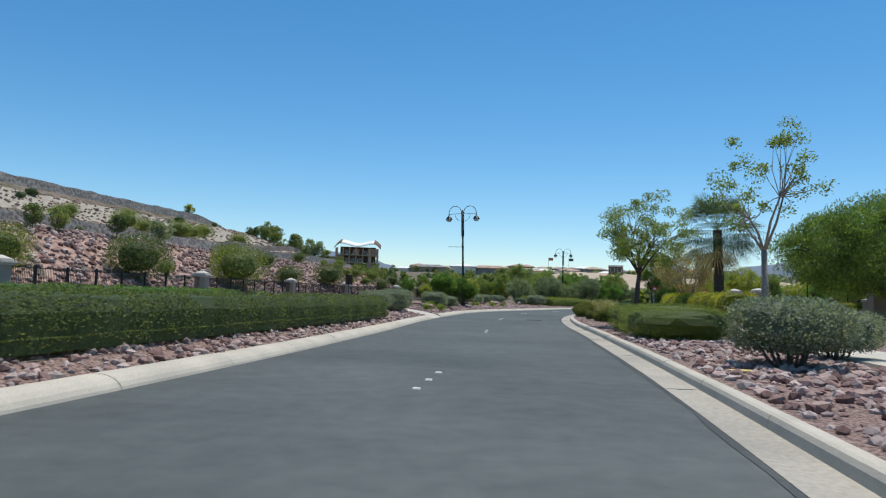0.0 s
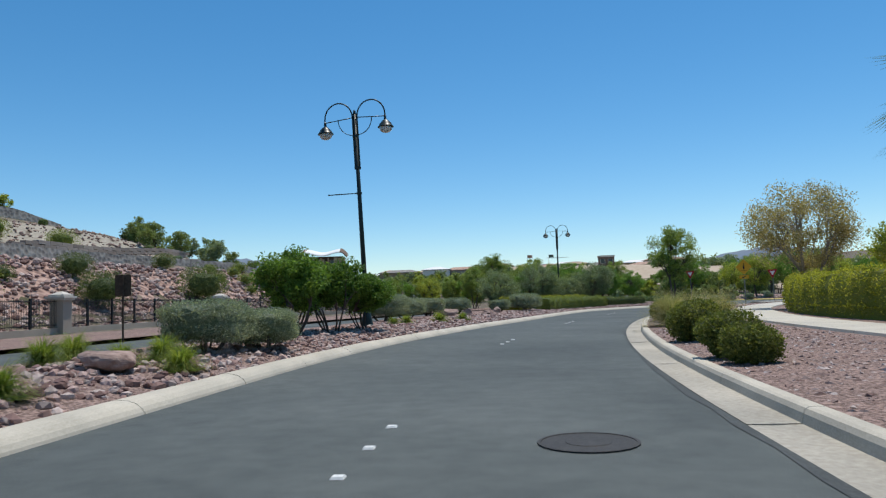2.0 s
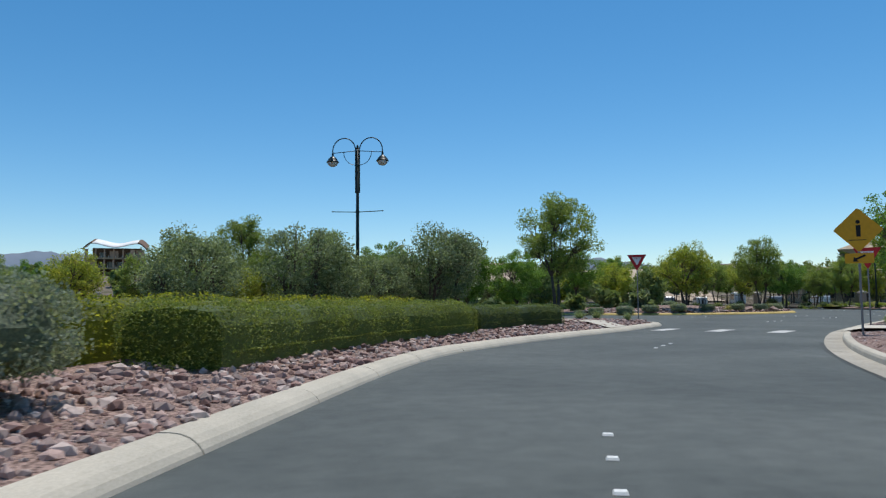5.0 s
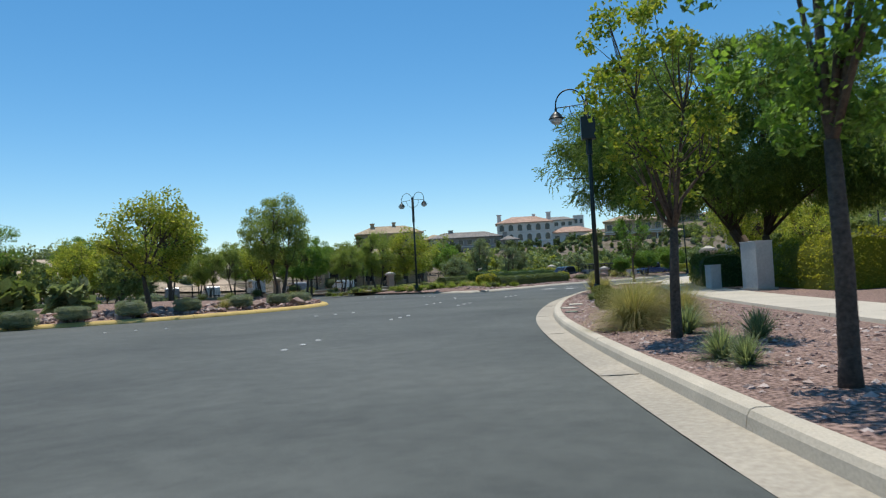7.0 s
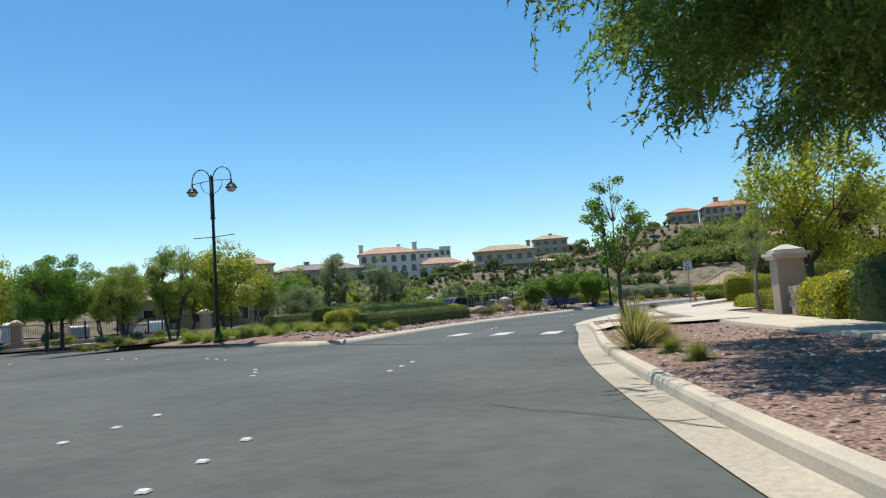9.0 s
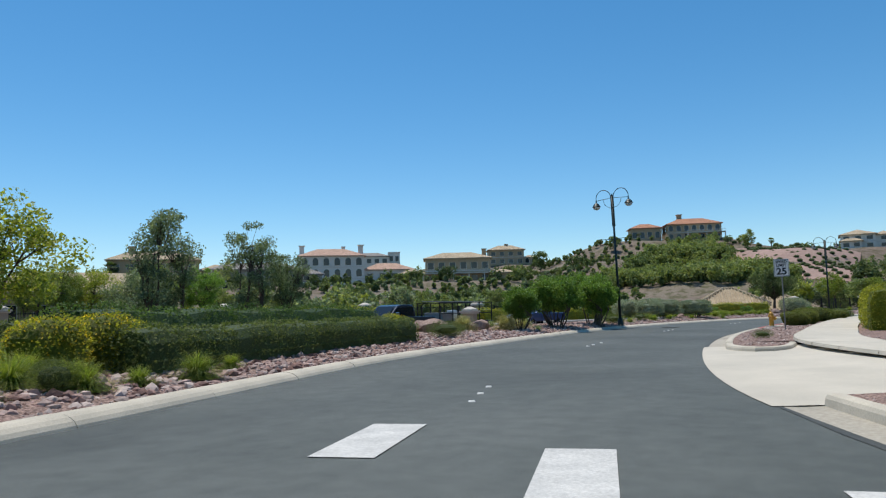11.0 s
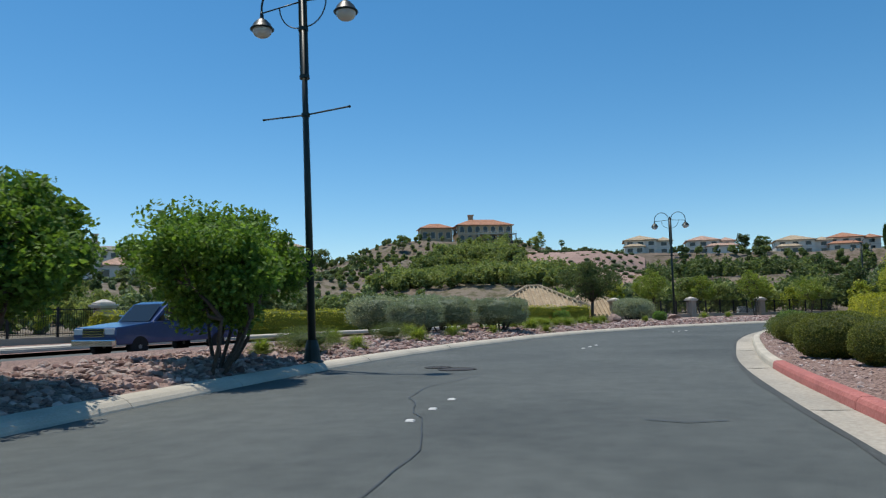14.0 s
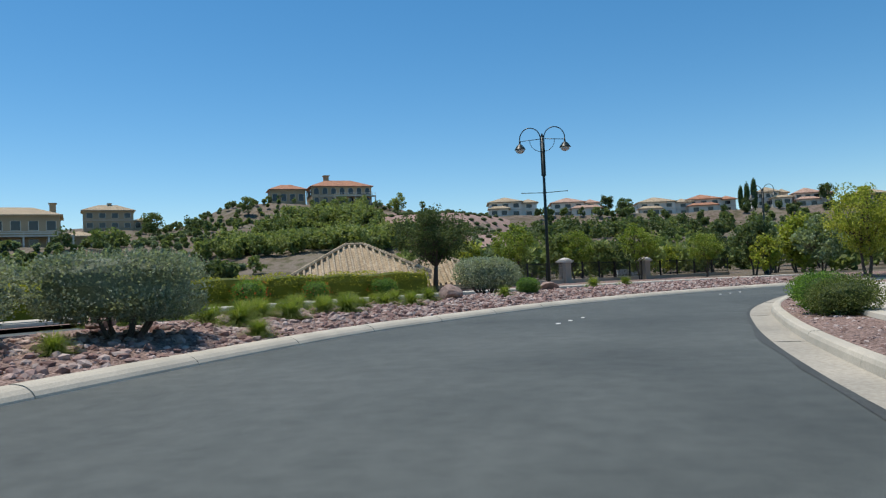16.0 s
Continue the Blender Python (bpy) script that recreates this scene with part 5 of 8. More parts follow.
for k in range(34):
    x = 57 + 1.35 * k + r.uniform(-0.5, 0.5)
    y = float(np.interp(x, [57, 62, 68, 80, 96, 104], [148.5, 145, 141.4, 137.6, 135.8, 135.4])) + r.uniform(-1.1, 1.1)
    grow("dusty_shrub", (SLOPEBUSHES[k % 3], TRIMMED[k % 2])[k % 2], x, y, None, r.uniform(0.32, 0.6), None, "small dusty grey-green shrub in gravel", "bush", "dusty shrubs")


def hedge(name, line, width, height, material, label, leaf=0.035, per=900, cut=0.45):
    """A clipped hedge along a line, cut into plants of its own length."""
    line = curve_through(line, 0.5)
    r = rng(int(abs(line[0][0] * 13 + line[0][1] * 7)))
    n = normals_left(line)
    length = np.linalg.norm(np.diff(line, axis=0), axis=1).sum()
    m = int(length * per)
    t, a = r.uniform(0, len(line) - 1.001, m), r.uniform(-0.25, math.pi + 0.25, m)
    i = t.astype(int)
    g = t - i
    cx, cz = np.cos(a), np.sin(a).clip(-0.05)
    cx, cz = np.sign(cx) * np.abs(cx) ** cut, np.abs(cz) ** cut
    wob = 1 + 0.06 * np.sin(t * 1.7) + 0.05 * np.sin(t * 0.61 + 1) - np.abs(r.normal(0, 0.05, m))
    zs = np.array([spot(x, y) for x, y in line])
    c = line[i] * (1 - g[:, None]) + line[i + 1] * g[:, None] + n[i] * (cx * wob * width / 2)[:, None]
    z = zs[i] * (1 - g) + zs[i + 1] * g + cz * wob * height
    caps = []
    for end, away in ((0, -1), (len(line) - 1, 1)):
        k = int(per * width * 0.6)
        d = (line[1] - line[0]) if end == 0 else (line[-1] - line[-2])
        d = d / np.linalg.norm(d) * away
        e, q = r.uniform(-1, 1, k), r.random(k)
        q = q * (1 - np.abs(e) ** 4 * 0.35)
        bulge = width * 0.16 * np.sqrt(np.clip(1 - e**2, 0, 1)) * np.sqrt(np.clip(1 - q**2, 0, 1)) + r.normal(0, 0.03, k)
        caps.append(np.c_[line[end] + n[end] * (e * width / 2 * 0.97)[:, None] + d * bulge[:, None], zs[end] + q * height])
    v, f = leaf_quads(r, np.vstack([np.c_[c, z]] + caps), leaf * 1.6, leaf, 0.3)
    ob = base(name, pose(line[0][0], line[0][1], zs[0]), label, "hedge", "hedges")
    put("foliage", mesh_of("foliage", v - (line[0][0], line[0][1], zs[0]), f, material), ob)
    k = 0.86
    prof = [(width / 2 * k, 0.0), (width / 2 * k, height * 0.62), (width * 0.40 * k, height * 0.86), (0.0, height * 0.93), (-width * 0.40 * k, height * 0.86), (-width / 2 * k, height * 0.62), (-width / 2 * k, 0.0)]
    v, f = strip(line, [(o, zs + h * (1 + 0.04 * np.sin(np.arange(len(line)) * 0.9))) for o, h in prof])
    q = len(prof)
    faces = f.tolist() + [list(range(q)), list(range(len(v) - q, len(v)))[::-1]]
    put("inner_foliage", mesh_of("inner_foliage", v - (line[0][0], line[0][1], zs[0]), faces, material), ob)
    return ob


hedge("hedge", [(6.4, -52), (6.3, -40), (6.2, -26), (6.0, -17), (5.8, -11.2), (5.6, -8.3)], 1.5, 0.75, M_DULLGREEN, "long clipped dull green hedge along the kerb", 0.026, 1500)
hedge("hedge", [(3.2, -52), (3.0, -38), (2.7, -24), (2.3, -15), (1.0, -9.4)], 1.3, 0.66, M_BOXWOOD, "clipped olive-green hedge in the median", 0.034, 700)
hedge("hedge", [(0.4, -8.0), (0.2, -4.0), (-0.3, 1.6)], 1.3, 0.8, M_LIME, "low yellow-green clipped hedge", 0.04, 700)
hedge("hedge", [(22.4, 8), (21.9, 16), (21.6, 25), (22.6, 33), (24.6, 39.5)], 2.2, 1.65, M_LIME, "broad clipped yellow-green hedge beside the walkway", 0.045, 1100)
hedge("hedge", [(10.4, 53.0), (11.6, 57.0), (13.4, 61.2), (15.4, 64.4)], 1.8, 0.92, M_FEATHER, "wide clipped olive-green hedge on crushed rock", 0.026, 2200)
hedge("hedge", [(15.9, 65.6), (17.6, 67.9), (19.6, 69.8)], 1.5, 0.74, M_DULLGREEN, "clipped dull green hedge on crushed rock", 0.026, 1800)
hedge("hedge", [(8.2, 51.5), (9.4, 57), (11.5, 62.5), (14, 67.5)], 1.6, 0.98, M_LIME, "clipped yellow-green hedge behind another hedge", 0.04, 700)
hedge("hedge", [(70.8, 111.6), (75, 112.9), (79.5, 114.3), (83.9, 115.1)], 1.7, 0.88, M_DULLGREEN, "clipped dull green hedge along the median kerb", 0.036, 1100)
hedge("hedge", [(71.5, 114.4), (76.5, 115.9), (81, 117.2), (84.6, 117.7)], 2.2, 1.25, M_DARKGREEN, "tall clipped dark green hedge in the median", 0.04, 900)
hedge("hedge", [(73.5, 121.6), (82, 120.6), (88.5, 121)], 1.8, 1.05, M_DULLGREEN, "clipped dull green hedge in the median", 0.045, 500)
hedge("hedge", [(94.6, 100.2), (99.0, 100.8), (105, 100.9), (112, 101.0)], 1.8, 1.65, M_LIME, "tall clipped yellow-green hedge beside the walkway", 0.045, 1100)
hedge("hedge", [(113.5, 101.3), (121, 101.4), (129, 100.7), (136, 98.8), (141, 96.6)], 1.8, 1.32, M_LIME, "tall clipped yellow-green hedge beside the walkway", 0.045, 900)
hedge("hedge", [(64.6, 88.6), (67.6, 90.0)], 1.7, 1.1, M_LIME, "clipped yellow-green hedge beside a pillar", 0.045, 900)
hedge("hedge", [(72.5, 91.2), (76, 93.4), (79, 95.2)], 1.5, 0.85, M_LIME, "clipped yellow-green hedge near the driveway", 0.045, 700)
hedge("hedge", [(51.0, 79.0 - 3.2), (54.0, 78.4), (57.2, 80.8)], 2.0, 1.75, M_LIME, "clipped yellow-green hedge before a wall", 0.05, 900)
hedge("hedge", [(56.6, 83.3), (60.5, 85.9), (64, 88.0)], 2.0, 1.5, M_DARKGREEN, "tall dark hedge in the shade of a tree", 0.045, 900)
hedge("hedge", [(92, 138.2), (104, 138.0), (114, 137.6)], 2.0, 1.8, M_LIME, "clipped yellow-green hedge behind the far walkway", 0.06, 420)
hedge("hedge", [(124, 136.2), (136, 132.6), (146, 128.0), (154, 122.0), (159.2, 116.6)], 2.0, 1.5, M_LIME, "clipped yellow-green hedge behind the far walkway", 0.06, 420)
hedge("hedge", [(21, 104), (30, 124), (44, 130)], 2.0, 1.0, M_DARKGREEN, "dark clipped hedge beyond the ring road", 0.07, 250)
hedge("hedge", [(-9.5, -20), (-10.3, 0), (-10.8, 14)], 1.4, 0.9, M_GREEN, "clipped green hedge along the fence", 0.06, 260)

# trees, one by one
grow("mesquite", MESQUITES[0], 60.0, 82.5, None, 1.0, 124, "wide drooping mesquite tree over the walkway", "tree")
for meshes, x, y, s, name, label in [
    (OPEN, 15.5, -5.0, 0.98, "ash_tree", "open-crowned green ash tree behind the verge bushes"), (SPARSE[0], 18.3, -13.0, 1.0, "thin_tree", "tall thin-leaved tree with pale bark"),
    (BARE, 24.4, 38.5, 1.08, "bare_tree", "half-bare straw-coloured tree with pale branches"),
    (SLENDER[0], 33.5, 69.9, 1.0, "street_tree", "slender street tree with thin crown beside the walkway"), (SLENDER[1], 36.7, 73.4, 0.94, "street_tree", "slender street tree with yellowing leaves beside the walkway"),
    (SLENDER[2], 70.6, 97.4, 1.02, "street_tree", "slender green street tree near the driveway"), (SPARSE[1], 73.6, 93.4, 0.72, "thin_tree", "thin young tree with sparse leaves"),
    (YELLOWS[0], 76.0, 91.6, 1.15, "palo_verde", "yellow-green palo verde tree behind a hedge"), (YELLOWS[1], 84, 91, 1.0, "palo_verde", "yellow-green palo verde tree behind a hedge"),
    (MESQUITES[1], 66.5, 76.5, 1.25, "mesquite", "wide feathery mesquite tree behind a wall"), (MESQUITES[1], 55.5, 70.0, 1.1, "mesquite", "wide feathery mesquite tree behind a wall"),
    (MESQUITES[1], 29.5, 5.5, 0.85, "mesquite", "feathery green mesquite tree beyond the walkway"), (MESQUITES[1], 25.2, -3.0, 0.72, "mesquite", "feathery green mesquite tree beyond the walkway"), (MESQUITES[1], 37.0, 14.0, 0.9, "mesquite", "feathery green mesquite tree beyond the walkway"), (YELLOWS[0], 30.0, 41.0, 0.8, "palo_verde", "yellow-green tree behind the hedge"),
    (OLIVES[0], 15.8, 74.2, 1.12, "olive_tree", "round grey-green olive tree behind a hedge"), (OLIVES[1], 10.4, 73.8, 1.1, "olive_tree", "broad grey-green olive tree behind a hedge"), (OLIVES[2], 6.2, 70.6, 1.0, "olive_tree", "broad grey-green olive tree behind a hedge"), (OLIVES[2], 13.0, 72.4, 0.8, "olive_tree", "grey-green olive tree behind a hedge"),
    (ASHES[0], 13.5, 98.0, 0.86, "ash_tree", "leafy green ash tree beside the ring road"), (ASHES[0], 17.4, 77.4, 0.62, "ash_tree", "small leafy ash tree behind the median hedge"), (ASHES[0], 20.0, 78.4, 0.58, "ash_tree", "small leafy ash tree behind the median hedge"), (ASHES[2], 9.2, 93.5, 0.9, "ash_tree", "leafy green ash tree beside the ring road"), (ASHES[1], 4.6, 90.5, 0.95, "ash_tree", "leafy green ash tree beside the ring road"), (ASHES[1], 29.0, 107.1, 1.5, "ash_tree", "large leafy green ash tree on the island"), (YELLOWS[1], 39.6, 103.4, 0.98, "palo_verde", "yellow-green palo verde tree on the island"), (ASHES[2], 51.0, 112.4, 1.04, "ash_tree", "round green ash tree on the island"), (ASHES[0], 45.0, 116.0, 0.92, "ash_tree", "round green ash tree on the island"), (ASHES[0], 33.5, 117.0, 0.95, "ash_tree", "leafy green ash tree on the island"),
    (UPRIGHT[0], 80.7, 119.3, 0.74, "olive_tree", "grey-green olive tree behind the hedges"), (UPRIGHT[1], 78.2, 120.6, 0.86, "olive_tree", "grey-green olive tree behind the hedges"), (UPRIGHT[1], 82.4, 119.3, 0.6, "olive_tree", "small grey-green olive tree behind the hedges"),
    (SHADE, 165.8, 116.6, 0.95, "shade_tree", "round dark green tree beside a tiled roof"), (ASHES[0], 15.2, 121.0, 1.05, "ash_tree", "tall leafy green ash tree beyond the ring road"), (ASHES[2], 23.4, 135.0, 1.1, "ash_tree", "tall leafy green ash tree beyond the ring road"), (ASHES[1], 7.0, 118.0, 0.95, "ash_tree", "tall leafy green ash tree beyond the ring road"), (ASHES[0], 34.0, 142.0, 1.0, "ash_tree", "leafy green ash tree beyond the ring road"), (YELLOWS[0], 47.0, 146.0, 1.2, "palo_verde", "yellow-green palo verde tree beyond the ring road"), (ASHES[2], 56.0, 146.0, 1.1, "ash_tree", "leafy green ash tree beyond the ring road"),
    (ASHES[0], 65.8, 134.0, 0.92, "ash_tree", "round green ash tree before the parking lot"), (ASHES[2], 69.6, 132.1, 0.78, "ash_tree", "round green ash tree before the parking lot"), (ASHES[1], 73.4, 132.1, 0.94, "ash_tree", "round green ash tree before the parking lot"), (YELLOWS[1], 77.4, 131.7, 1.2, "palo_verde", "yellow-green palo verde tree before the parking lot"), (OLIVES[2], 84.0, 131.0, 0.9, "olive_tree", "grey-green olive tree before the parking lot"),
    (LIGHTS[0], 184.1, 111.9, 1.05, "street_tree", "light green street tree along the far fence"), (LIGHTS[1], 184.1, 106.2, 0.92, "street_tree", "yellowing street tree along the far fence"), (LIGHTS[0], 183.6, 100.5, 0.92, "street_tree", "light green street tree along the far fence"), (LIGHTS[1], 182.7, 95.1, 0.75, "street_tree", "light green street tree along the far fence"), (YELLOWS[0], 158.6, 91.6, 0.86, "palo_verde", "yellow-green tree behind the walkway hedge"), (YELLOWS[1], 156.6, 88.6, 0.84, "palo_verde", "yellow-green tree behind the walkway hedge"),
    (ASHES[0], 73.0, 150.0, 0.95, "ash_tree", "green tree beside the parking lot"), (ASHES[2], 73.6, 139.5, 0.85, "ash_tree", "green tree beside the parking lot"), (SLENDER[0], 79.0, 143.0, 0.9, "street_tree", "slender green tree beside the parking lot"), (SLENDER[1], 66.5, 146.5, 0.9, "street_tree", "slender green tree beside the parking lot"),
]:
    grow(name, meshes, x, y, None, s, None, label, "tree", "trees")

r = rng(77)


def scatter(name, meshes, n, x0, y0, x1, y1, s0, s1, label, category, group, clear=9.0):
    """Trees or scrub over a stretch of land, clear of the roads."""
    done = 0
    while done < n:
        x, y = r.uniform(x0, x1), r.uniform(y0, y1)
        if np.min(np.hypot(CENTRES[:, 0] - x, CENTRES[:, 1] - y)) < clear or any(abs(x - hx) < 17 and abs(y - hy) < 17 for hx, hy in HOMES) or (60 < x < 112 and 150 < y < 186) or (name == "valley_tree" and abs((x - 11) * 432 + (y - 10) * 139) / 454 < 13 and y > 96):
            done += 0.2
            continue
        grow(name, meshes[int(r.integers(len(meshes)))], x, y, None, r.uniform(s0, s1), None, label, category, group)
        done += 1


HOMES = [(385, 192), (254, 279), (271, 233), (355, 262), (380, 120), (390, 97), (401, 66), (405, 46), (404, 22), (399, 8), (393, -14), (28, 226), (210, 265), (-128, 442), (175, 125), (240, 300), (420, 235)]
FAR_TREE, SHRUB = "leafy green tree in the valley", "dry green desert scrub on the hillside"
scatter("valley_tree", FARS, 34, 182, 60, 225, 125, 0.6, 1.0, FAR_TREE, "tree", "valley trees", 12)
scatter("valley_tree", FARS[:4], 56, -5, 128, 70, 190, 0.65, 1.05, FAR_TREE, "tree", "valley trees", 12)
scatter("valley_tree", FARS, 40, 110, 142, 200, 215, 0.45, 0.8, FAR_TREE, "tree", "valley trees")
scatter("valley_tree", FARS[:4], 56, -45, 95, 10, 190, 0.4, 0.62, FAR_TREE, "tree", "valley trees", 12)
scatter("valley_tree", [FARS[2], FARS[0]], 22, 40, -30, 120, 70, 0.8, 1.2, FAR_TREE, "tree", "valley trees")


def open_strip(x, y):
    """Open ground below the modern house and before it, kept free of trees."""
    return (np.abs((x - 11) * 432 + (y - 10) * 139) / 454 < 13) & (y > 96)


def far_wood(label, n, x0, y0, x1, y1, s0, s1, materials, seed, keep=17, strip=True, tall=1.0):
    """Woods too far off to count: trunkless crowns of leaf clumps, one mesh for each leaf colour."""
    q = rng(seed)
    at = np.c_[q.uniform(x0, x1, n * 3), q.uniform(y0, y1, n * 3)]
    free = np.min(np.hypot(at[:, None, 0] - CENTRES[None, :, 0], at[:, None, 1] - CENTRES[None, :, 1]), 1) > 14
    for hx, hy in HOMES:
        free &= ~((np.abs(at[:, 0] - hx) < keep) & (np.abs(at[:, 1] - hy) < keep))
    free &= ~((at[:, 0] > 2) & (at[:, 0] < 96) & (at[:, 1] > 188) & (at[:, 1] < 262))
    free &= ~((at[:, 0] > 60) & (at[:, 0] < 112) & (at[:, 1] > 150) & (at[:, 1] < 186))
    free &= ~(open_strip(at[:, 0], at[:, 1]) & strip) & ~((at[:, 0] > 262) & (at[:, 0] < 378) & (at[:, 1] > 116) & (at[:, 1] < np.minimum(172, 130 + (at[:, 0] - 280) * 0.56)))
    at = at[free][:n]
    z = terrain(at[:, 0], at[:, 1])
    which = q.integers(0, len(materials), len(at))
    for k, m in enumerate(materials):
        mine = which == k
        c, zz = at[mine], z[mine]
        if not len(c):
            continue
        size = q.uniform(s0, s1, len(c))
        clumps = 15
        d = on_ball(q, len(c) * clumps) * (q.random((len(c) * clumps, 1)) ** 0.4)
        mid = np.repeat(np.c_[c, zz + size * 0.52 * tall], clumps, 0) + d * np.repeat(size, clumps)[:, None] * (0.42, 0.42, 0.44 * tall)
        leafy = 15
        e = on_ball(q, len(mid) * leafy) * (q.random((len(mid) * leafy, 1)) ** 0.4)
        rad = np.repeat(np.repeat(size, clumps) * 0.2, leafy)[:, None]
        pos = np.repeat(mid, leafy, 0) + e * rad
        v, f = leaf_quads(q, pos, 0.78, 0.54)
        tagged(put("far_wood", mesh_of("far_wood", v, f, m)), label, "trees", kind="stuff")


far_wood("mixed green trees filling the valley below the houses", 190, 225, 10, 332, 118, 3.4, 6.0, [M_FARGREEN, M_FARDARK, M_FARDARK], 401, 14)
far_wood("light green young trees on the valley floor", 90, 190, 30, 262, 130, 3.5, 6.0, [M_FARPALE, M_FARGREEN, M_FARPALE], 402)
far_wood("dense green scrub covering the hillside under a villa", 540, 270, 128, 376, 190, 2.6, 5.8, [M_FARGREEN, M_FARPALE, M_FARPALE], 403, 15)
far_wood("low olive scrub on the hillside", 420, 240, 176, 374, 250, 0.9, 2.1, [M_FARGREEN, M_OLIVE], 404, 15)
far_wood("mixed trees between hillside houses", 90, 190, 200, 330, 300, 2.5, 5.5, [M_FARGREEN, M_FARDARK], 405, 13)
far_wood("dense dark green trees and shrubs on the slope below the houses", 220, 150, 162, 250, 214, 2.2, 4.4, [M_FARGREEN, M_FARDARK, M_OLIVE], 411, 12)
far_wood("low shrubs on the slope below the houses", 240, 170, 176, 262, 240, 0.9, 1.8, [M_FARGREEN, M_OLIVE, M_FARPALE], 412, 9)
far_wood("green trees on the far slope", 120, 0, 190, 190, 330, 3.5, 7.0, [M_FARGREEN, M_OLIVE, M_FARPALE], 406, 16)
far_wood("green trees below the western slope", 130, -120, 130, 0, 330, 2.2, 4.2, [M_FARGREEN, M_OLIVE, M_FARPALE], 407, 20)
far_wood("low green scrub over the dry western slope", 330, -90, 105, 40, 300, 1.3, 2.5, [M_FARGREEN, M_OLIVE, M_FARPALE], 409, 20, False)
far_wood("low trees among the far town houses", 170, -120, 385, 110, 575, 2.2, 4.6, [M_FARGREEN, M_FARDARK], 413, 8, False)
far_wood("dark green trees and shrubs on the slope under a row of houses", 260, 322, -40, 368, 112, 2.0, 3.2, [M_FARDARK, M_FARGREEN, M_FARDARK], 414, 6)
far_wood("trees between houses on the ridge", 50, 384, -40, 450, 150, 2.6, 5.6, [M_FARGREEN, M_FARDARK], 408, 13)
for n, (x, y, s) in enumerate([(-33.0, 74.0, 0.42), (-35.5, 80.0, 0.55), (-30.0, 84.0, 0.6), (-33.0, 90.0, 0.7), (-28.5, 93.0, 0.5), (-42.0, 87.0, 0.75), (-38.5, 84.5, 0.6), (-46.0, 93.0, 0.8), (-36.0, 77.5, 0.5), (-31.5, 79.0, 0.5), (-34.5, 86.5, 0.6), (-39.5, 90.5, 0.7), (-29.5, 88.5, 0.5)]):
    grow("bank_tree", FARS[(2, 0, 1, 2, 0, 4, 1, 2)[n % 8]], x, y, None, s * 1.05, None, "bushy green tree at the end of the slope", "tree", "slope trees")
for n in range(13):
    a = radians(42 + n * 9)
    grow("ring_tree", (ASHES[0], YELLOWS[0], ASHES[2], OLIVES[0])[n % 4], RING_X + (38 + 3 * (n % 3)) * math.cos(a), RING_Y + (38 + 3 * (n % 3)) * math.sin(a), None, 1.0 + 0.16 * math.sin(n * 1.9), None, "leafy tree along the outer edge of the ring road", "tree", "ring road trees")
for n in range(16):
    x = 58 + n * 4.6
    grow("lot_tree", (ASHES[n % 3] if n % 4 else YELLOWS[0]), x, 190 + 3 * math.sin(n * 2.3) - n * 0.5, None, 1.2 + 0.15 * math.sin(n * 1.7), None, "tall leafy green tree behind the parking lot", "tree", "parking lot trees")
for n, (k, x, y, s) in enumerate([(4, 389.0, 86.2, 1.35), (4, 388.0, 9.0, 1.35), (0, 386.0, -1.5, 1.0), (2, 359.5, 157.6, 1.2), (0, 341.0, 237.8, 1.6), (0, 354.0, 210.0, 1.1), (4, 392.0, 80.0, 1.0)]):
    grow("ridge_tree", FARS[k], x, y, None, s, None, "full green tree standing between hillside houses", "tree", "ridge trees")
for n in range(3):
    x, y = 392 - n * 0.8, 37.5 - n * 2.1
    grow("cypress", CYPRESS, x, y, None, 0.95 + 0.12 * (n % 3), None, "tall narrow dark cypress beside houses", "tree", "cypresses")
scatter("scrub", SCRUB, 70, 250, 120, 400, 230, 0.5, 1.2, SHRUB, "bush", "hillside scrub")
scatter("scrub", SCRUB, 45, 200, 170, 300, 300, 0.5, 1.2, SHRUB, "bush", "hillside scrub")
scatter("scrub", SCRUB, 40, -60, 110, 120, 320, 0.7, 1.5, SHRUB, "bush", "hillside scrub", 14)
scatter("scrub", SCRUB, 34, -45, -25, -27, 105, 0.3, 0.7, SHRUB, "bush", "hillside scrub", 14)

for n, (x, y, s) in enumerate([(a, b, c * 1.3) for a, b, c in [(-18.4, 14.5, 1.75), (-17.6, 29.3, 2.0), (-21.1, 34, 1.25), (-18.3, 43.6, 1.25), (-18.6, 1.2, 1.4), (-22.2, 46.4, 0.9), (-24.3, 62.3, 0.8), (-19.5, 20.0, 0.6), (-21.5, 38.5, 0.5)]]):
    grow("bank_bush", SLOPEBUSHES[n % 3], x, y, None, s, None, "green bush growing on the rock slope", "bush", "slope bushes")
grow("slope_shrub", SLOPEBUSHES[0], -18.4, 58.5, None, 2.1, 10, "tall dull green shrub at the foot of the slope", "bush", "slope bushes")
for n, (x, y, s) in enumerate([(-24.6, 11, 0.3), (-24.9, 14, 0.28), (-25.2, 21.5, 0.33), (-25.6, 29.5, 0.4), (-42.3, 64, 0.32), (-46, 104, 0.5), (-43, 108, 0.6), (-47, 112, 0.7), (-40, 112, 0.55), (-38, 118, 0.6), (-44, 120, 0.7)]):
    grow("slope_tree", FARS[(n * 2) % 5], x, y, None, s * 1.15, None, "small green tree on the pale slope", "tree", "slope trees")
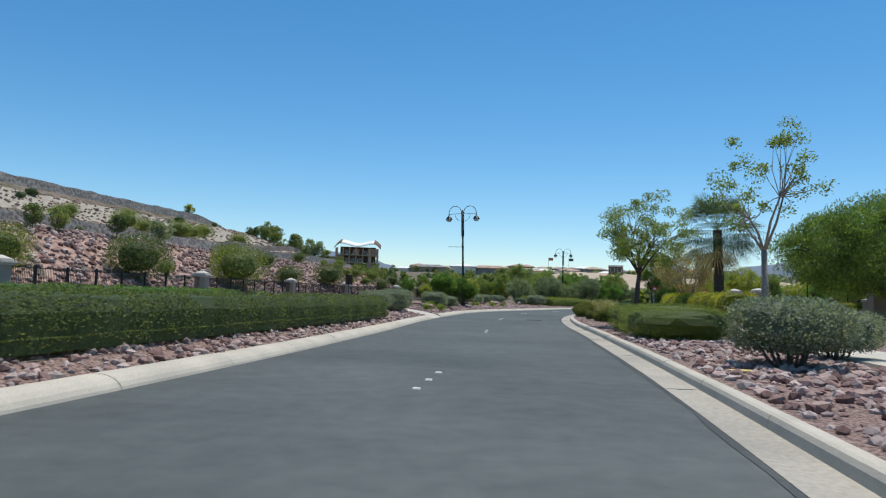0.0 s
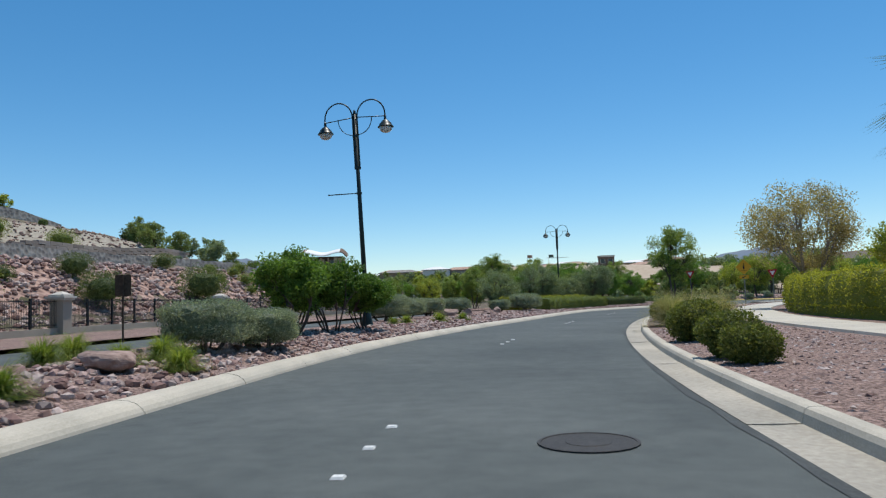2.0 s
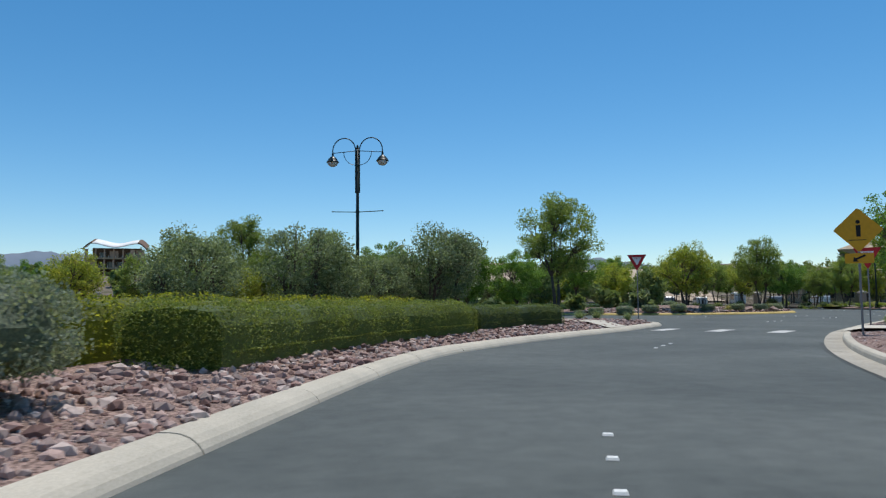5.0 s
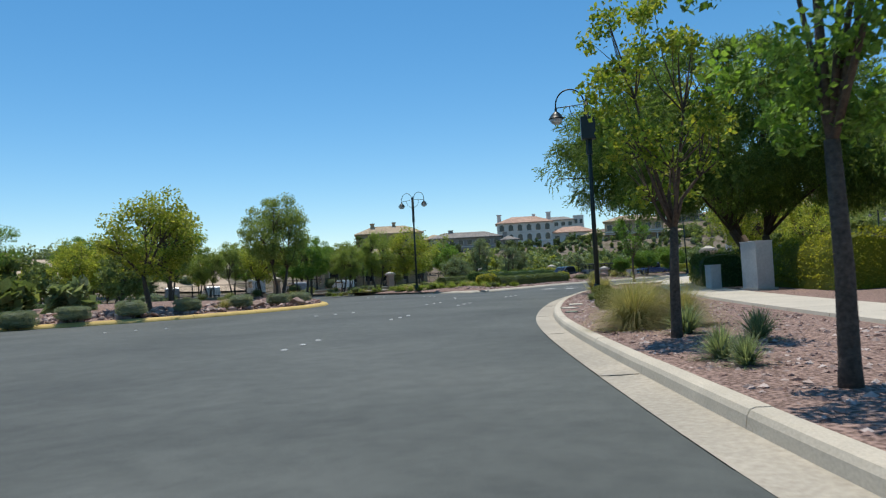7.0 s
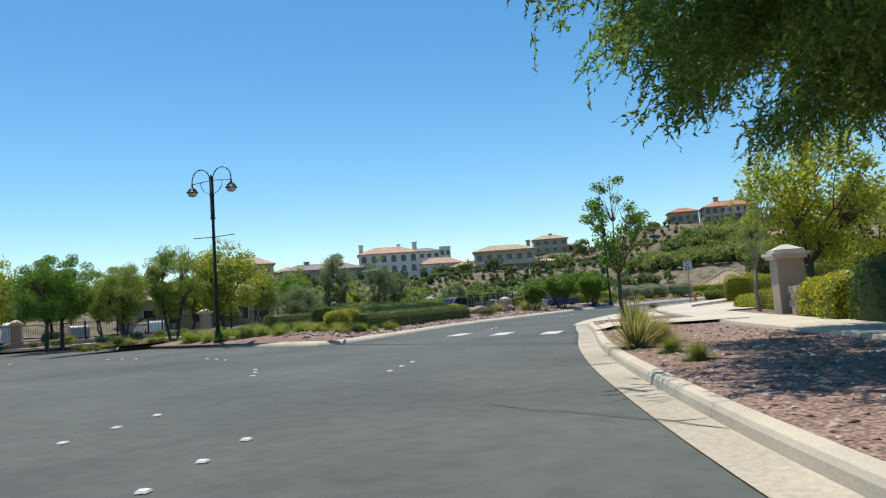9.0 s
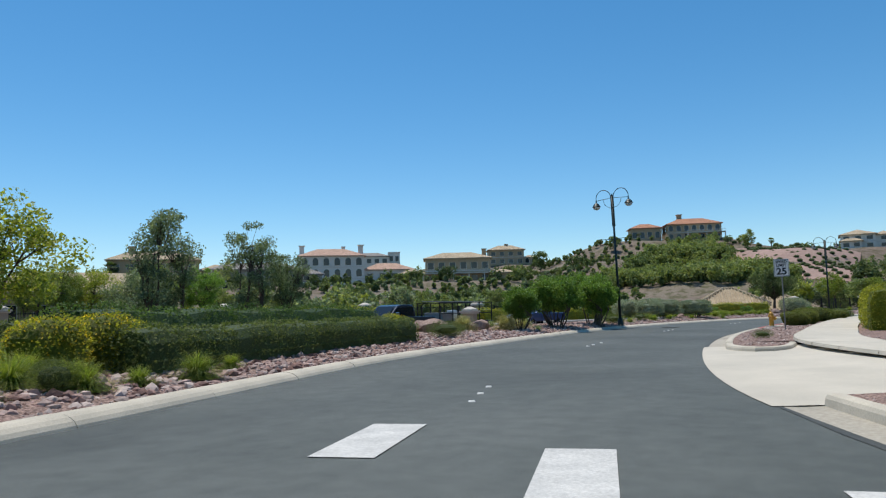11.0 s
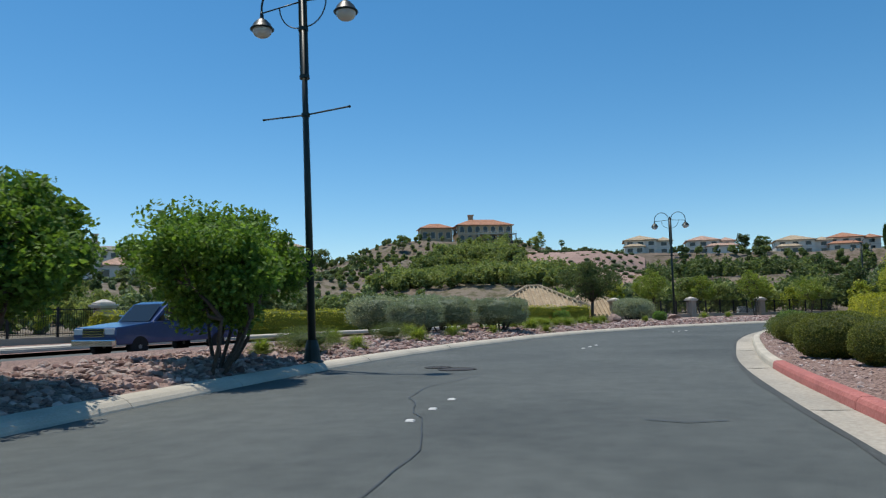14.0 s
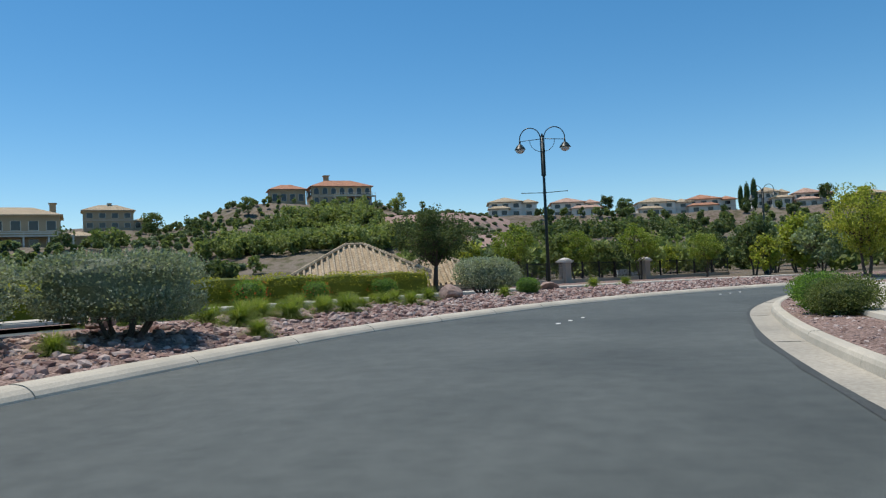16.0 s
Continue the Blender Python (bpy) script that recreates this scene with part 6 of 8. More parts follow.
for n, (x, y, s) in enumerate([(-19.8, 70.5, 0.8), (-20.0, 76.5, 1.0), (-21.6, 71.6, 0.7), (-18.4, 68.6, 0.6), (-19.2, 73.2, 0.9), (-22.4, 75.0, 0.8), (-17.4, 72.4, 0.8), (-20.8, 66.4, 0.6), (-18.6, 79.5, 1.0), (-23.0, 69.0, 0.6)]):
    grow("dry_bush", SLOPEBUSHES[1], x, y, None, s, None, "thin yellow-green dry bush on the rock slope", "bush", "dry slope bushes")
# rows of young plants on the pink hillside
for i in range(11):
    for j in range(15):
        x = 284 + j * 4.4 + (i % 2) * 2.2
        y = 119.0 + (x - 280) * 0.03 + i * 4.6 + (j % 3) * 1.5
        if y > 117 + (x - 280) * 0.58 + 12:
            continue
        grow("young_shrub", SCRUB[2], x, y, None, 0.8, None, "small planted shrub in a row on bare pink soil", "bush", "planted rows")
for n, (x, y, s) in enumerate([(-30.0, 30.0, 1.4), (-30.5, 34.0, 1.0), (-31.0, 42.0, 1.3), (-31.5, 45.5, 1.1), (-29.5, 20.0, 0.9), (-33.0, 26.0, 0.8), (-33.5, 52.0, 1.1), (-35.0, 38.0, 0.7), (-31.0, 57.0, 1.2)]):
    grow("dry_bush", SLOPEBUSHES[1], x, y, None, s, None, "thin yellow-green dry bush on the pale slope", "bush", "dry slope bushes")
# trees that line the ground below the modern house
for n in range(17):
    x, y = -12.6 + n * 1.75 + 0.5 * math.sin(n * 2.7), 81.5 + 0.28 * n + 2.2 * math.sin(n * 1.9)
    grow("path_tree", (ASHES[0], ASHES[2], YELLOWS[0], ASHES[1])[(n * 3) % 4], x, y, None, (0.60 + 0.07 * math.sin(n * 2.3)) * (0.9 if n < 6 else 1.0), None, "round leafy green tree beyond the opposite carriageway", "tree", "trees beyond the road")
for n, (x, y, s) in enumerate([(-15.6, 75.5, 1.25), (-17.8, 78.0, 1.1), (-13.8, 78.8, 0.9), (-16.6, 86.5, 1.3), (-20.5, 90.5, 1.4), (-12.0, 88.0, 1.2), (-23.5, 98.0, 1.5)]):
    grow("bank_bush", SLOPEBUSHES[n % 3], x, y, None, s, None, "dull green bush at the foot of the slope", "bush", "slope bushes")
# trees round the hilltop villa
for n, (x, y, s) in enumerate([(377, 207, 0.75), (374, 210, 0.6), (379, 175, 0.85), (381, 170, 0.7), (384, 166, 0.6), (371, 199, 0.4), (370, 192, 0.45), (371.5, 187, 0.4), (373, 181, 0.5)]):
    grow("villa_tree", FARS[(2, 0, 2, 1, 2)[n % 5]], x, y, None, s, None, "light green garden tree beside the hilltop villa", "tree", "villa trees")

# ---------------------------------------------------------------- palm
def palm(x, y, height, fan_by=1.0, lean=0.0):
    ob = base("fan_palm", pose(x, y, spot(x, y), 0, -lean, 0), "tall fan palm with a thick brown trunk behind the hedge", "palm", "palms")
    bm = bmesh.new()
    prof = []
    for i in range(44):
        t = i / 43
        prof.append((0, 0, 0, 0.36 - 0.06 * t + (0.035 if i % 2 else 0.0), t * (height - 1.6)))
    lathe(bm, [(p[3], p[4]) for p in prof], 14)
    part("trunk", bm, M_BARK, ob, "rough brown trunk")
    r = rng(5)
    verts, faces, dv, df = [], [], [], []
    for n in range(92):
        dead = n > 84
        a = r.uniform(0, math.tau)
        lift = r.uniform(-0.85, 1.15) if not dead else r.uniform(-1.25, -0.9)
        stem, fan = fan_by * r.uniform(1.0, 1.5), fan_by * r.uniform(1.15, 1.6)
        d = np.array([math.cos(a) * math.cos(lift), math.sin(a) * math.cos(lift), math.sin(lift)])
        side = np.array([-math.sin(a), math.cos(a), 0.0])
        up = np.cross(d, side) * -1
        root = np.array([0, 0, height - 1.7])
        hub = root + d * stem
        V, F = (dv, df) if dead else (verts, faces)
        k = len(V)
        V += [root - side * 0.02, root + side * 0.02, hub + side * 0.015, hub - side * 0.015]
        F.append((k, k + 1, k + 2, k + 3))
        for j in range(17):
            b = (j - 8) / 8 * 1.25
            e = d * math.cos(b) + side * math.sin(b)
            w = np.cross(e, up) * 0.034
            mid, tip = hub + e * fan * 0.6, hub + e * fan * (1.0 - 0.1 * abs(b)) - np.array([0, 0, 0.25 + 0.15 * abs(b)])
            k = len(V)
            V += [hub, mid - w, tip, mid + w]
            F.append((k, k + 1, k + 2, k + 3))
    put("fronds", mesh_of("fronds", np.array(verts), faces, M_PALM), ob)
    put("dead_fronds", mesh_of("dead_fronds", np.array(dv), df, M_STRAWLEAF), ob)
    return ob


palm(23.7, 20.0, 7.9, 1.3, 2.0)
for x, y, s in ((412, 75, 0.9), (416, 77, 1.0), (338, 146, 0.5), (188, 285, 1.0), (182, 288, 0.9), (194, 289, 1.05), (176, 286, 0.95)):
    t = palm(x, y, 8.6)
    t.scale = (s, s, s)
    tagged(t, "distant fan palm beside houses")


# ---------------------------------------------------------------- street lamps
M_GLOBE = nodes_of("lamp_glass", 0.15)[0]
M_GLOBE.node_tree.nodes["Principled BSDF"].inputs["Base Color"].default_value = (0.75, 0.76, 0.74, 1)
M_GLOBE.node_tree.nodes["Principled BSDF"].inputs["Transmission Weight"].default_value = 0.35


def street_lamp(x, y, turn, top=7.7, arms=(-1, 1), label="dark green twin-arm street lamp with bell shades", lean=0.0, banner=(-1, 1), box_at=None):
    """A pole with two looped arms, bell shades with globes and a banner arm. top: height of the shades."""
    ob = base("street_lamp", pose(x, y, spot(x, y), 0, -lean, turn), label, "street lamp", "street lamps")
    h = top - spot(x, y)
    bm = bmesh.new()
    lathe(bm, [(0.26, 0.0), (0.26, 0.05), (0.2, 0.09), (0.17, 0.35), (0.13, 0.5), (0.12, 0.55)], 16)
    part("base_plate", bm, M_POLE, ob, smooth=False)
    bm = bmesh.new()
    tube(bm, [(0, 0, 0.4), (0, 0, h * 0.5), (0, 0, h + 0.55)], [0.095, 0.08, 0.06], 14)
    part("pole", bm, M_POLE, ob, smooth=True)
    bm = bmesh.new()
    for s in (-1, 1):
        tube(bm, [(s * 0.085, 0, h - 1.5), (s * 0.085, 0, h - 0.3)], 0.032, 8)
    part("sleeve", bm, M_POLE, ob)
    for prof in ([(0.12, h - 1.52), (0.12, h - 1.44)], [(0.12, h - 0.34), (0.12, h - 0.26)]):
        bm = bmesh.new()
        lathe(bm, prof, 12)
        part("collar", bm, M_POLE, ob)
    bm = bmesh.new()
    lathe(bm, [(0.075, h + 0.5), (0.05, h + 0.62), (0.02, h + 0.68)], 12)
    part("finial", bm, M_POLE, ob)
    for s in arms:
        bm = bmesh.new()
        c = (1.15 + 0.09) / 2
        rad = (1.15 - 0.09) / 2
        pts = [(s * (c - rad * math.cos(a)), 0, h + 0.42 + rad * 1.08 * math.sin(a)) for a in np.linspace(0, math.pi, 15)]
        tube(bm, [(s * 0.09, 0, h - 0.3), *pts, (s * 1.15, 0, h + 0.25)], 0.026, 8)
        tube(bm, [(s * 0.05, 0, h + 0.40), (s * 1.12, 0, h + 0.32)], 0.018, 6)
        tube(bm, [(s * (0.09 + 0.55 * math.sin(a)), 0, h - 0.25 + 0.6 * (1 - math.cos(a))) for a in np.linspace(0, math.pi / 2, 8)], 0.016, 6)
        arm = part("arm", bm, M_POLE, ob, smooth=True)
        bm = bmesh.new()
        lathe(bm, [(0.03, 0.30), (0.045, 0.22), (0.05, 0.12), (0.12, 0.08), (0.21, -0.02), (0.26, -0.12), (0.29, -0.14), (0.29, -0.16), (0.02, -0.16)], 20)
        bmesh.ops.translate(bm, verts=bm.verts, vec=(s * 1.15, 0, h + 0.06))
        shade = part("shade", bm, M_POLE, arm, "dark bell-shaped shade", True)
        bm = bmesh.new()
        bmesh.ops.create_uvsphere(bm, u_segments=18, v_segments=10, radius=0.235)
        bmesh.ops.scale(bm, verts=bm.verts, vec=(1, 1, 0.75))
        bmesh.ops.translate(bm, verts=bm.verts, vec=(s * 1.15, 0, h - 0.13))
        part("globe", bm, M_GLOBE, arm, "clear glass globe", True)
    bm = bmesh.new()
    for s in banner:
        tube(bm, [(0, 0, h - 2.4), (s * 1.15, 0, h - 2.36)], 0.02, 6)
        bmesh.ops.create_icosphere(bm, subdivisions=1, radius=0.035, matrix=Matrix.Translation((s * 1.16, 0, h - 2.36)))
    lathe(bm, [(0.1, h - 2.44), (0.1, h - 2.36)], 12)
    part("banner_arm", bm, M_POLE, ob)
    if box_at:
        part("control_box", box(bmesh.new(), -0.27, -0.17, h - box_at, 0.27, 0.17, h - box_at + 0.85, 0.03), M_POLE, ob, "dark metal box clamped to the pole")
    return ob


street_lamp(4.55, 24.4, -4, 7.6, lean=2.2, banner=(-1,))
street_lamp(12.24, 75.2, -11)
street_lamp(66.1, 116.2, -72)
street_lamp(109.5, 116.35, -92, 8.35, lean=1.3)
street_lamp(153.7, 108.9, -89)
street_lamp(49.15, 84.25, -48, 7.05, (-1,), "dark green single-arm street lamp under a tree", banner=(-1,), box_at=0.95)
street_lamp(186.0, 89.0, 40, 7.4)


# ---------------------------------------------------------------- signs
def lettering(text, size, material, parent, at, name="lettering", heavy=0.0):
    c = bpy.data.curves.new(name, "FONT")
    c.body, c.size, c.align_x, c.align_y, c.extrude = text, size, "CENTER", "CENTER", 0.001
    c.offset = heavy
    tmp = new(name, c)
    bpy.context.view_layer.update()
    me = bpy.data.meshes.new_from_object(tmp.evaluated_get(bpy.context.evaluated_depsgraph_get()))
    bpy.data.objects.remove(tmp)
    me.materials.append(material)
    ob = put(name, me, parent)
    ob.matrix_local = at
    return ob


def plate(bm, outline, thick=0.004, y=0.0):
    """An upright flat plate facing -y, from an outline of x, z."""
    a = [bm.verts.new((px, y, pz)) for px, pz in outline]
    b = [bm.verts.new((px, y + thick, pz)) for px, pz in outline]
    bm.faces.new(a), bm.faces.new(b[::-1])
    for k in range(len(a)):
        bm.faces.new((a[k], b[k], b[(k + 1) % len(a)], a[(k + 1) % len(a)]))
    return bm


def rounded(points, r=0.04, n=4):
    out = []
    for i, p in enumerate(points):
        p, a, b = np.array(p), np.array(points[i - 1]), np.array(points[(i + 1) % len(points)])
        ua, ub = (a - p) / np.linalg.norm(a - p), (b - p) / np.linalg.norm(b - p)
        for t in np.linspace(0, 1, n):
            out.append(tuple(p + r * (ua * (1 - t) ** 2 + ub * t**2)))
    return out


M_WHITESIGN = plain("white_sign_sheet", (0.78, 0.78, 0.76), 0.5, 0.0, 0.08)
M_BLACKPAINT = plain("black_sign_paint", (0.012, 0.012, 0.012), 0.5, 0.0, 0.1)
M_REDSIGN = plain("red_sign_sheet", (0.50, 0.025, 0.03), 0.45, 0.0, 0.1)
M_YELLOWSIGN = plain("amber_sign_sheet", (0.80, 0.40, 0.02), 0.45, 0.0, 0.1)


def sign_post(ob, height, side=0.025):
    bm = bmesh.new()
    box(bm, -side, 0.008, -0.1, side, 0.008 + 2 * side, height, 0.004)
    part("post", bm, M_GALV, ob, "grey steel post")


def speed_sign(x, y, turn):
    ob = base("speed_limit_sign", pose(x, y, spot(x, y), 0, 0, turn), "white speed limit sign with black numerals on a steel post", "road sign", "road signs")
    sign_post(ob, 3.05)
    z = 2.70
    w, h = 0.305, 0.381
    bm = plate(bmesh.new(), rounded([(-w, z - h), (w, z - h), (w, z + h), (-w, z + h)]))
    panel = part("panel", bm, M_WHITESIGN, ob)
    w2, h2 = w - 0.018, h - 0.018
    outer, inner = rounded([(-w2, z - h2), (w2, z - h2), (w2, z + h2), (-w2, z + h2)]), rounded([(-w2 + 0.014, z - h2 + 0.014), (w2 - 0.014, z - h2 + 0.014), (w2 - 0.014, z + h2 - 0.014), (-w2 + 0.014, z + h2 - 0.014)])
    bm = bmesh.new()
    a, b = [bm.verts.new((px, -0.003, pz)) for px, pz in outer], [bm.verts.new((px, -0.003, pz)) for px, pz in inner]
    for k in range(len(a)):
        bm.faces.new((a[k], a[(k + 1) % len(a)], b[(k + 1) % len(a)], b[k]))
    part("border", bm, M_BLACKPAINT, panel)
    face = lambda dz: pose(0, -0.004, z + dz, 90, 0, 0)  # noqa: E731
    for text, size, dz in (("SPEED", 0.165, 0.25), ("LIMIT", 0.165, 0.10), ("25", 0.40, -0.17)):
        t = lettering(text, size, M_BLACKPAINT, panel, face(dz), heavy=size * 0.028)
        t.matrix_local = face(dz) @ Matrix.Diagonal((1.05, 1.0, 1, 1))
    return ob


speed_sign(97.4, 104.4, -76)


def yield_sign(x, y, turn, low=2.05):
    ob = base("yield_sign", pose(x, y, spot(x, y), 0, 0, turn), "red and white triangular yield sign on a steel post", "road sign", "road signs")
    sign_post(ob, low + 0.6)
    s, h = 0.457, 0.79
    bm = plate(bmesh.new(), rounded([(0, low), (s, low + h), (-s, low + h)], 0.05))
    panel = part("panel", bm, M_REDSIGN, ob)
    c, k = low + h * 2 / 3, 0.5
    bm = plate(bmesh.new(), rounded([(0, c - h * 2 / 3 * k), (s * k, c + h / 3 * k), (-s * k, c + h / 3 * k)], 0.02), 0.002, -0.004)
    inner = part("white_field", bm, M_WHITESIGN, panel)
    lettering("YIELD", 0.105, M_REDSIGN, panel, pose(0, -0.0065, c + 0.075, 90, 0, 0))
    return ob


yield_sign(25.75, 77.0, -22, 2.75)
yield_sign(31.1, 67.7, -38, 2.14)


def crossing_sign(x, y, turn):
    ob = base("crossing_sign", pose(x, y, spot(x, y), 0, 0, turn), "amber diamond warning sign with an arrow plaque below", "road sign", "road signs")
    sign_post(ob, 3.6, 0.03)
    z, s = 3.1, 0.66
    bm = plate(bmesh.new(), rounded([(0, z - s), (s, z), (0, z + s), (-s, z)], 0.05))
    panel = part("panel", bm, M_YELLOWSIGN, ob)
    bm = bmesh.new()
    plate(bm, [(-0.05, z - 0.2), (0.06, z - 0.2), (0.07, z + 0.14), (-0.06, z + 0.14)], 0.002, -0.004)
    plate(bm, [(0.06 * math.cos(a), z + 0.24 + 0.06 * math.sin(a)) for a in np.linspace(0, math.tau, 13)[:-1]], 0.002, -0.004)
    plate(bm, [(-0.26, z - 0.31), (0.2, z - 0.31), (0.2, z - 0.29), (-0.26, z - 0.29)][::1], 0.002, -0.004)
    part("symbol", bm, M_BLACKPAINT, panel, "plain black bars")
    w, q = 0.38, 2.26
    bm = plate(bmesh.new(), rounded([(-w, q - 0.15), (w, q - 0.15), (w, q + 0.15), (-w, q + 0.15)], 0.03))
    plaque = part("plaque", bm, M_YELLOWSIGN, ob)
    bm = plate(bmesh.new(), [(-0.17, q - 0.1), (-0.02, q - 0.1), (-0.07, q - 0.05), (0.17, q + 0.06), (0.14, q + 0.11), (-0.1, q), (-0.14, q + 0.04)], 0.002, -0.004)
    part("arrow", bm, M_BLACKPAINT, plaque)


crossing_sign(27.4, 62.8, -28)


# ---------------------------------------------------------------- hydrants, cabinets, ground boxes
M_HYDRANT = surface("hydrant_paint", (0.50, 0.25, 0.035), (0.66, 0.37, 0.06), 25.0, 2.0, 0.5, 0.15, 0.003, 0.4)


def hydrant(x, y, turn=0):
    ob = base("fire_hydrant", pose(x, y, spot(x, y), 0, 0, turn), "yellow cast iron fire hydrant behind the kerb", "fire hydrant", "hydrants")
    bm = bmesh.new()
    lathe(bm, [(0.17, 0.0), (0.17, 0.05), (0.11, 0.07), (0.11, 0.5), (0.15, 0.52), (0.15, 0.57), (0.12, 0.59)], 18)
    part("barrel", bm, M_HYDRANT, ob, smooth=False)
    bm = bmesh.new()
    lathe(bm, [(0.125, 0.59), (0.12, 0.66), (0.09, 0.73), (0.04, 0.77), (0.035, 0.83), (0.02, 0.84)], 18)
    part("bonnet", bm, M_HYDRANT, ob)
    for a, rr, ln in ((0, 0.06, 0.21), (math.pi, 0.06, 0.21), (-math.pi / 2, 0.08, 0.22)):
        bm = bmesh.new()
        u = Vector((math.cos(a), math.sin(a), 0))
        tube(bm, [u * 0.08 + Vector((0, 0, 0.44)), u * ln + Vector((0, 0, 0.44))], rr, 12)
        tube(bm, [u * ln + Vector((0, 0, 0.44)), u * (ln + 0.035) + Vector((0, 0, 0.44))], rr * 0.45, 5)
        part("outlet_cap", bm, M_HYDRANT, ob)


hydrant(102.5, 105.85, 20)
hydrant(-2.8 - 4.2, 36.5, 0)
bm = box(bmesh.new(), -0.55, -0.35, -0.05, 0.55, 0.35, 0.05, 0.01)
pad = part("hydrant_pad", bm, M_CONCRETE, None)
pad.location = (102.6, 105.7, spot(102.6, 105.7) + 0.02)
tagged(pad, "small concrete pad under the hydrant", "concrete pad", kind="structure")
M_CABINET = surface("cabinet_paint", (0.46, 0.46, 0.43), (0.58, 0.58, 0.55), 12.0, 1.0, 0.6, 0.05, 0.002, 0.4)
M_GREENBOX = surface("green_cabinet_paint", (0.10, 0.13, 0.10), (0.15, 0.19, 0.145), 12.0, 1.0, 0.6, 0.05, 0.002, 0.4)
M_REDLABEL = plain("red_label", (0.55, 0.08, 0.06), 0.6)


def cabinet(x, y, w, d, h, turn, material, label, plinth=True, notices=True):
    ob = base("utility_cabinet", pose(x, y, spot(x, y), 0, 0, turn), label, "utility cabinet", "utility cabinets")
    part("housing", box(bmesh.new(), -w / 2, -d / 2, 0.1, w / 2, d / 2, h - 0.04, 0.012), material, ob)
    part("lid", box(bmesh.new(), -w / 2 - 0.02, -d / 2 - 0.02, h - 0.04, w / 2 + 0.02, d / 2 + 0.02, h, 0.01), material, ob)
    if plinth:
        part("plinth", box(bmesh.new(), -w / 2 - 0.08, -d / 2 - 0.08, -0.1, w / 2 + 0.08, d / 2 + 0.08, 0.1, 0.01), M_CONCRETE, ob)
    door = part("door", box(bmesh.new(), -w / 2 + 0.05, -d / 2 - 0.012, 0.16, w / 2 - 0.05, -d / 2 + 0.002, h - 0.1, 0.004), material, ob)
    part("handle", box(bmesh.new(), w / 2 - 0.14, -d / 2 - 0.035, h * 0.5, w / 2 - 0.11, -d / 2 - 0.01, h * 0.5 + 0.14, 0.004), M_IRON, door)
    if notices:
        for k, (z, m) in enumerate(((h * 0.86, M_BLACKPAINT), (h * 0.66, M_BLACKPAINT), (h * 0.60, M_REDLABEL))):
            part("notice", box(bmesh.new(), -w / 2 + 0.1, -d / 2 - 0.016, z, -w / 2 + 0.1 + w * 0.32, -d / 2 - 0.011, z + (0.14 if k == 0 else 0.04)), m, door, "plain notice bars")
    return ob


cabinet(52.5, 79.8, 1.15, 0.6, 1.75, 52, M_CABINET, "tall pale grey utility cabinet beside the walkway")
cabinet(53.6, 82.1, 0.55, 0.4, 1.0, 52, M_CABINET, "small grey utility pedestal on a concrete plinth")
cabinet(55.2, 79.6, 1.2, 0.6, 1.6, 52, M_CABINET, "pale grey utility cabinet before a hedge", True, False)
cabinet(101.0, 133.6, 0.55, 0.45, 1.3, -10, M_CABINET, "pale grey utility cabinet on the far verge")
cabinet(104.6, 126.4 - 5.2, 1.1, 0.8, 0.75, -10, M_CABINET, "low white utility box in the median", True, False)
cabinet(197.0, 100.2, 2.6, 1.2, 1.1, -80, M_CABINET, "low white utility box beside the road", True, False)


def ground_lid(x, y, w, d, turn, material, label):
    bm = box(bmesh.new(), -w / 2, -d / 2, -0.05, w / 2, d / 2, 0.03, 0.01)
    ob = part("valve_cover", bm, material, None)
    ob.matrix_world = pose(x, y, spot(x, y) + 0.02, 0, 0, turn)
    tagged(ob, label, "ground lid", "ground lids")


M_GREENLID = surface("green_lid", (0.16, 0.20, 0.15), (0.24, 0.29, 0.21), 20.0, 2.0, 0.8, 0.1, 0.003)
ground_lid(45.3, 82.2, 0.75, 0.4, 40, M_CONCRETE, "flat concrete utility lid in gravel")
ground_lid(43.7, 81.15, 0.7, 0.3, 60, M_CONCRETE, "flat concrete utility lid in gravel")
ground_lid(42.1, 79.75, 0.4, 0.28, 30, M_GREENLID, "green plastic valve lid in gravel")
ground_lid(99.9, 105.6, 0.5, 0.35, 0, M_CONCRETE, "flat concrete utility lid in gravel")
ground_lid(98.9, 105.3, 0.35, 0.3, 10, M_CONCRETE, "flat concrete utility lid in gravel")
ground_lid(15.6, -22.6, 0.4, 0.28, 10, M_YELLOWKERB, "yellow plastic marker lid among rocks")

# a brown marker post and a low wall by the far verge
post = base("sign_panel", pose(-5.6, 25.6, spot(-5.6, 25.6), 0, 0, 20), "dull brown sign panel on a thin brown post, seen from behind", "road sign", "road signs")
part("post", box(bmesh.new(), -0.035, -0.035, -0.2, 0.035, 0.035, 2.75, 0.005), M_RUSTPOST, post)
part("panel", box(bmesh.new(), -0.3, 0.04, 1.9, 0.3, 0.05, 2.75, 0.003), M_RUSTPOST, post)


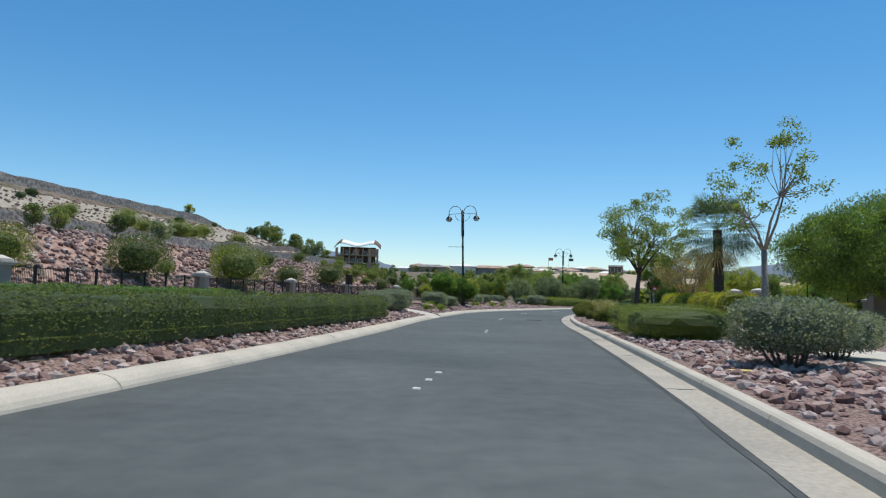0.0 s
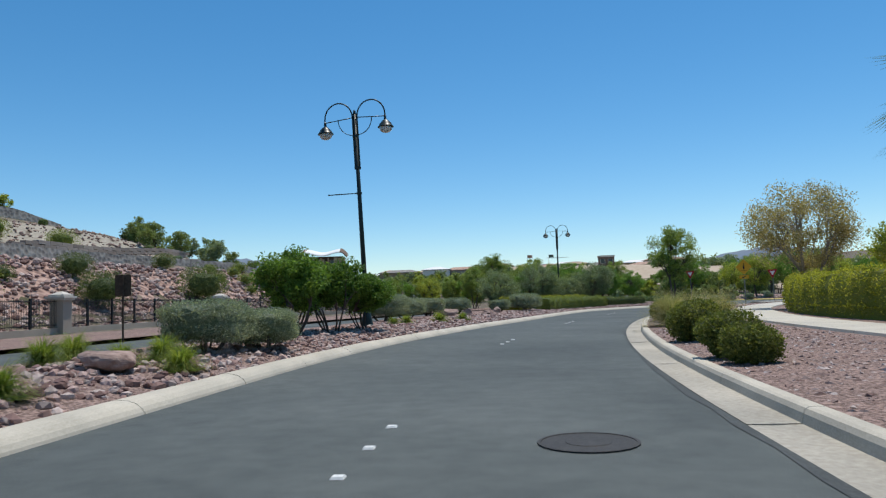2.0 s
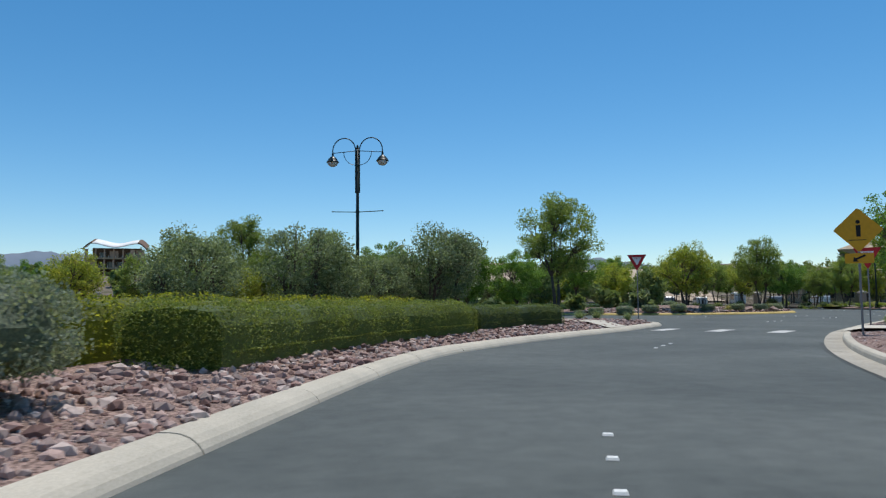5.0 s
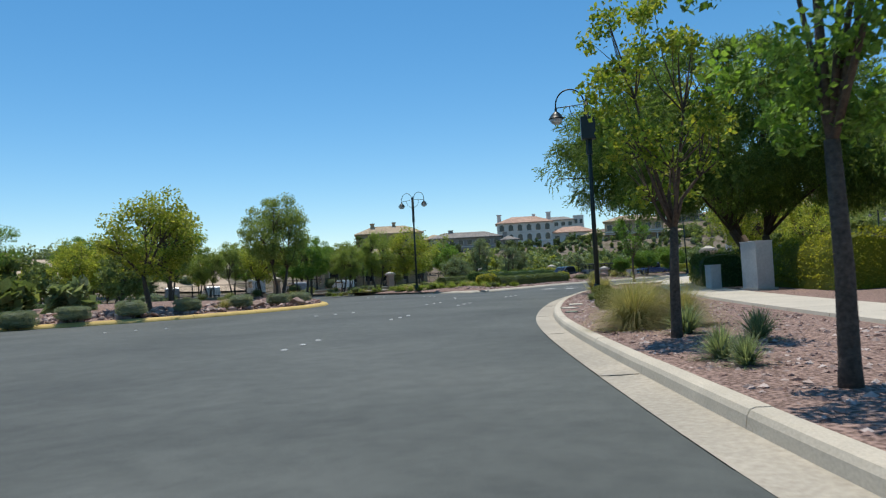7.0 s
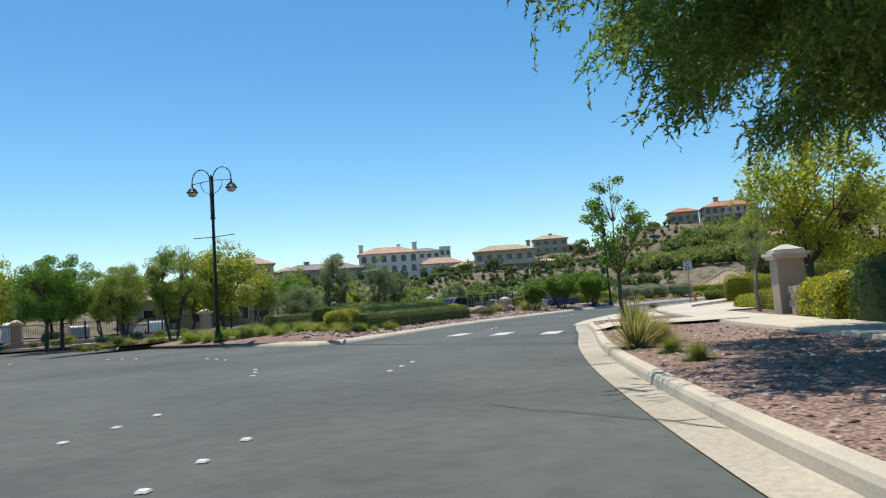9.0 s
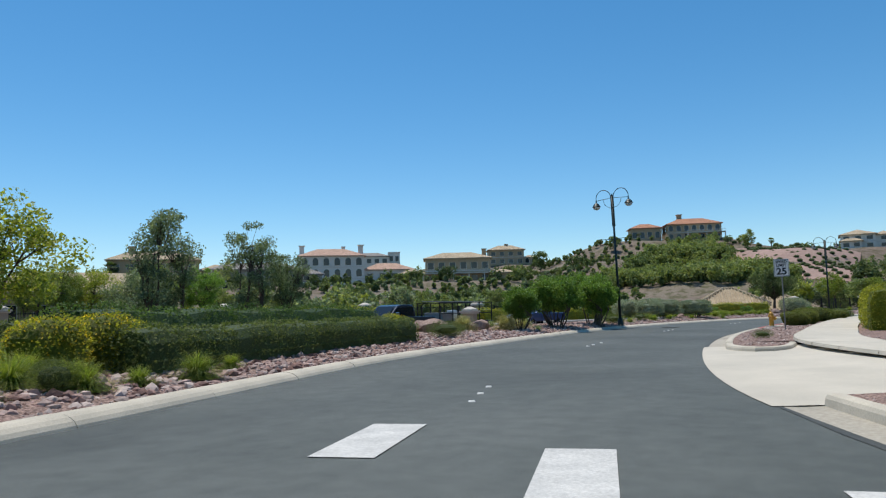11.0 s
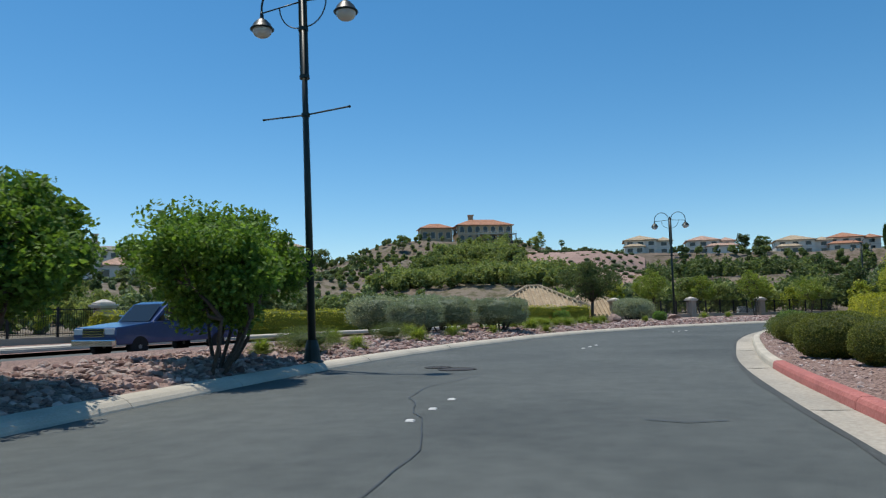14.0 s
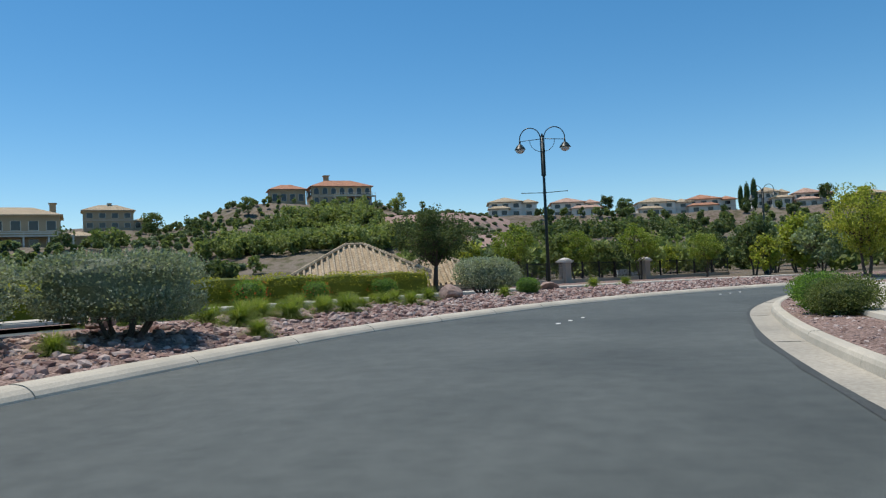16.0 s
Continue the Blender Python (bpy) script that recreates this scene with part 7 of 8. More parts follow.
# ---------------------------------------------------------------- pillars, fences, walls
def pillar(x, y, turn, h=1.75, w=0.75, label="tan stucco fence pillar with a pale stepped cap"):
    ob = base("fence_pillar", pose(x, y, spot(x, y), 0, 0, turn), label, "pillar", "fence pillars")
    part("shaft", box(bmesh.new(), -w / 2, -w / 2, -0.3, w / 2, w / 2, h, 0.02), M_STUCCO, ob)
    bm = bmesh.new()
    for a, z0, z1 in ((0.10, h, h + 0.09), (0.17, h + 0.09, h + 0.2), (0.05, h + 0.2, h + 0.3)):
        box(bm, -w / 2 - a, -w / 2 - a, z0, w / 2 + a, w / 2 + a, z1, 0.015)
    top = bmesh.ops.create_cone(bm, cap_ends=True, segments=4, radius1=w * 0.72, radius2=0.12, depth=0.16, matrix=Matrix.Translation((0, 0, h + 0.38)) @ Matrix.Rotation(math.pi / 4, 4, "Z"))
    part("cap", bm, M_CAP, ob)
    return ob


PANELS = {}


def fence_panel(a, b, h=1.5, wall=0.0):
    a, b = Vector(a), Vector(b)
    ln = (b - a).length
    za, zb = spot(a.x, a.y), spot(b.x, b.y)
    key = (round(ln, 1), h)
    if key not in PANELS:
        made = []
        L = key[0]
        for x in (0.03, L - 0.03):
            bm = box(bmesh.new(), x - 0.03, -0.03, -0.35, x + 0.03, 0.03, h + 0.04)
            made.append(("post", bm))
        for z in (0.18, h - 0.12):
            made.append(("rail", box(bmesh.new(), 0.06, -0.018, z, L - 0.06, 0.018, z + 0.04)))
        vs, fs = [], []
        for k in range(1, int(L / 0.12)):
            x = k * 0.12
            i = len(vs)
            vs += [(x - 0.011, 0, 0.08), (x + 0.011, 0, 0.08), (x, 0.02, 0.08), (x - 0.011, 0, h), (x + 0.011, 0, h), (x, 0.02, h)]
            fs += [(i, i + 1, i + 4, i + 3), (i + 1, i + 2, i + 5, i + 4), (i + 2, i, i + 3, i + 5), (i + 3, i + 4, i + 5)]
        meshes = []
        for name, bm in made:
            me = bpy.data.meshes.new(name)
            bm.to_mesh(me), bm.free()
            me.materials.append(M_FENCE)
            meshes.append((name, me))
        meshes.append(("picket_infill", mesh_of("picket_infill", vs, fs, M_FENCE)))
        PANELS[key] = meshes
    ob = base("fence_panel", pose(a.x, a.y, (za + zb) / 2 + wall, 0, 0, math.degrees(math.atan2(b.y - a.y, b.x - a.x))), "black iron picket fence panel", "fence", "fence panels")
    for name, me in PANELS[key]:
        made = put(name, me, ob)
        if name == "picket_infill":
            tagged(made, kind="stuff")


def fence(points, step=2.4, pillar_every=7, h=1.5, low_wall=True):
    line = curve_through(points, step)
    for i in range(len(line) - 1):
        if i % pillar_every == 0:
            pillar(line[i][0], line[i][1], math.degrees(math.atan2(*(line[i + 1] - line[i])[::-1])))
        fence_panel(line[i], line[i + 1], h, 0.3 if low_wall else 0.0)
    if low_wall:
        zs = np.array([spot(x, y) for x, y in line])
        v, f = strip(line, [(0.12, zs - 0.3), (0.12, zs + 0.34), (-0.12, zs + 0.34), (-0.12, zs - 0.3)])
        tagged(put("low_wall", mesh_of("low_wall", v, f, M_STUCCO)), "low tan stucco wall under the iron fence", "wall", kind="structure")


fence([(-11.6, -44), (-12.4, -20), (-12.9, 0), (-13.2, 20), (-14.2, 40), (-14.0, 60), (-11, 78), (-4, 92)], 2.4, 8)
fence([(56, 153), (70, 146), (86, 141.5), (100, 140.5), (116, 139.5), (130, 136)], 2.4, 6)
fence([(169.5, 114.8), (174, 111.6), (182, 105), (190, 98), (196, 90)], 2.4, 5)
pillar(70.4, 91.6, 30, 1.75, 0.8)
pillar(54.2, 76.6 - 1.2, 50, 2.0, 0.85)
for x, y in ((29.5, 8.0), (28.5, 29.0), (27.5, 33.0), (31.5, -2.0)):
    pillar(x, y, 0, 1.9, 0.9)
for x, y in ((84.0, 122.4), (102.0, 123.4)):
    pillar(x, y, 10, 0.9, 0.7)


def block_wall(points, courses, height_of, label, block=(0.8, 0.3, 0.28)):
    """A wall of laid blocks, each a piece of its own."""
    line = curve_through(points, block[0])
    ob = base("block_wall", pose(0, 0, 0), label, "wall", kind="structure")
    bm = box(bmesh.new(), -block[0] / 2 + 0.006, -block[1] / 2, 0.004, block[0] / 2 - 0.006, block[1] / 2, block[2] - 0.004, 0.015)
    me = bpy.data.meshes.new("block")
    bm.to_mesh(me), bm.free()
    me.materials.append(M_BLOCK)
    for c in range(courses):
        for i in range(len(line) - 1):
            p, q = line[i], line[i + 1]
            m = (p + q) / 2 + (q - p) * (0.5 if c % 2 else 0)
            put("block", me, ob, pose(m[0], m[1], height_of(m[0], m[1]) + c * block[2], 0, 0, math.degrees(math.atan2(*(q - p)[::-1]))))


block_wall([(-28.1, -30), (-28.0, 0), (-28.1, 20), (-28.6, 40), (-30.0, 60), (-31.5, 80)], 4, lambda x, y: land(x + 1.2, y) - 0.2, "tan retaining wall of split blocks on the slope", (1.6, 0.5, 0.32))
block_wall([(57.0, 79.2), (60, 77.6), (64, 76)], 5, lambda x, y: spot(x, y), "low tan block wall behind a hedge", (0.6, 0.3, 0.25))
block_wall([(67.6, 90.2), (69.6, 91.2)], 4, lambda x, y: spot(x, y) , "short stepped stone wall beside a pillar", (0.45, 0.4, 0.22))

# far walkway beyond the east carriageway
v, f = strip(OPPOSITE_B[4:], [(4.0, 0.16), (4.02, 0.27), (4.3, 0.27), (4.32, 0.2)])
tagged(put("far_kerb", mesh_of("far_kerb", v, f, M_KERB)), "pale concrete kerb of the far carriageway", "kerb", kind="structure")
v, f = strip(OPPOSITE_B[4:], [(5.6, 0.2), (5.62, 0.262), (7.4, 0.27), (7.42, 0.2)])
tagged(put("far_walkway", mesh_of("far_walkway", v, f, M_CONCRETE)), "pale concrete walkway beyond the far carriageway", "pavement", kind="structure")

# ---------------------------------------------------------------- houses on the hills
M_WHITEWALL = surface("white_stucco", (0.66, 0.63, 0.57), (0.80, 0.77, 0.71), 6.0, 0.15, 0.95, 0.2, 0.01, 0.3)
M_TANWALL = surface("ochre_stucco", (0.38, 0.28, 0.18), (0.50, 0.39, 0.26), 6.0, 0.15, 0.95, 0.2, 0.01, 0.3)
M_GREYWALL = surface("grey_stucco", (0.26, 0.25, 0.23), (0.36, 0.34, 0.31), 6.0, 0.15, 0.95, 0.2, 0.01, 0.3)
M_BROWNWALL = surface("brown_wall", (0.13, 0.085, 0.06), (0.22, 0.15, 0.11), 6.0, 0.2, 0.95, 0.2, 0.01, 0.3)
M_ROOFWHITE = surface("white_roof_membrane", (0.74, 0.74, 0.72), (0.84, 0.84, 0.82), 3.0, 0.2, 0.7, 0.05, 0.005, 0.3)
M_REDBROWN = surface("red_brown_wall", (0.44, 0.30, 0.21), (0.58, 0.42, 0.31), 6.0, 0.2, 0.95, 0.2, 0.01, 0.3)
M_TRIM = surface("pale_trim", (0.60, 0.57, 0.50), (0.74, 0.71, 0.64), 8.0, 0.5, 0.9, 0.1, 0.005, 0.3)


def tile_material(name, dark, light):
    m, nt, b = nodes_of(name, 0.9)
    tc = nt.nodes.new("ShaderNodeTexCoord")
    br = nt.nodes.new("ShaderNodeTexBrick")
    br.inputs["Scale"].default_value = 1.6
    br.inputs["Color1"].default_value, br.inputs["Color2"].default_value, br.inputs["Mortar"].default_value = (*dark, 1), (*light, 1), (*(c * 0.45 for c in dark), 1)
    nt.links.new(tc.outputs["Object"], br.inputs["Vector"])
    n = noise_node(nt, 0.5)
    grey = ramp_node(nt, n.outputs[0], [(0.3, (0.75, 0.75, 0.75)), (0.7, (1.1, 1.1, 1.1))])
    nt.links.new(mixed(nt, br.outputs["Color"], grey, 0.7), b.inputs["Base Color"])
    bump(nt, b, br.outputs["Fac"], 0.4, 0.05)
    return m


M_REDTILE = tile_material("red_clay_tile", (0.42, 0.19, 0.11), (0.56, 0.30, 0.19))
M_PINKTILE = tile_material("pink_clay_tile", (0.48, 0.30, 0.22), (0.62, 0.43, 0.33))
M_TANTILE = tile_material("tan_clay_tile", (0.43, 0.33, 0.215), (0.58, 0.47, 0.33))
M_GREYTILE = tile_material("grey_roof_tile", (0.24, 0.22, 0.20), (0.36, 0.33, 0.30))


def hip_roof(bm, x0, y0, x1, y1, z, rise, over=0.7):
    x0, y0, x1, y1 = x0 - over, y0 - over, x1 + over, y1 + over
    half = min(x1 - x0, y1 - y0) / 2
    if x1 - x0 >= y1 - y0:
        ridge = [((x0 + half), (y0 + y1) / 2), ((x1 - half), (y0 + y1) / 2)]
    else:
        ridge = [((x0 + x1) / 2, y0 + half), ((x0 + x1) / 2, y1 - half)]
    e = [bm.verts.new((px, py, z)) for px, py in ((x0, y0), (x1, y0), (x1, y1), (x0, y1))]
    lo = [bm.verts.new((px, py, z - 0.28)) for px, py in ((x0, y0), (x1, y0), (x1, y1), (x0, y1))]
    r = [bm.verts.new((px, py, z + rise)) for px, py in ridge]
    if x1 - x0 >= y1 - y0:
        fs = [(e[0], e[1], r[1], r[0]), (e[1], e[2], r[1]), (e[2], e[3], r[0], r[1]), (e[3], e[0], r[0])]
    else:
        fs = [(e[0], e[1], r[0]), (e[1], e[2], r[1], r[0]), (e[2], e[3], r[1]), (e[3], e[0], r[0], r[1])]
    for q in fs:
        bm.faces.new(q)
    for k in range(4):
        bm.faces.new((e[k], lo[k], lo[(k + 1) % 4], e[(k + 1) % 4]))
    bm.faces.new(lo)
    return bm


def window(ob, x, y, z, w, h, arch=False, side=0):
    """A framed window on the front (side 0) or on the left end (side 1)."""
    turn = pose(x, y, z) @ (pose(0, 0, 0, 0, 0, -90) if side else Matrix())
    out = [(-w / 2, 0), (w / 2, 0), (w / 2, h)] + ([(w / 2 * math.cos(a), h + w / 2 * math.sin(a)) for a in np.linspace(0.3, math.pi - 0.3, 6)] if arch else []) + [(-w / 2, h)]
    big = [(px * 1.14, -0.1 + pz * 1.06) for px, pz in out]
    bm = plate(bmesh.new(), big, 0.12, -0.06)
    bm.transform(turn)
    fr = part("window", bm, M_TRIM, ob)
    bm = plate(bmesh.new(), out, 0.03, -0.085)
    bm.transform(turn)
    part("pane", bm, M_DARKGLASS, fr)


def house(x, y, turn, blocks, wall, roof, label, chimneys=(), sink=1.2, deck=None, z=None):
    """blocks: x0, y0, x1, y1, floor, eaves, roof rise, windows per storey, storeys, arched. The front faces -y."""
    ob = base("house", pose(x, y, land(x, y) if z is None else z, 0, 0, turn), label, "house", "houses on the hills")
    for x0, y0, x1, y1, f0, eave, rise, nw, st, arch in blocks:
        part("wall", box(bmesh.new(), x0, y0, f0 - sink - 6, x1, y1, eave), wall, ob)
        if rise:
            part("roof", hip_roof(bmesh.new(), x0, y0, x1, y1, eave + 0.1, rise), roof, ob)
        else:
            part("parapet", box(bmesh.new(), x0 - 0.15, y0 - 0.15, eave, x1 + 0.15, y1 + 0.15, eave + 0.5), M_TRIM, ob)
        sh = (eave - f0) / st
        for s in range(st):
            for k in range(nw):
                wx = x0 + (x1 - x0) * (k + 0.5) / nw
                ww = min(1.9, (x1 - x0) / nw * 0.55)
                window(ob, wx, y0, f0 + s * sh + 0.7, ww, sh * (0.42 if arch else 0.5), arch)
            for k in range(max(1, int((y1 - y0) / 5))):
                window(ob, x0, y0 + (y1 - y0) * (k + 0.5) / max(1, int((y1 - y0) / 5)), f0 + s * sh + 0.8, 1.4, sh * 0.45, False, 1)
            if s:
                part("string_course", box(bmesh.new(), x0 - 0.1, y0 - 0.14, f0 + s * sh - 0.12, x1 + 0.1, y0 + 0.02, f0 + s * sh + 0.12), M_TRIM, ob)
    for cx, cy, ct, w in chimneys:
        bm = box(bmesh.new(), cx - w / 2, cy - w / 2, ct - 4, cx + w / 2, cy + w / 2, ct - 0.3)
        box(bm, cx - w * 0.65, cy - w * 0.65, ct - 0.3, cx + w * 0.65, cy + w * 0.65, ct)
        part("chimney", bm, wall, ob)
    if deck:
        x0, x1, y0, zz, n = deck
        d = part("balcony", box(bmesh.new(), x0, y0 - 3.0, zz - 0.3, x1, y0, zz), M_TRIM, ob)
        for k in range(n + 1):
            px = x0 + 0.2 + (x1 - x0 - 0.4) * k / n
            part("column", box(bmesh.new(), px - 0.2, y0 - 2.9, zz - 7, px + 0.2, y0 - 2.5, zz + 0.0), M_TRIM, d)
        part("railing", box(bmesh.new(), x0, y0 - 3.0, zz + 0.85, x1, y0 - 2.9, zz + 0.95), M_TRIM, d)
        for k in range(n * 3 + 1):
            px = x0 + 0.05 + (x1 - x0 - 0.1) * k / (n * 3)
            part("baluster", box(bmesh.new(), px - 0.04, y0 - 3.0, zz, px + 0.04, y0 - 2.9, zz + 0.88), M_TRIM, d)
    return ob


house(258, 280, -45, [(-12, -6, 11, 7, 0, 12.2, 2.9, 6, 3, True), (11, -3, 29, 8, -1, 7.2, 2.6, 4, 2, False)], M_WHITEWALL, M_PINKTILE, "white three-storey stucco mansion with arcades and pink tile roofs", ((-11, 0, 16.4, 1.7), (10.2, 0, 16.6, 1.7), (4, 2, 16.2, 1.2)), z=10.8)
house(272, 235, -55, [(-11, -5, 11, 7, 0, 8.6, 2.3, 6, 2, False), (-20, -2, -11, 6, -2, 3.8, 1.8, 3, 1, False), (11, -6, 19, 3, -3, 3.4, 1.4, 2, 1, True)], M_TANWALL, M_TANTILE, "ochre two-storey house with columned terrace and tan tile roof", ((9.4, 2, 12.2, 1.4),), deck=(-12, 14, -5, 3.6, 5), z=11.4)
house(354, 262, -55, [(-8, -5, 8, 5, 0, 6.8, 2.3, 4, 2, False), (8, -4, 14, 4, 0, 3.2, 1.2, 2, 1, True)], M_TANWALL, M_TANTILE, "tan two-storey hillside house with tile roof", ((0.5, 0, 9.8, 1.3),), z=22.8)
house(209, 264, -40, [(-14, -4, 12, 7, 0, 6.6, 2.2, 8, 2, False), (12, -5, 18, 5, 0, 5.0, 1.6, 2, 2, False)], M_GREYWALL, M_GREYTILE, "long grey two-storey house with dark glazing and low roof", ((-6, 2, 9.8, 1.6), (14, 1, 8.2, 1.4)), z=9.0)
house(188, 284, -35, [(-12, -5, 12, 7, 0, 8.0, 3.0, 6, 2, False), (12, -3, 22, 6, 0, 5.0, 2.0, 3, 1, False)], M_TANWALL, M_TANTILE, "tan two-storey house with broad tile roof", ((-6, 0, 12.2, 1.4), (2, 1, 12.4, 1.2)), z=10.6)
house(309, 305, -50, [(-9, -4, 8, 5, 0, 7.2, 1.8, 5, 2, False), (8, -3, 13, 4, 0, 8.6, 0, 2, 2, False)], M_WHITEWALL, M_GREYTILE, "pale flat-topped hillside house", z=20.0)
house(386, 194, -62, [(-4, -6, 19, 7, 0, 7.4, 3.0, 7, 2, True), (-19, -3, -6, 6, 1.5, 6.6, 2.2, 4, 1, False)], M_TANWALL, M_REDTILE, "large hilltop villa with red tile roofs and arched porch", ((3, 2, 12.6, 1.9),), deck=(4, 20, -6, 3.6, 4), z=30.2)
TRACT = [
    (380, 120, -84, 17, M_WHITEWALL, M_TANTILE, "pale two-storey tract house with low tile roof", 21.4),
    (390, 97.5, -86, 17, M_WHITEWALL, M_PINKTILE, "pale two-storey tract house with pinkish tile roof", 21.0),
    (402, 63.5, -89, 20, M_WHITEWALL, M_TANTILE, "white two-storey tract house with a porch", 20.4),
    (405, 46, -91, 18, M_WHITEWALL, M_REDTILE, "white two-storey tract house with an orange-red tile roof", 20.8),
    (404, 24, -94, 11, M_WHITEWALL, M_TANTILE, "narrow pale two-storey tract house behind cypresses", 22.0),
    (400, 11, -96, 13, M_WHITEWALL, M_PINKTILE, "pale two-storey tract house between trees", 20.6),
    (393, -8, -100, 16, M_TANWALL, M_TANTILE, "tan two-storey tract house with low tile roof", 18.6),
    (394, -25, -102, 13, M_WHITEWALL, M_TANTILE, "pale two-storey tract house at the end of a row", 18.6),
]
for k, (x, y, turn, wide, wall_m, roof_m, label, zz) in enumerate(TRACT):
    h = wide / 2
    low = [(-h, -9.5, h * (0.15 if k % 2 else -0.2), -6, 0, 2.9, 1.0, 2, 1, False)] if k % 3 != 1 else [(-h * 0.2, -9.5, h, -6, 0, 2.9, 1.0, 2, 1, False)]
    house(x, y, turn, [(-h, -6, h * 0.35, 6, 0, 5.5, 2.2, 3, 2, False), (h * 0.35, -4, h, 6, 0, 5.1, 1.5, 1, 2, False)] + low, wall_m, roof_m, label, z=zz)
house(30, 232, 0, [(-2.4, -2, 2.4, 2, 0, 2.6, 0, 2, 1, False)], M_BROWNWALL, M_GREYTILE, "small dark flat-roofed building on a dirt ridge", z=10.7)
for x, y, n in ((118, 198, 0),):
    house(x, y, -10 - n * 8, [(-12, -5, 12, 5, 0, 4.6, 3.0, 6, 1, False)], M_TANWALL, M_TANTILE, "low tan clubhouse with a broad tile roof")


def wave_house(x, y, z, turn):
    """A house under construction: open floors on columns below an upswept white roof."""
    ob = base("modern_house", pose(x, y, z, 0, 0, turn), "unfinished brown hillside house with open floors and upswept white roof", "house", "houses on the hills")
    part("core", box(bmesh.new(), -12, 1.5, -6, 12, 8, 16.4), M_BROWNWALL, ob, "dark brown inner walls")
    for n, (fz, x0, x1) in enumerate(((0.0, -15, 15), (5.4, -15, 15), (10.6, -14, 14))):
        slab = part("floor_slab", box(bmesh.new(), x0, -7.4, fz - 0.45, x1, 8, fz + 0.25), M_TANWALL, ob)
        if n:
            for k in range(9):
                px = x0 + 0.4 + (x1 - x0 - 0.8) * k / 8
                part("parapet_post", box(bmesh.new(), px - 0.12, -7.4, fz + 0.25, px + 0.12, -7.2, fz + 1.3), M_TRIM, slab)
    for px, pw in ((-14.0, 1.6), (-9.6, 0.7), (-5.4, 0.7), (-1.0, 0.8), (3.6, 0.7), (8.2, 2.2), (13.4, 1.3)):
        part("column", box(bmesh.new(), px - pw / 2, -6.8, -6, px + pw / 2, -5.9, 15.2), M_REDBROWN, ob)
    for x0, x1, z0, z1 in ((6.4, 12.6, 0.3, 4.8), (-13.4, -10.4, 5.7, 10.0), (9.6, 13.0, 10.9, 15.0), (-3.0, 1.2, 10.9, 14.4)):
        part("wall", box(bmesh.new(), x0, -5.6, z0, x1, -5.2, z1), M_REDBROWN, ob)
    for px, pz in ((-7.5, 5.9), (-3.2, 5.9), (1.4, 5.9), (-7.0, 11.0), (5.8, 11.0), (-12.0, 0.5)):
        window(ob, px, 1.5, pz, 2.8, 3.0)
    pts = [(px, 17.4 + 1.0 * math.cos((abs(px) - 11.0) / 11.0 * math.pi) - 0.5 * max(abs(px) - 11.8, 0) ** 1.25) for px in np.linspace(-15.5, 15.5, 41)]
    bm = bmesh.new()
    rows = [[bm.verts.new((px, py, pz + dz)) for px, pz in pts] for py, dz in ((-9.5, 0.0), (9.5, 3.4), (9.5, 2.6), (-9.5, -0.5))]
    for a, b in ((0, 1), (1, 2), (2, 3), (3, 0)):
        for k in range(len(pts) - 1):
            bm.faces.new((rows[a][k], rows[a][k + 1], rows[b][k + 1], rows[b][k]))
    part("roof", bm, M_ROOFWHITE, ob, "white curved roof", True)
    for s in (-1, 1):
        bm = bmesh.new()
        tip = [(s * px, pz + 0.25) for px, pz in pts if px > 10.5]
        rows = [[bm.verts.new((px, py, pz + dz)) for px, pz in tip] for py, dz in ((-9.8, 0.0), (9.8, 3.4), (9.8, 2.9), (-9.8, -0.7))]
        for a, b in ((0, 1), (1, 2), (2, 3), (3, 0)):
            for k in range(len(tip) - 1):
                bm.faces.new((rows[a][k], rows[a][k + 1], rows[b][k + 1], rows[b][k]))
        part("roof_tip", bm, M_BROWNWALL, ob, "bare brown end of the roof")
    wing = part("wing", box(bmesh.new(), -26, -3, -6, -15.4, 7, 8.6), M_REDBROWN, ob)
    part("wing_roof", box(bmesh.new(), -27, -5, 8.6, -15.2, 8, 9.2), M_TANWALL, wing)
    for k in range(3):
        window(ob, -24 + k * 3.2, -3, 1.0, 2.2, 2.8)
        window(ob, -24 + k * 3.2, -3, 5.4, 2.2, 2.4)


wave_house(-128, 442, 15.4, 14)


def far_house(x, y, turn, wide, deep, tall, wall_m, roof_m):
    """A low house of the town on the far slope."""
    ob = base("house", pose(x, y, land(x, y), 0, 0, turn), "distant low pale house on the far slope", "house", "far town houses")
    part("wall", box(bmesh.new(), -wide / 2, -deep / 2, -2.5, wide / 2, deep / 2, tall), wall_m, ob)
    part("roof", hip_roof(bmesh.new(), -wide / 2, -deep / 2, wide / 2, deep / 2, tall + 0.1, 1.6, 0.8), roof_m, ob)


town = rng(91)
for row, (y0, n) in enumerate(((395, 9), (450, 11), (505, 13), (548, 15))):
    for k in range(n):
        x = -112 + 205 * (k + town.uniform(0.1, 0.9)) / n
        if x < -84 and y0 < 500:
            continue
        far_house(x, y0 + town.uniform(-14, 14), town.uniform(-12, 12), town.uniform(12, 24), town.uniform(8, 11), town.uniform(3.0, 4.6), (M_WHITEWALL, M_TANWALL, M_WHITEWALL, M_GREYWALL)[k % 4], (M_TANTILE, M_GREYTILE, M_ROOFWHITE, M_PINKTILE)[(k + row) % 4])


def tube_bm(points, radius, sides):
    bm = bmesh.new()
    tube(bm, points, radius, sides)
    return bm


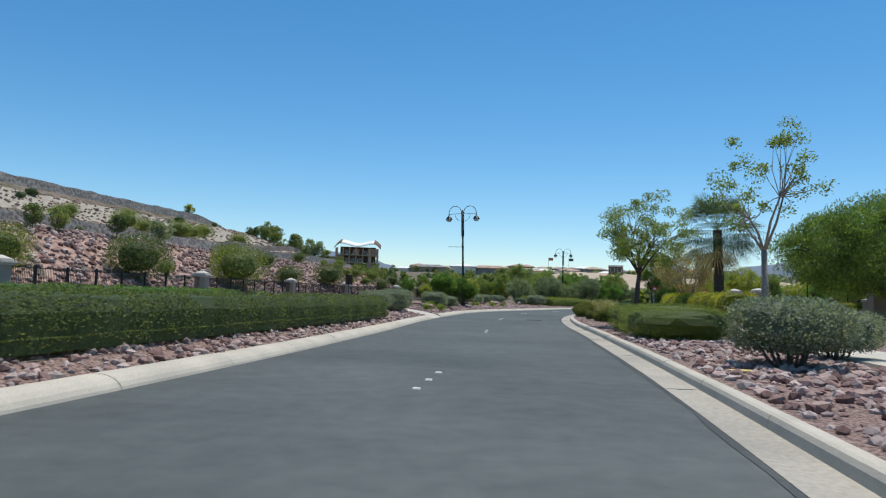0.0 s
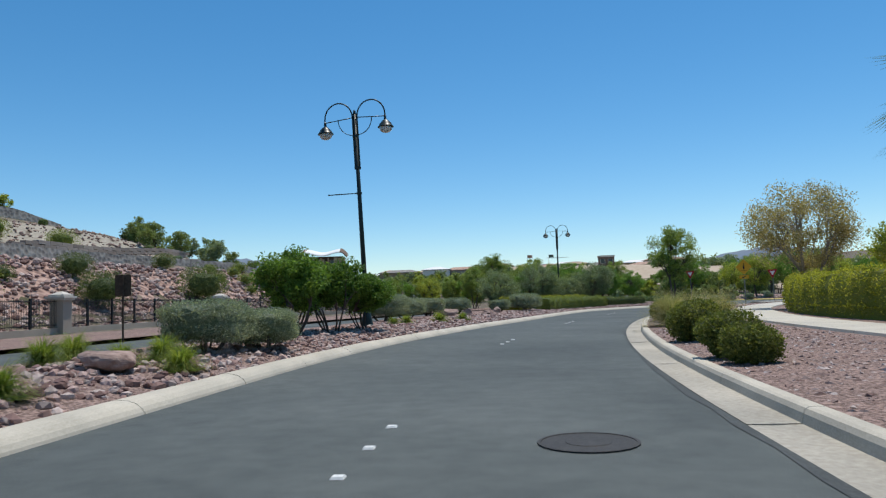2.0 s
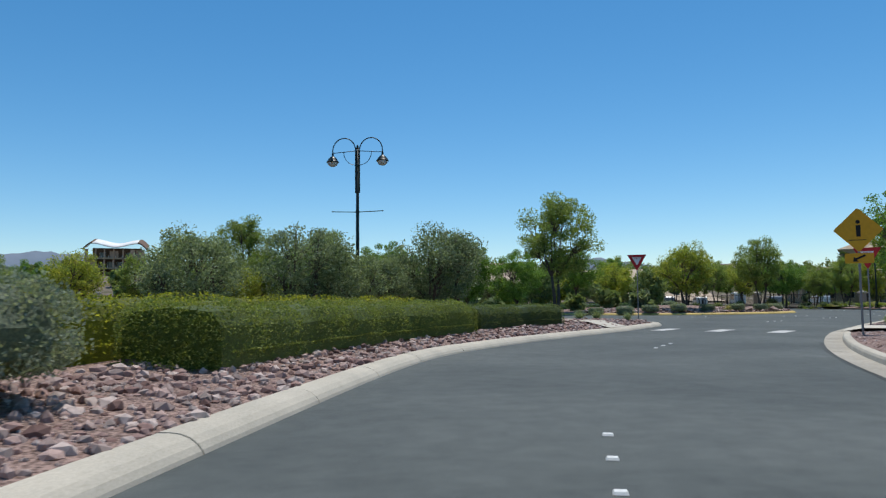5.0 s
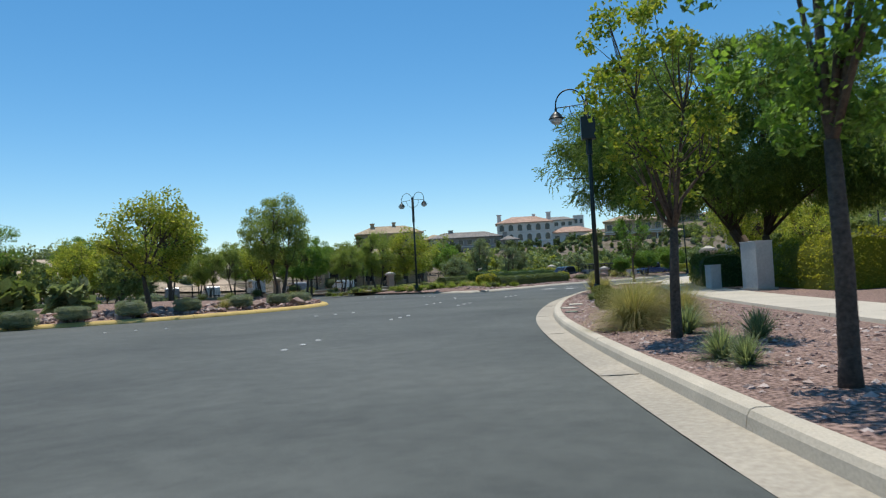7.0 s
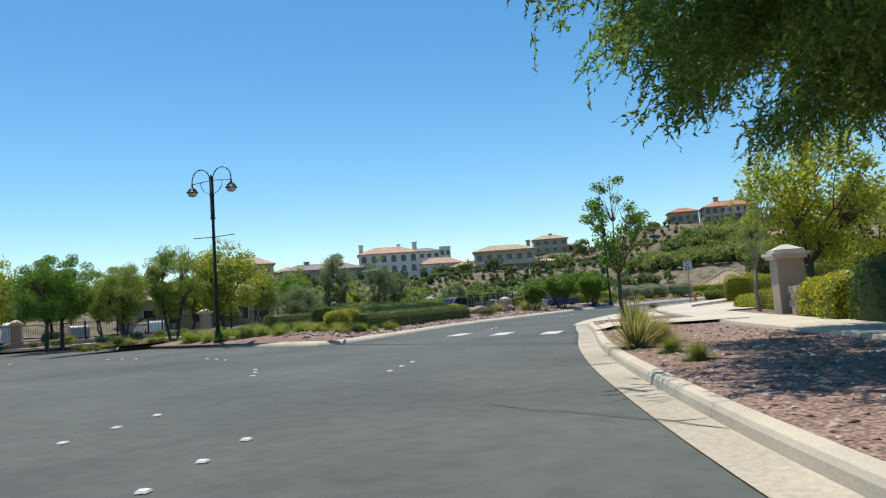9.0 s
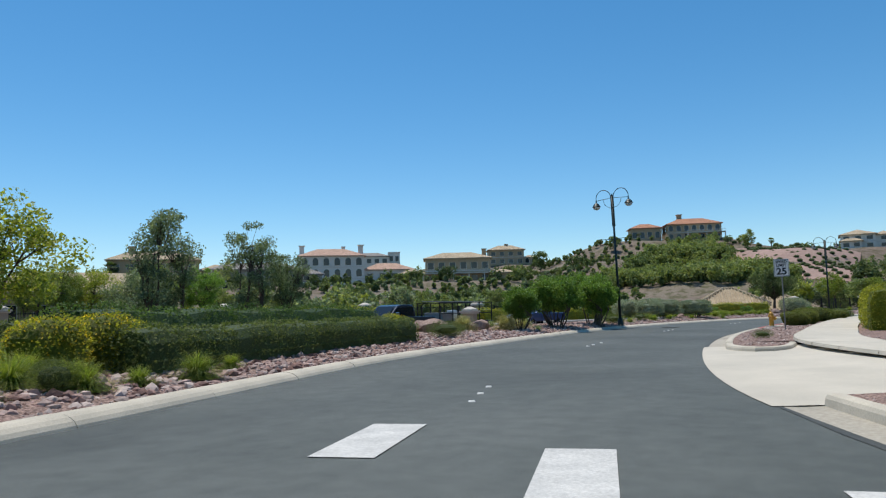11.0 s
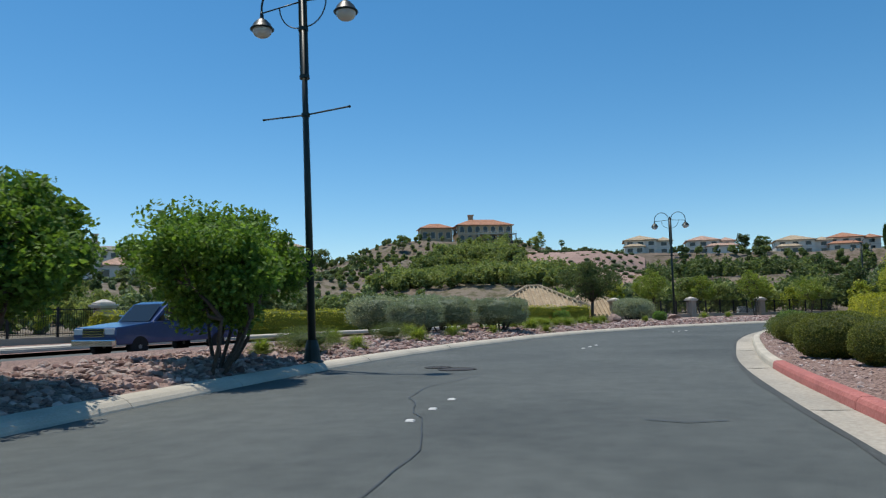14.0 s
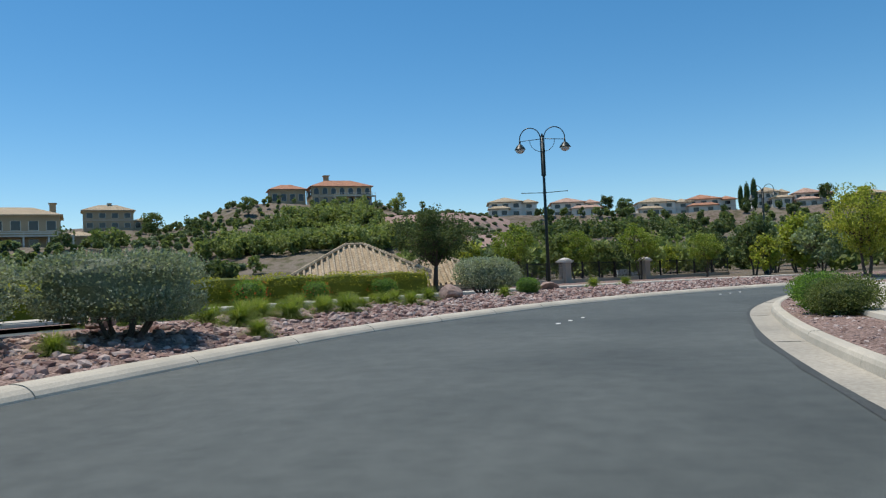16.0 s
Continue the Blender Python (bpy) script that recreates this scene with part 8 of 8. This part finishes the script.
def tiled_pavilion(x, y, z, turn):
    ob = base("pavilion", pose(x, y, z, 0, 0, turn), "low pavilion with a tan clay tile hip roof", "pavilion")
    part("wall", box(bmesh.new(), -3.6, -3.0, -2.6, 3.6, 3.0, 1.4), M_TANWALL, ob)
    part("roof", hip_roof(bmesh.new(), -4.0, -3.4, 4.0, 3.4, 1.5, 2.2, 0.6), M_TANTILE, ob)
    for k in range(23):
        px = -4.4 + k * 0.4
        top = min(1.0, (4.6 - abs(px)) / 4.0)
        part("tile_rib", tube_bm([(px, -4.0, 1.64), (px, -4.0 + 4.0 * top, 1.64 + 2.16 * top)], 0.09, 6), M_TANTILE, ob)
    for k in range(19):
        py = -3.8 + k * 0.42
        top = min(1.0, (4.0 - abs(py)) / 4.0)
        part("tile_rib", tube_bm([(-4.6, py, 1.64), (-4.6 + 4.0 * top, py, 1.64 + 2.16 * top)], 0.09, 6), M_TANTILE, ob)
    part("ridge_tile", tube_bm([(-4.6, -4.0, 1.7), (-0.6, 0, 3.86)], 0.13, 6), M_TANTILE, ob)
    part("ridge_tile", tube_bm([(4.6, -4.0, 1.7), (0.6, 0, 3.86)], 0.13, 6), M_TANTILE, ob)
    part("ridge_tile", tube_bm([(-4.6, 4.0, 1.7), (-0.6, 0, 3.86), (0.6, 0, 3.86)], 0.13, 6), M_TANTILE, ob)


tiled_pavilion(165.5, 122.2, -0.1, -70)
tiled_pavilion(172.0, 117.6, -0.9, -70)

for x, y in ((-2, 552), (14, 556)):
    ob = base("flagpole", pose(x, y, land(x, y)), "tall pale flagpole with a small flag", "flagpole", "flagpoles")
    part("pole", tube(bmesh.new(), [(0, 0, -1), (0, 0, 14)], [0.2, 0.1], 8), M_CAP, ob)
    part("flag", box(bmesh.new(), 0.1, -0.03, 11.4, 3.6, 0.03, 13.6), M_REDTILE if x < 0 else M_GREENBOX, ob)

# ---------------------------------------------------------------- vehicles
M_TYRE = surface("tyre_rubber", (0.012, 0.012, 0.012), (0.028, 0.028, 0.028), 30.0, 3.0, 0.85, 0.2, 0.003)
M_CHROME = nodes_of("chrome", 0.15, 1.0)[0]
M_CHROME.node_tree.nodes["Principled BSDF"].inputs["Base Color"].default_value = (0.6, 0.6, 0.6, 1)
M_LENS = nodes_of("headlight_glass", 0.1)[0]
M_LENS.node_tree.nodes["Principled BSDF"].inputs["Base Color"].default_value = (0.7, 0.7, 0.68, 1)


def car_paint(name, colour):
    m = plain(name, colour, 0.3, 0.3, 0.1)
    m.node_tree.nodes["Principled BSDF"].inputs["Coat Weight"].default_value = 0.6
    return m


def wheel(ob, x, y, r=0.37, w=0.26):
    bm = bmesh.new()
    lathe(bm, [(r * 0.62, -w / 2), (r * 0.93, -w / 2), (r, -w * 0.3), (r, w * 0.3), (r * 0.93, w / 2), (r * 0.62, w / 2)], 22)
    bm.transform(pose(x, y, r, 90, 0, 0))
    t = part("wheel", bm, M_TYRE, ob)
    bm = bmesh.new()
    lathe(bm, [(r * 0.6, -w * 0.42), (r * 0.6, w * 0.42)], 16)
    lathe(bm, [(r * 0.2, -w * 0.52), (r * 0.2, w * 0.52)], 8)
    bm.transform(pose(x, y, r, 90, 0, 0))
    part("rim", bm, M_GALV, t, "grey wheel rim")


def extruded(profile, width, bevel=0.05):
    """A side profile of x, z drawn out to a width."""
    bm = bmesh.new()
    a = [bm.verts.new((px, -width / 2, pz)) for px, pz in profile]
    b = [bm.verts.new((px, width / 2, pz)) for px, pz in profile]
    bm.faces.new(a), bm.faces.new(b[::-1])
    for k in range(len(a)):
        bm.faces.new((a[k], b[k], b[(k + 1) % len(a)], a[(k + 1) % len(a)]))
    bmesh.ops.recalc_face_normals(bm, faces=bm.faces)
    bmesh.ops.bevel(bm, geom=bm.edges[:], offset=bevel, segments=2, affect="EDGES", profile=0.6)
    return bm


def pickup(x, y, turn, paint, label):
    """A pickup truck, nose towards +x."""
    ob = base("pickup_truck", pose(x, y, 0.0, 0, 0, turn), label, "pickup truck", "trucks")
    part("body", extruded([(-2.85, 0.5), (2.75, 0.45), (2.85, 0.75), (2.8, 1.02), (1.35, 1.18), (-2.85, 1.12)], 1.95), paint, ob)
    part("cab", extruded([(-1.1, 1.1), (1.3, 1.12), (0.55, 1.80), (0.2, 1.88), (-0.8, 1.86), (-1.05, 1.5)], 1.7, 0.06), paint, ob)
    bm = bmesh.new()
    q = [bm.verts.new(v) for v in ((1.27, -0.72, 1.2), (1.27, 0.72, 1.2), (0.66, 0.64, 1.78), (0.66, -0.64, 1.78))]
    bm.faces.new(q)
    part("windscreen", bm, M_DARKGLASS, ob)
    for s in (-1, 1):
        bm = bmesh.new()
        bm.faces.new([bm.verts.new((px, s * 0.862, pz)) for px, pz in ((-0.95, 1.2), (1.05, 1.2), (0.5, 1.7), (-0.85, 1.72))])
        part("side_window", bm, M_DARKGLASS, ob)
        part("headlight", box(bmesh.new(), 2.72, s * 0.72 - 0.2, 0.80, 2.86, s * 0.72 + 0.2, 0.99, 0.02), M_LENS, ob)
        part("mirror", box(bmesh.new(), 0.75, s * 1.08 - 0.1, 1.22, 0.88, s * 1.08 + 0.1, 1.42, 0.03), M_CHROME, ob)
        for wx in (1.85, -1.75):
            wheel(ob, wx, s * 0.85)
    g = part("grille", box(bmesh.new(), 2.80, -0.5, 0.72, 2.87, 0.5, 1.0, 0.01), M_CHROME, ob)
    for k in range(3):
        part("slot", box(bmesh.new(), 2.865, -0.46, 0.75 + k * 0.085, 2.88, 0.46, 0.79 + k * 0.085), M_BLACKPAINT, g)
    part("bumper", box(bmesh.new(), 2.74, -0.95, 0.42, 2.95, 0.95, 0.64, 0.04), M_CHROME, ob)
    part("cargo_bed", box(bmesh.new(), -2.8, -0.85, 1.1, -1.2, 0.85, 1.14), M_BLACKPAINT, ob)
    return ob


M_NAVY = car_paint("navy_paint", (0.03, 0.04, 0.06))
M_BLUE = car_paint("blue_paint", (0.02, 0.05, 0.16))
M_VAN = car_paint("white_paint", (0.72, 0.72, 0.70))
M_SILVER = car_paint("silver_paint", (0.35, 0.35, 0.36))
i = upto(OPPOSITE_B, 97.2, 128)
t = OPPOSITE_B[i - 1] - OPPOSITE_B[i + 1]
heading = math.degrees(math.atan2(t[1], t[0]))
pickup(98.0, 126.4, heading, M_NAVY, "dark navy pickup truck towing a flat trailer")


def trailer(x, y, turn):
    ob = base("flat_trailer", pose(x, y, 0.0, 0, 0, turn), "black flat trailer with ladder racks and tools", "trailer")
    part("deck", box(bmesh.new(), -3.2, -1.0, 0.62, 3.0, 1.0, 0.74), M_BLACKPAINT, ob)
    part("drawbar", tube(bmesh.new(), [(3.0, 0.0, 0.66), (4.6, 0, 0.55)], 0.06, 6), M_BLACKPAINT, ob)
    for s in (-1, 1):
        for px in (-0.5, -1.35):
            wheel(ob, px, s * 1.12, 0.33, 0.2)
        for px in (-3.1, -1.6, 0.0, 1.5, 2.9):
            part("stake", box(bmesh.new(), px - 0.03, s * 0.96 - 0.03, 0.74, px + 0.03, s * 0.96 + 0.03, 2.0), M_BLACKPAINT, ob)
        for z in (1.25, 1.98):
            part("side_rail", box(bmesh.new(), -3.15, s * 0.96 - 0.025, z, 2.95, s * 0.96 + 0.025, z + 0.05), M_BLACKPAINT, ob)
    part("tool_box", box(bmesh.new(), 1.2, -0.8, 0.74, 2.4, 0.8, 1.35, 0.03), M_GALV, ob)
    part("water_tank", box(bmesh.new(), 0.1, -0.3, 0.74, 0.6, 0.3, 1.5, 0.08), M_VAN, ob)
    for s in (-0.3, 0.2):
        part("ladder_rail", tube(bmesh.new(), [(-3.3, s, 2.06), (3.2, s, 2.1)], 0.03, 6), M_GALV, ob)


trailer(105.6, 126.9, heading)
pickup(116.2, 126.0, heading - 3, M_BLUE, "blue pickup truck on the far carriageway")


def parked_van(x, y, turn, paint, label, tall=2.1):
    ob = base("parked_van", pose(x, y, spot(x, y) + 0.08, 0, 0, turn), label, "car", "parked cars")
    part("body", extruded([(-2.4, 0.35), (2.4, 0.35), (2.45, 0.85), (1.6, 1.05), (0.9, tall - 0.1), (0.5, tall), (-2.2, tall), (-2.4, tall - 0.2)], 1.85, 0.08), paint, ob)
    for s in (-1, 1):
        bm = bmesh.new()
        bm.faces.new([bm.verts.new((px, s * 0.935, pz)) for px, pz in ((-2.0, 1.12), (1.2, 1.12), (0.75, tall - 0.25), (-2.0, tall - 0.25))])
        part("side_window", bm, M_DARKGLASS, ob)
        for wx in (1.5, -1.5):
            wheel(ob, wx, s * 0.82, 0.33, 0.22)
    bm = bmesh.new()
    bm.faces.new([bm.verts.new(v) for v in ((1.58, -0.7, 1.1), (1.58, 0.7, 1.1), (0.98, 0.62, tall - 0.2), (0.98, -0.62, tall - 0.2))])
    part("windscreen", bm, M_DARKGLASS, ob)


v, f = strip(curve_through([(58, 172), (80, 166), (108, 163)]), [(9.0, 0.36), (-7.0, 0.36)])
tagged(put("parking_lot", mesh_of("parking_lot", v, f, M_ASPHALT)), "grey asphalt parking lot behind trees", "parking lot", kind="structure")
for x, y, a, paint, tall, label in ((76, 166.5, 75, M_VAN, 2.3, "white van parked in the lot"), (70, 168.5, 75, M_VAN, 1.6, "white car parked in the lot"), (82, 165.4, 78, M_SILVER, 1.6, "silver car parked in the lot"), (90, 164.6, 80, M_VAN, 1.6, "white car parked in the lot"), (65, 170.2, 72, M_SILVER, 1.7, "silver car parked in the lot")):
    parked_van(x, y, a, paint, label, tall)
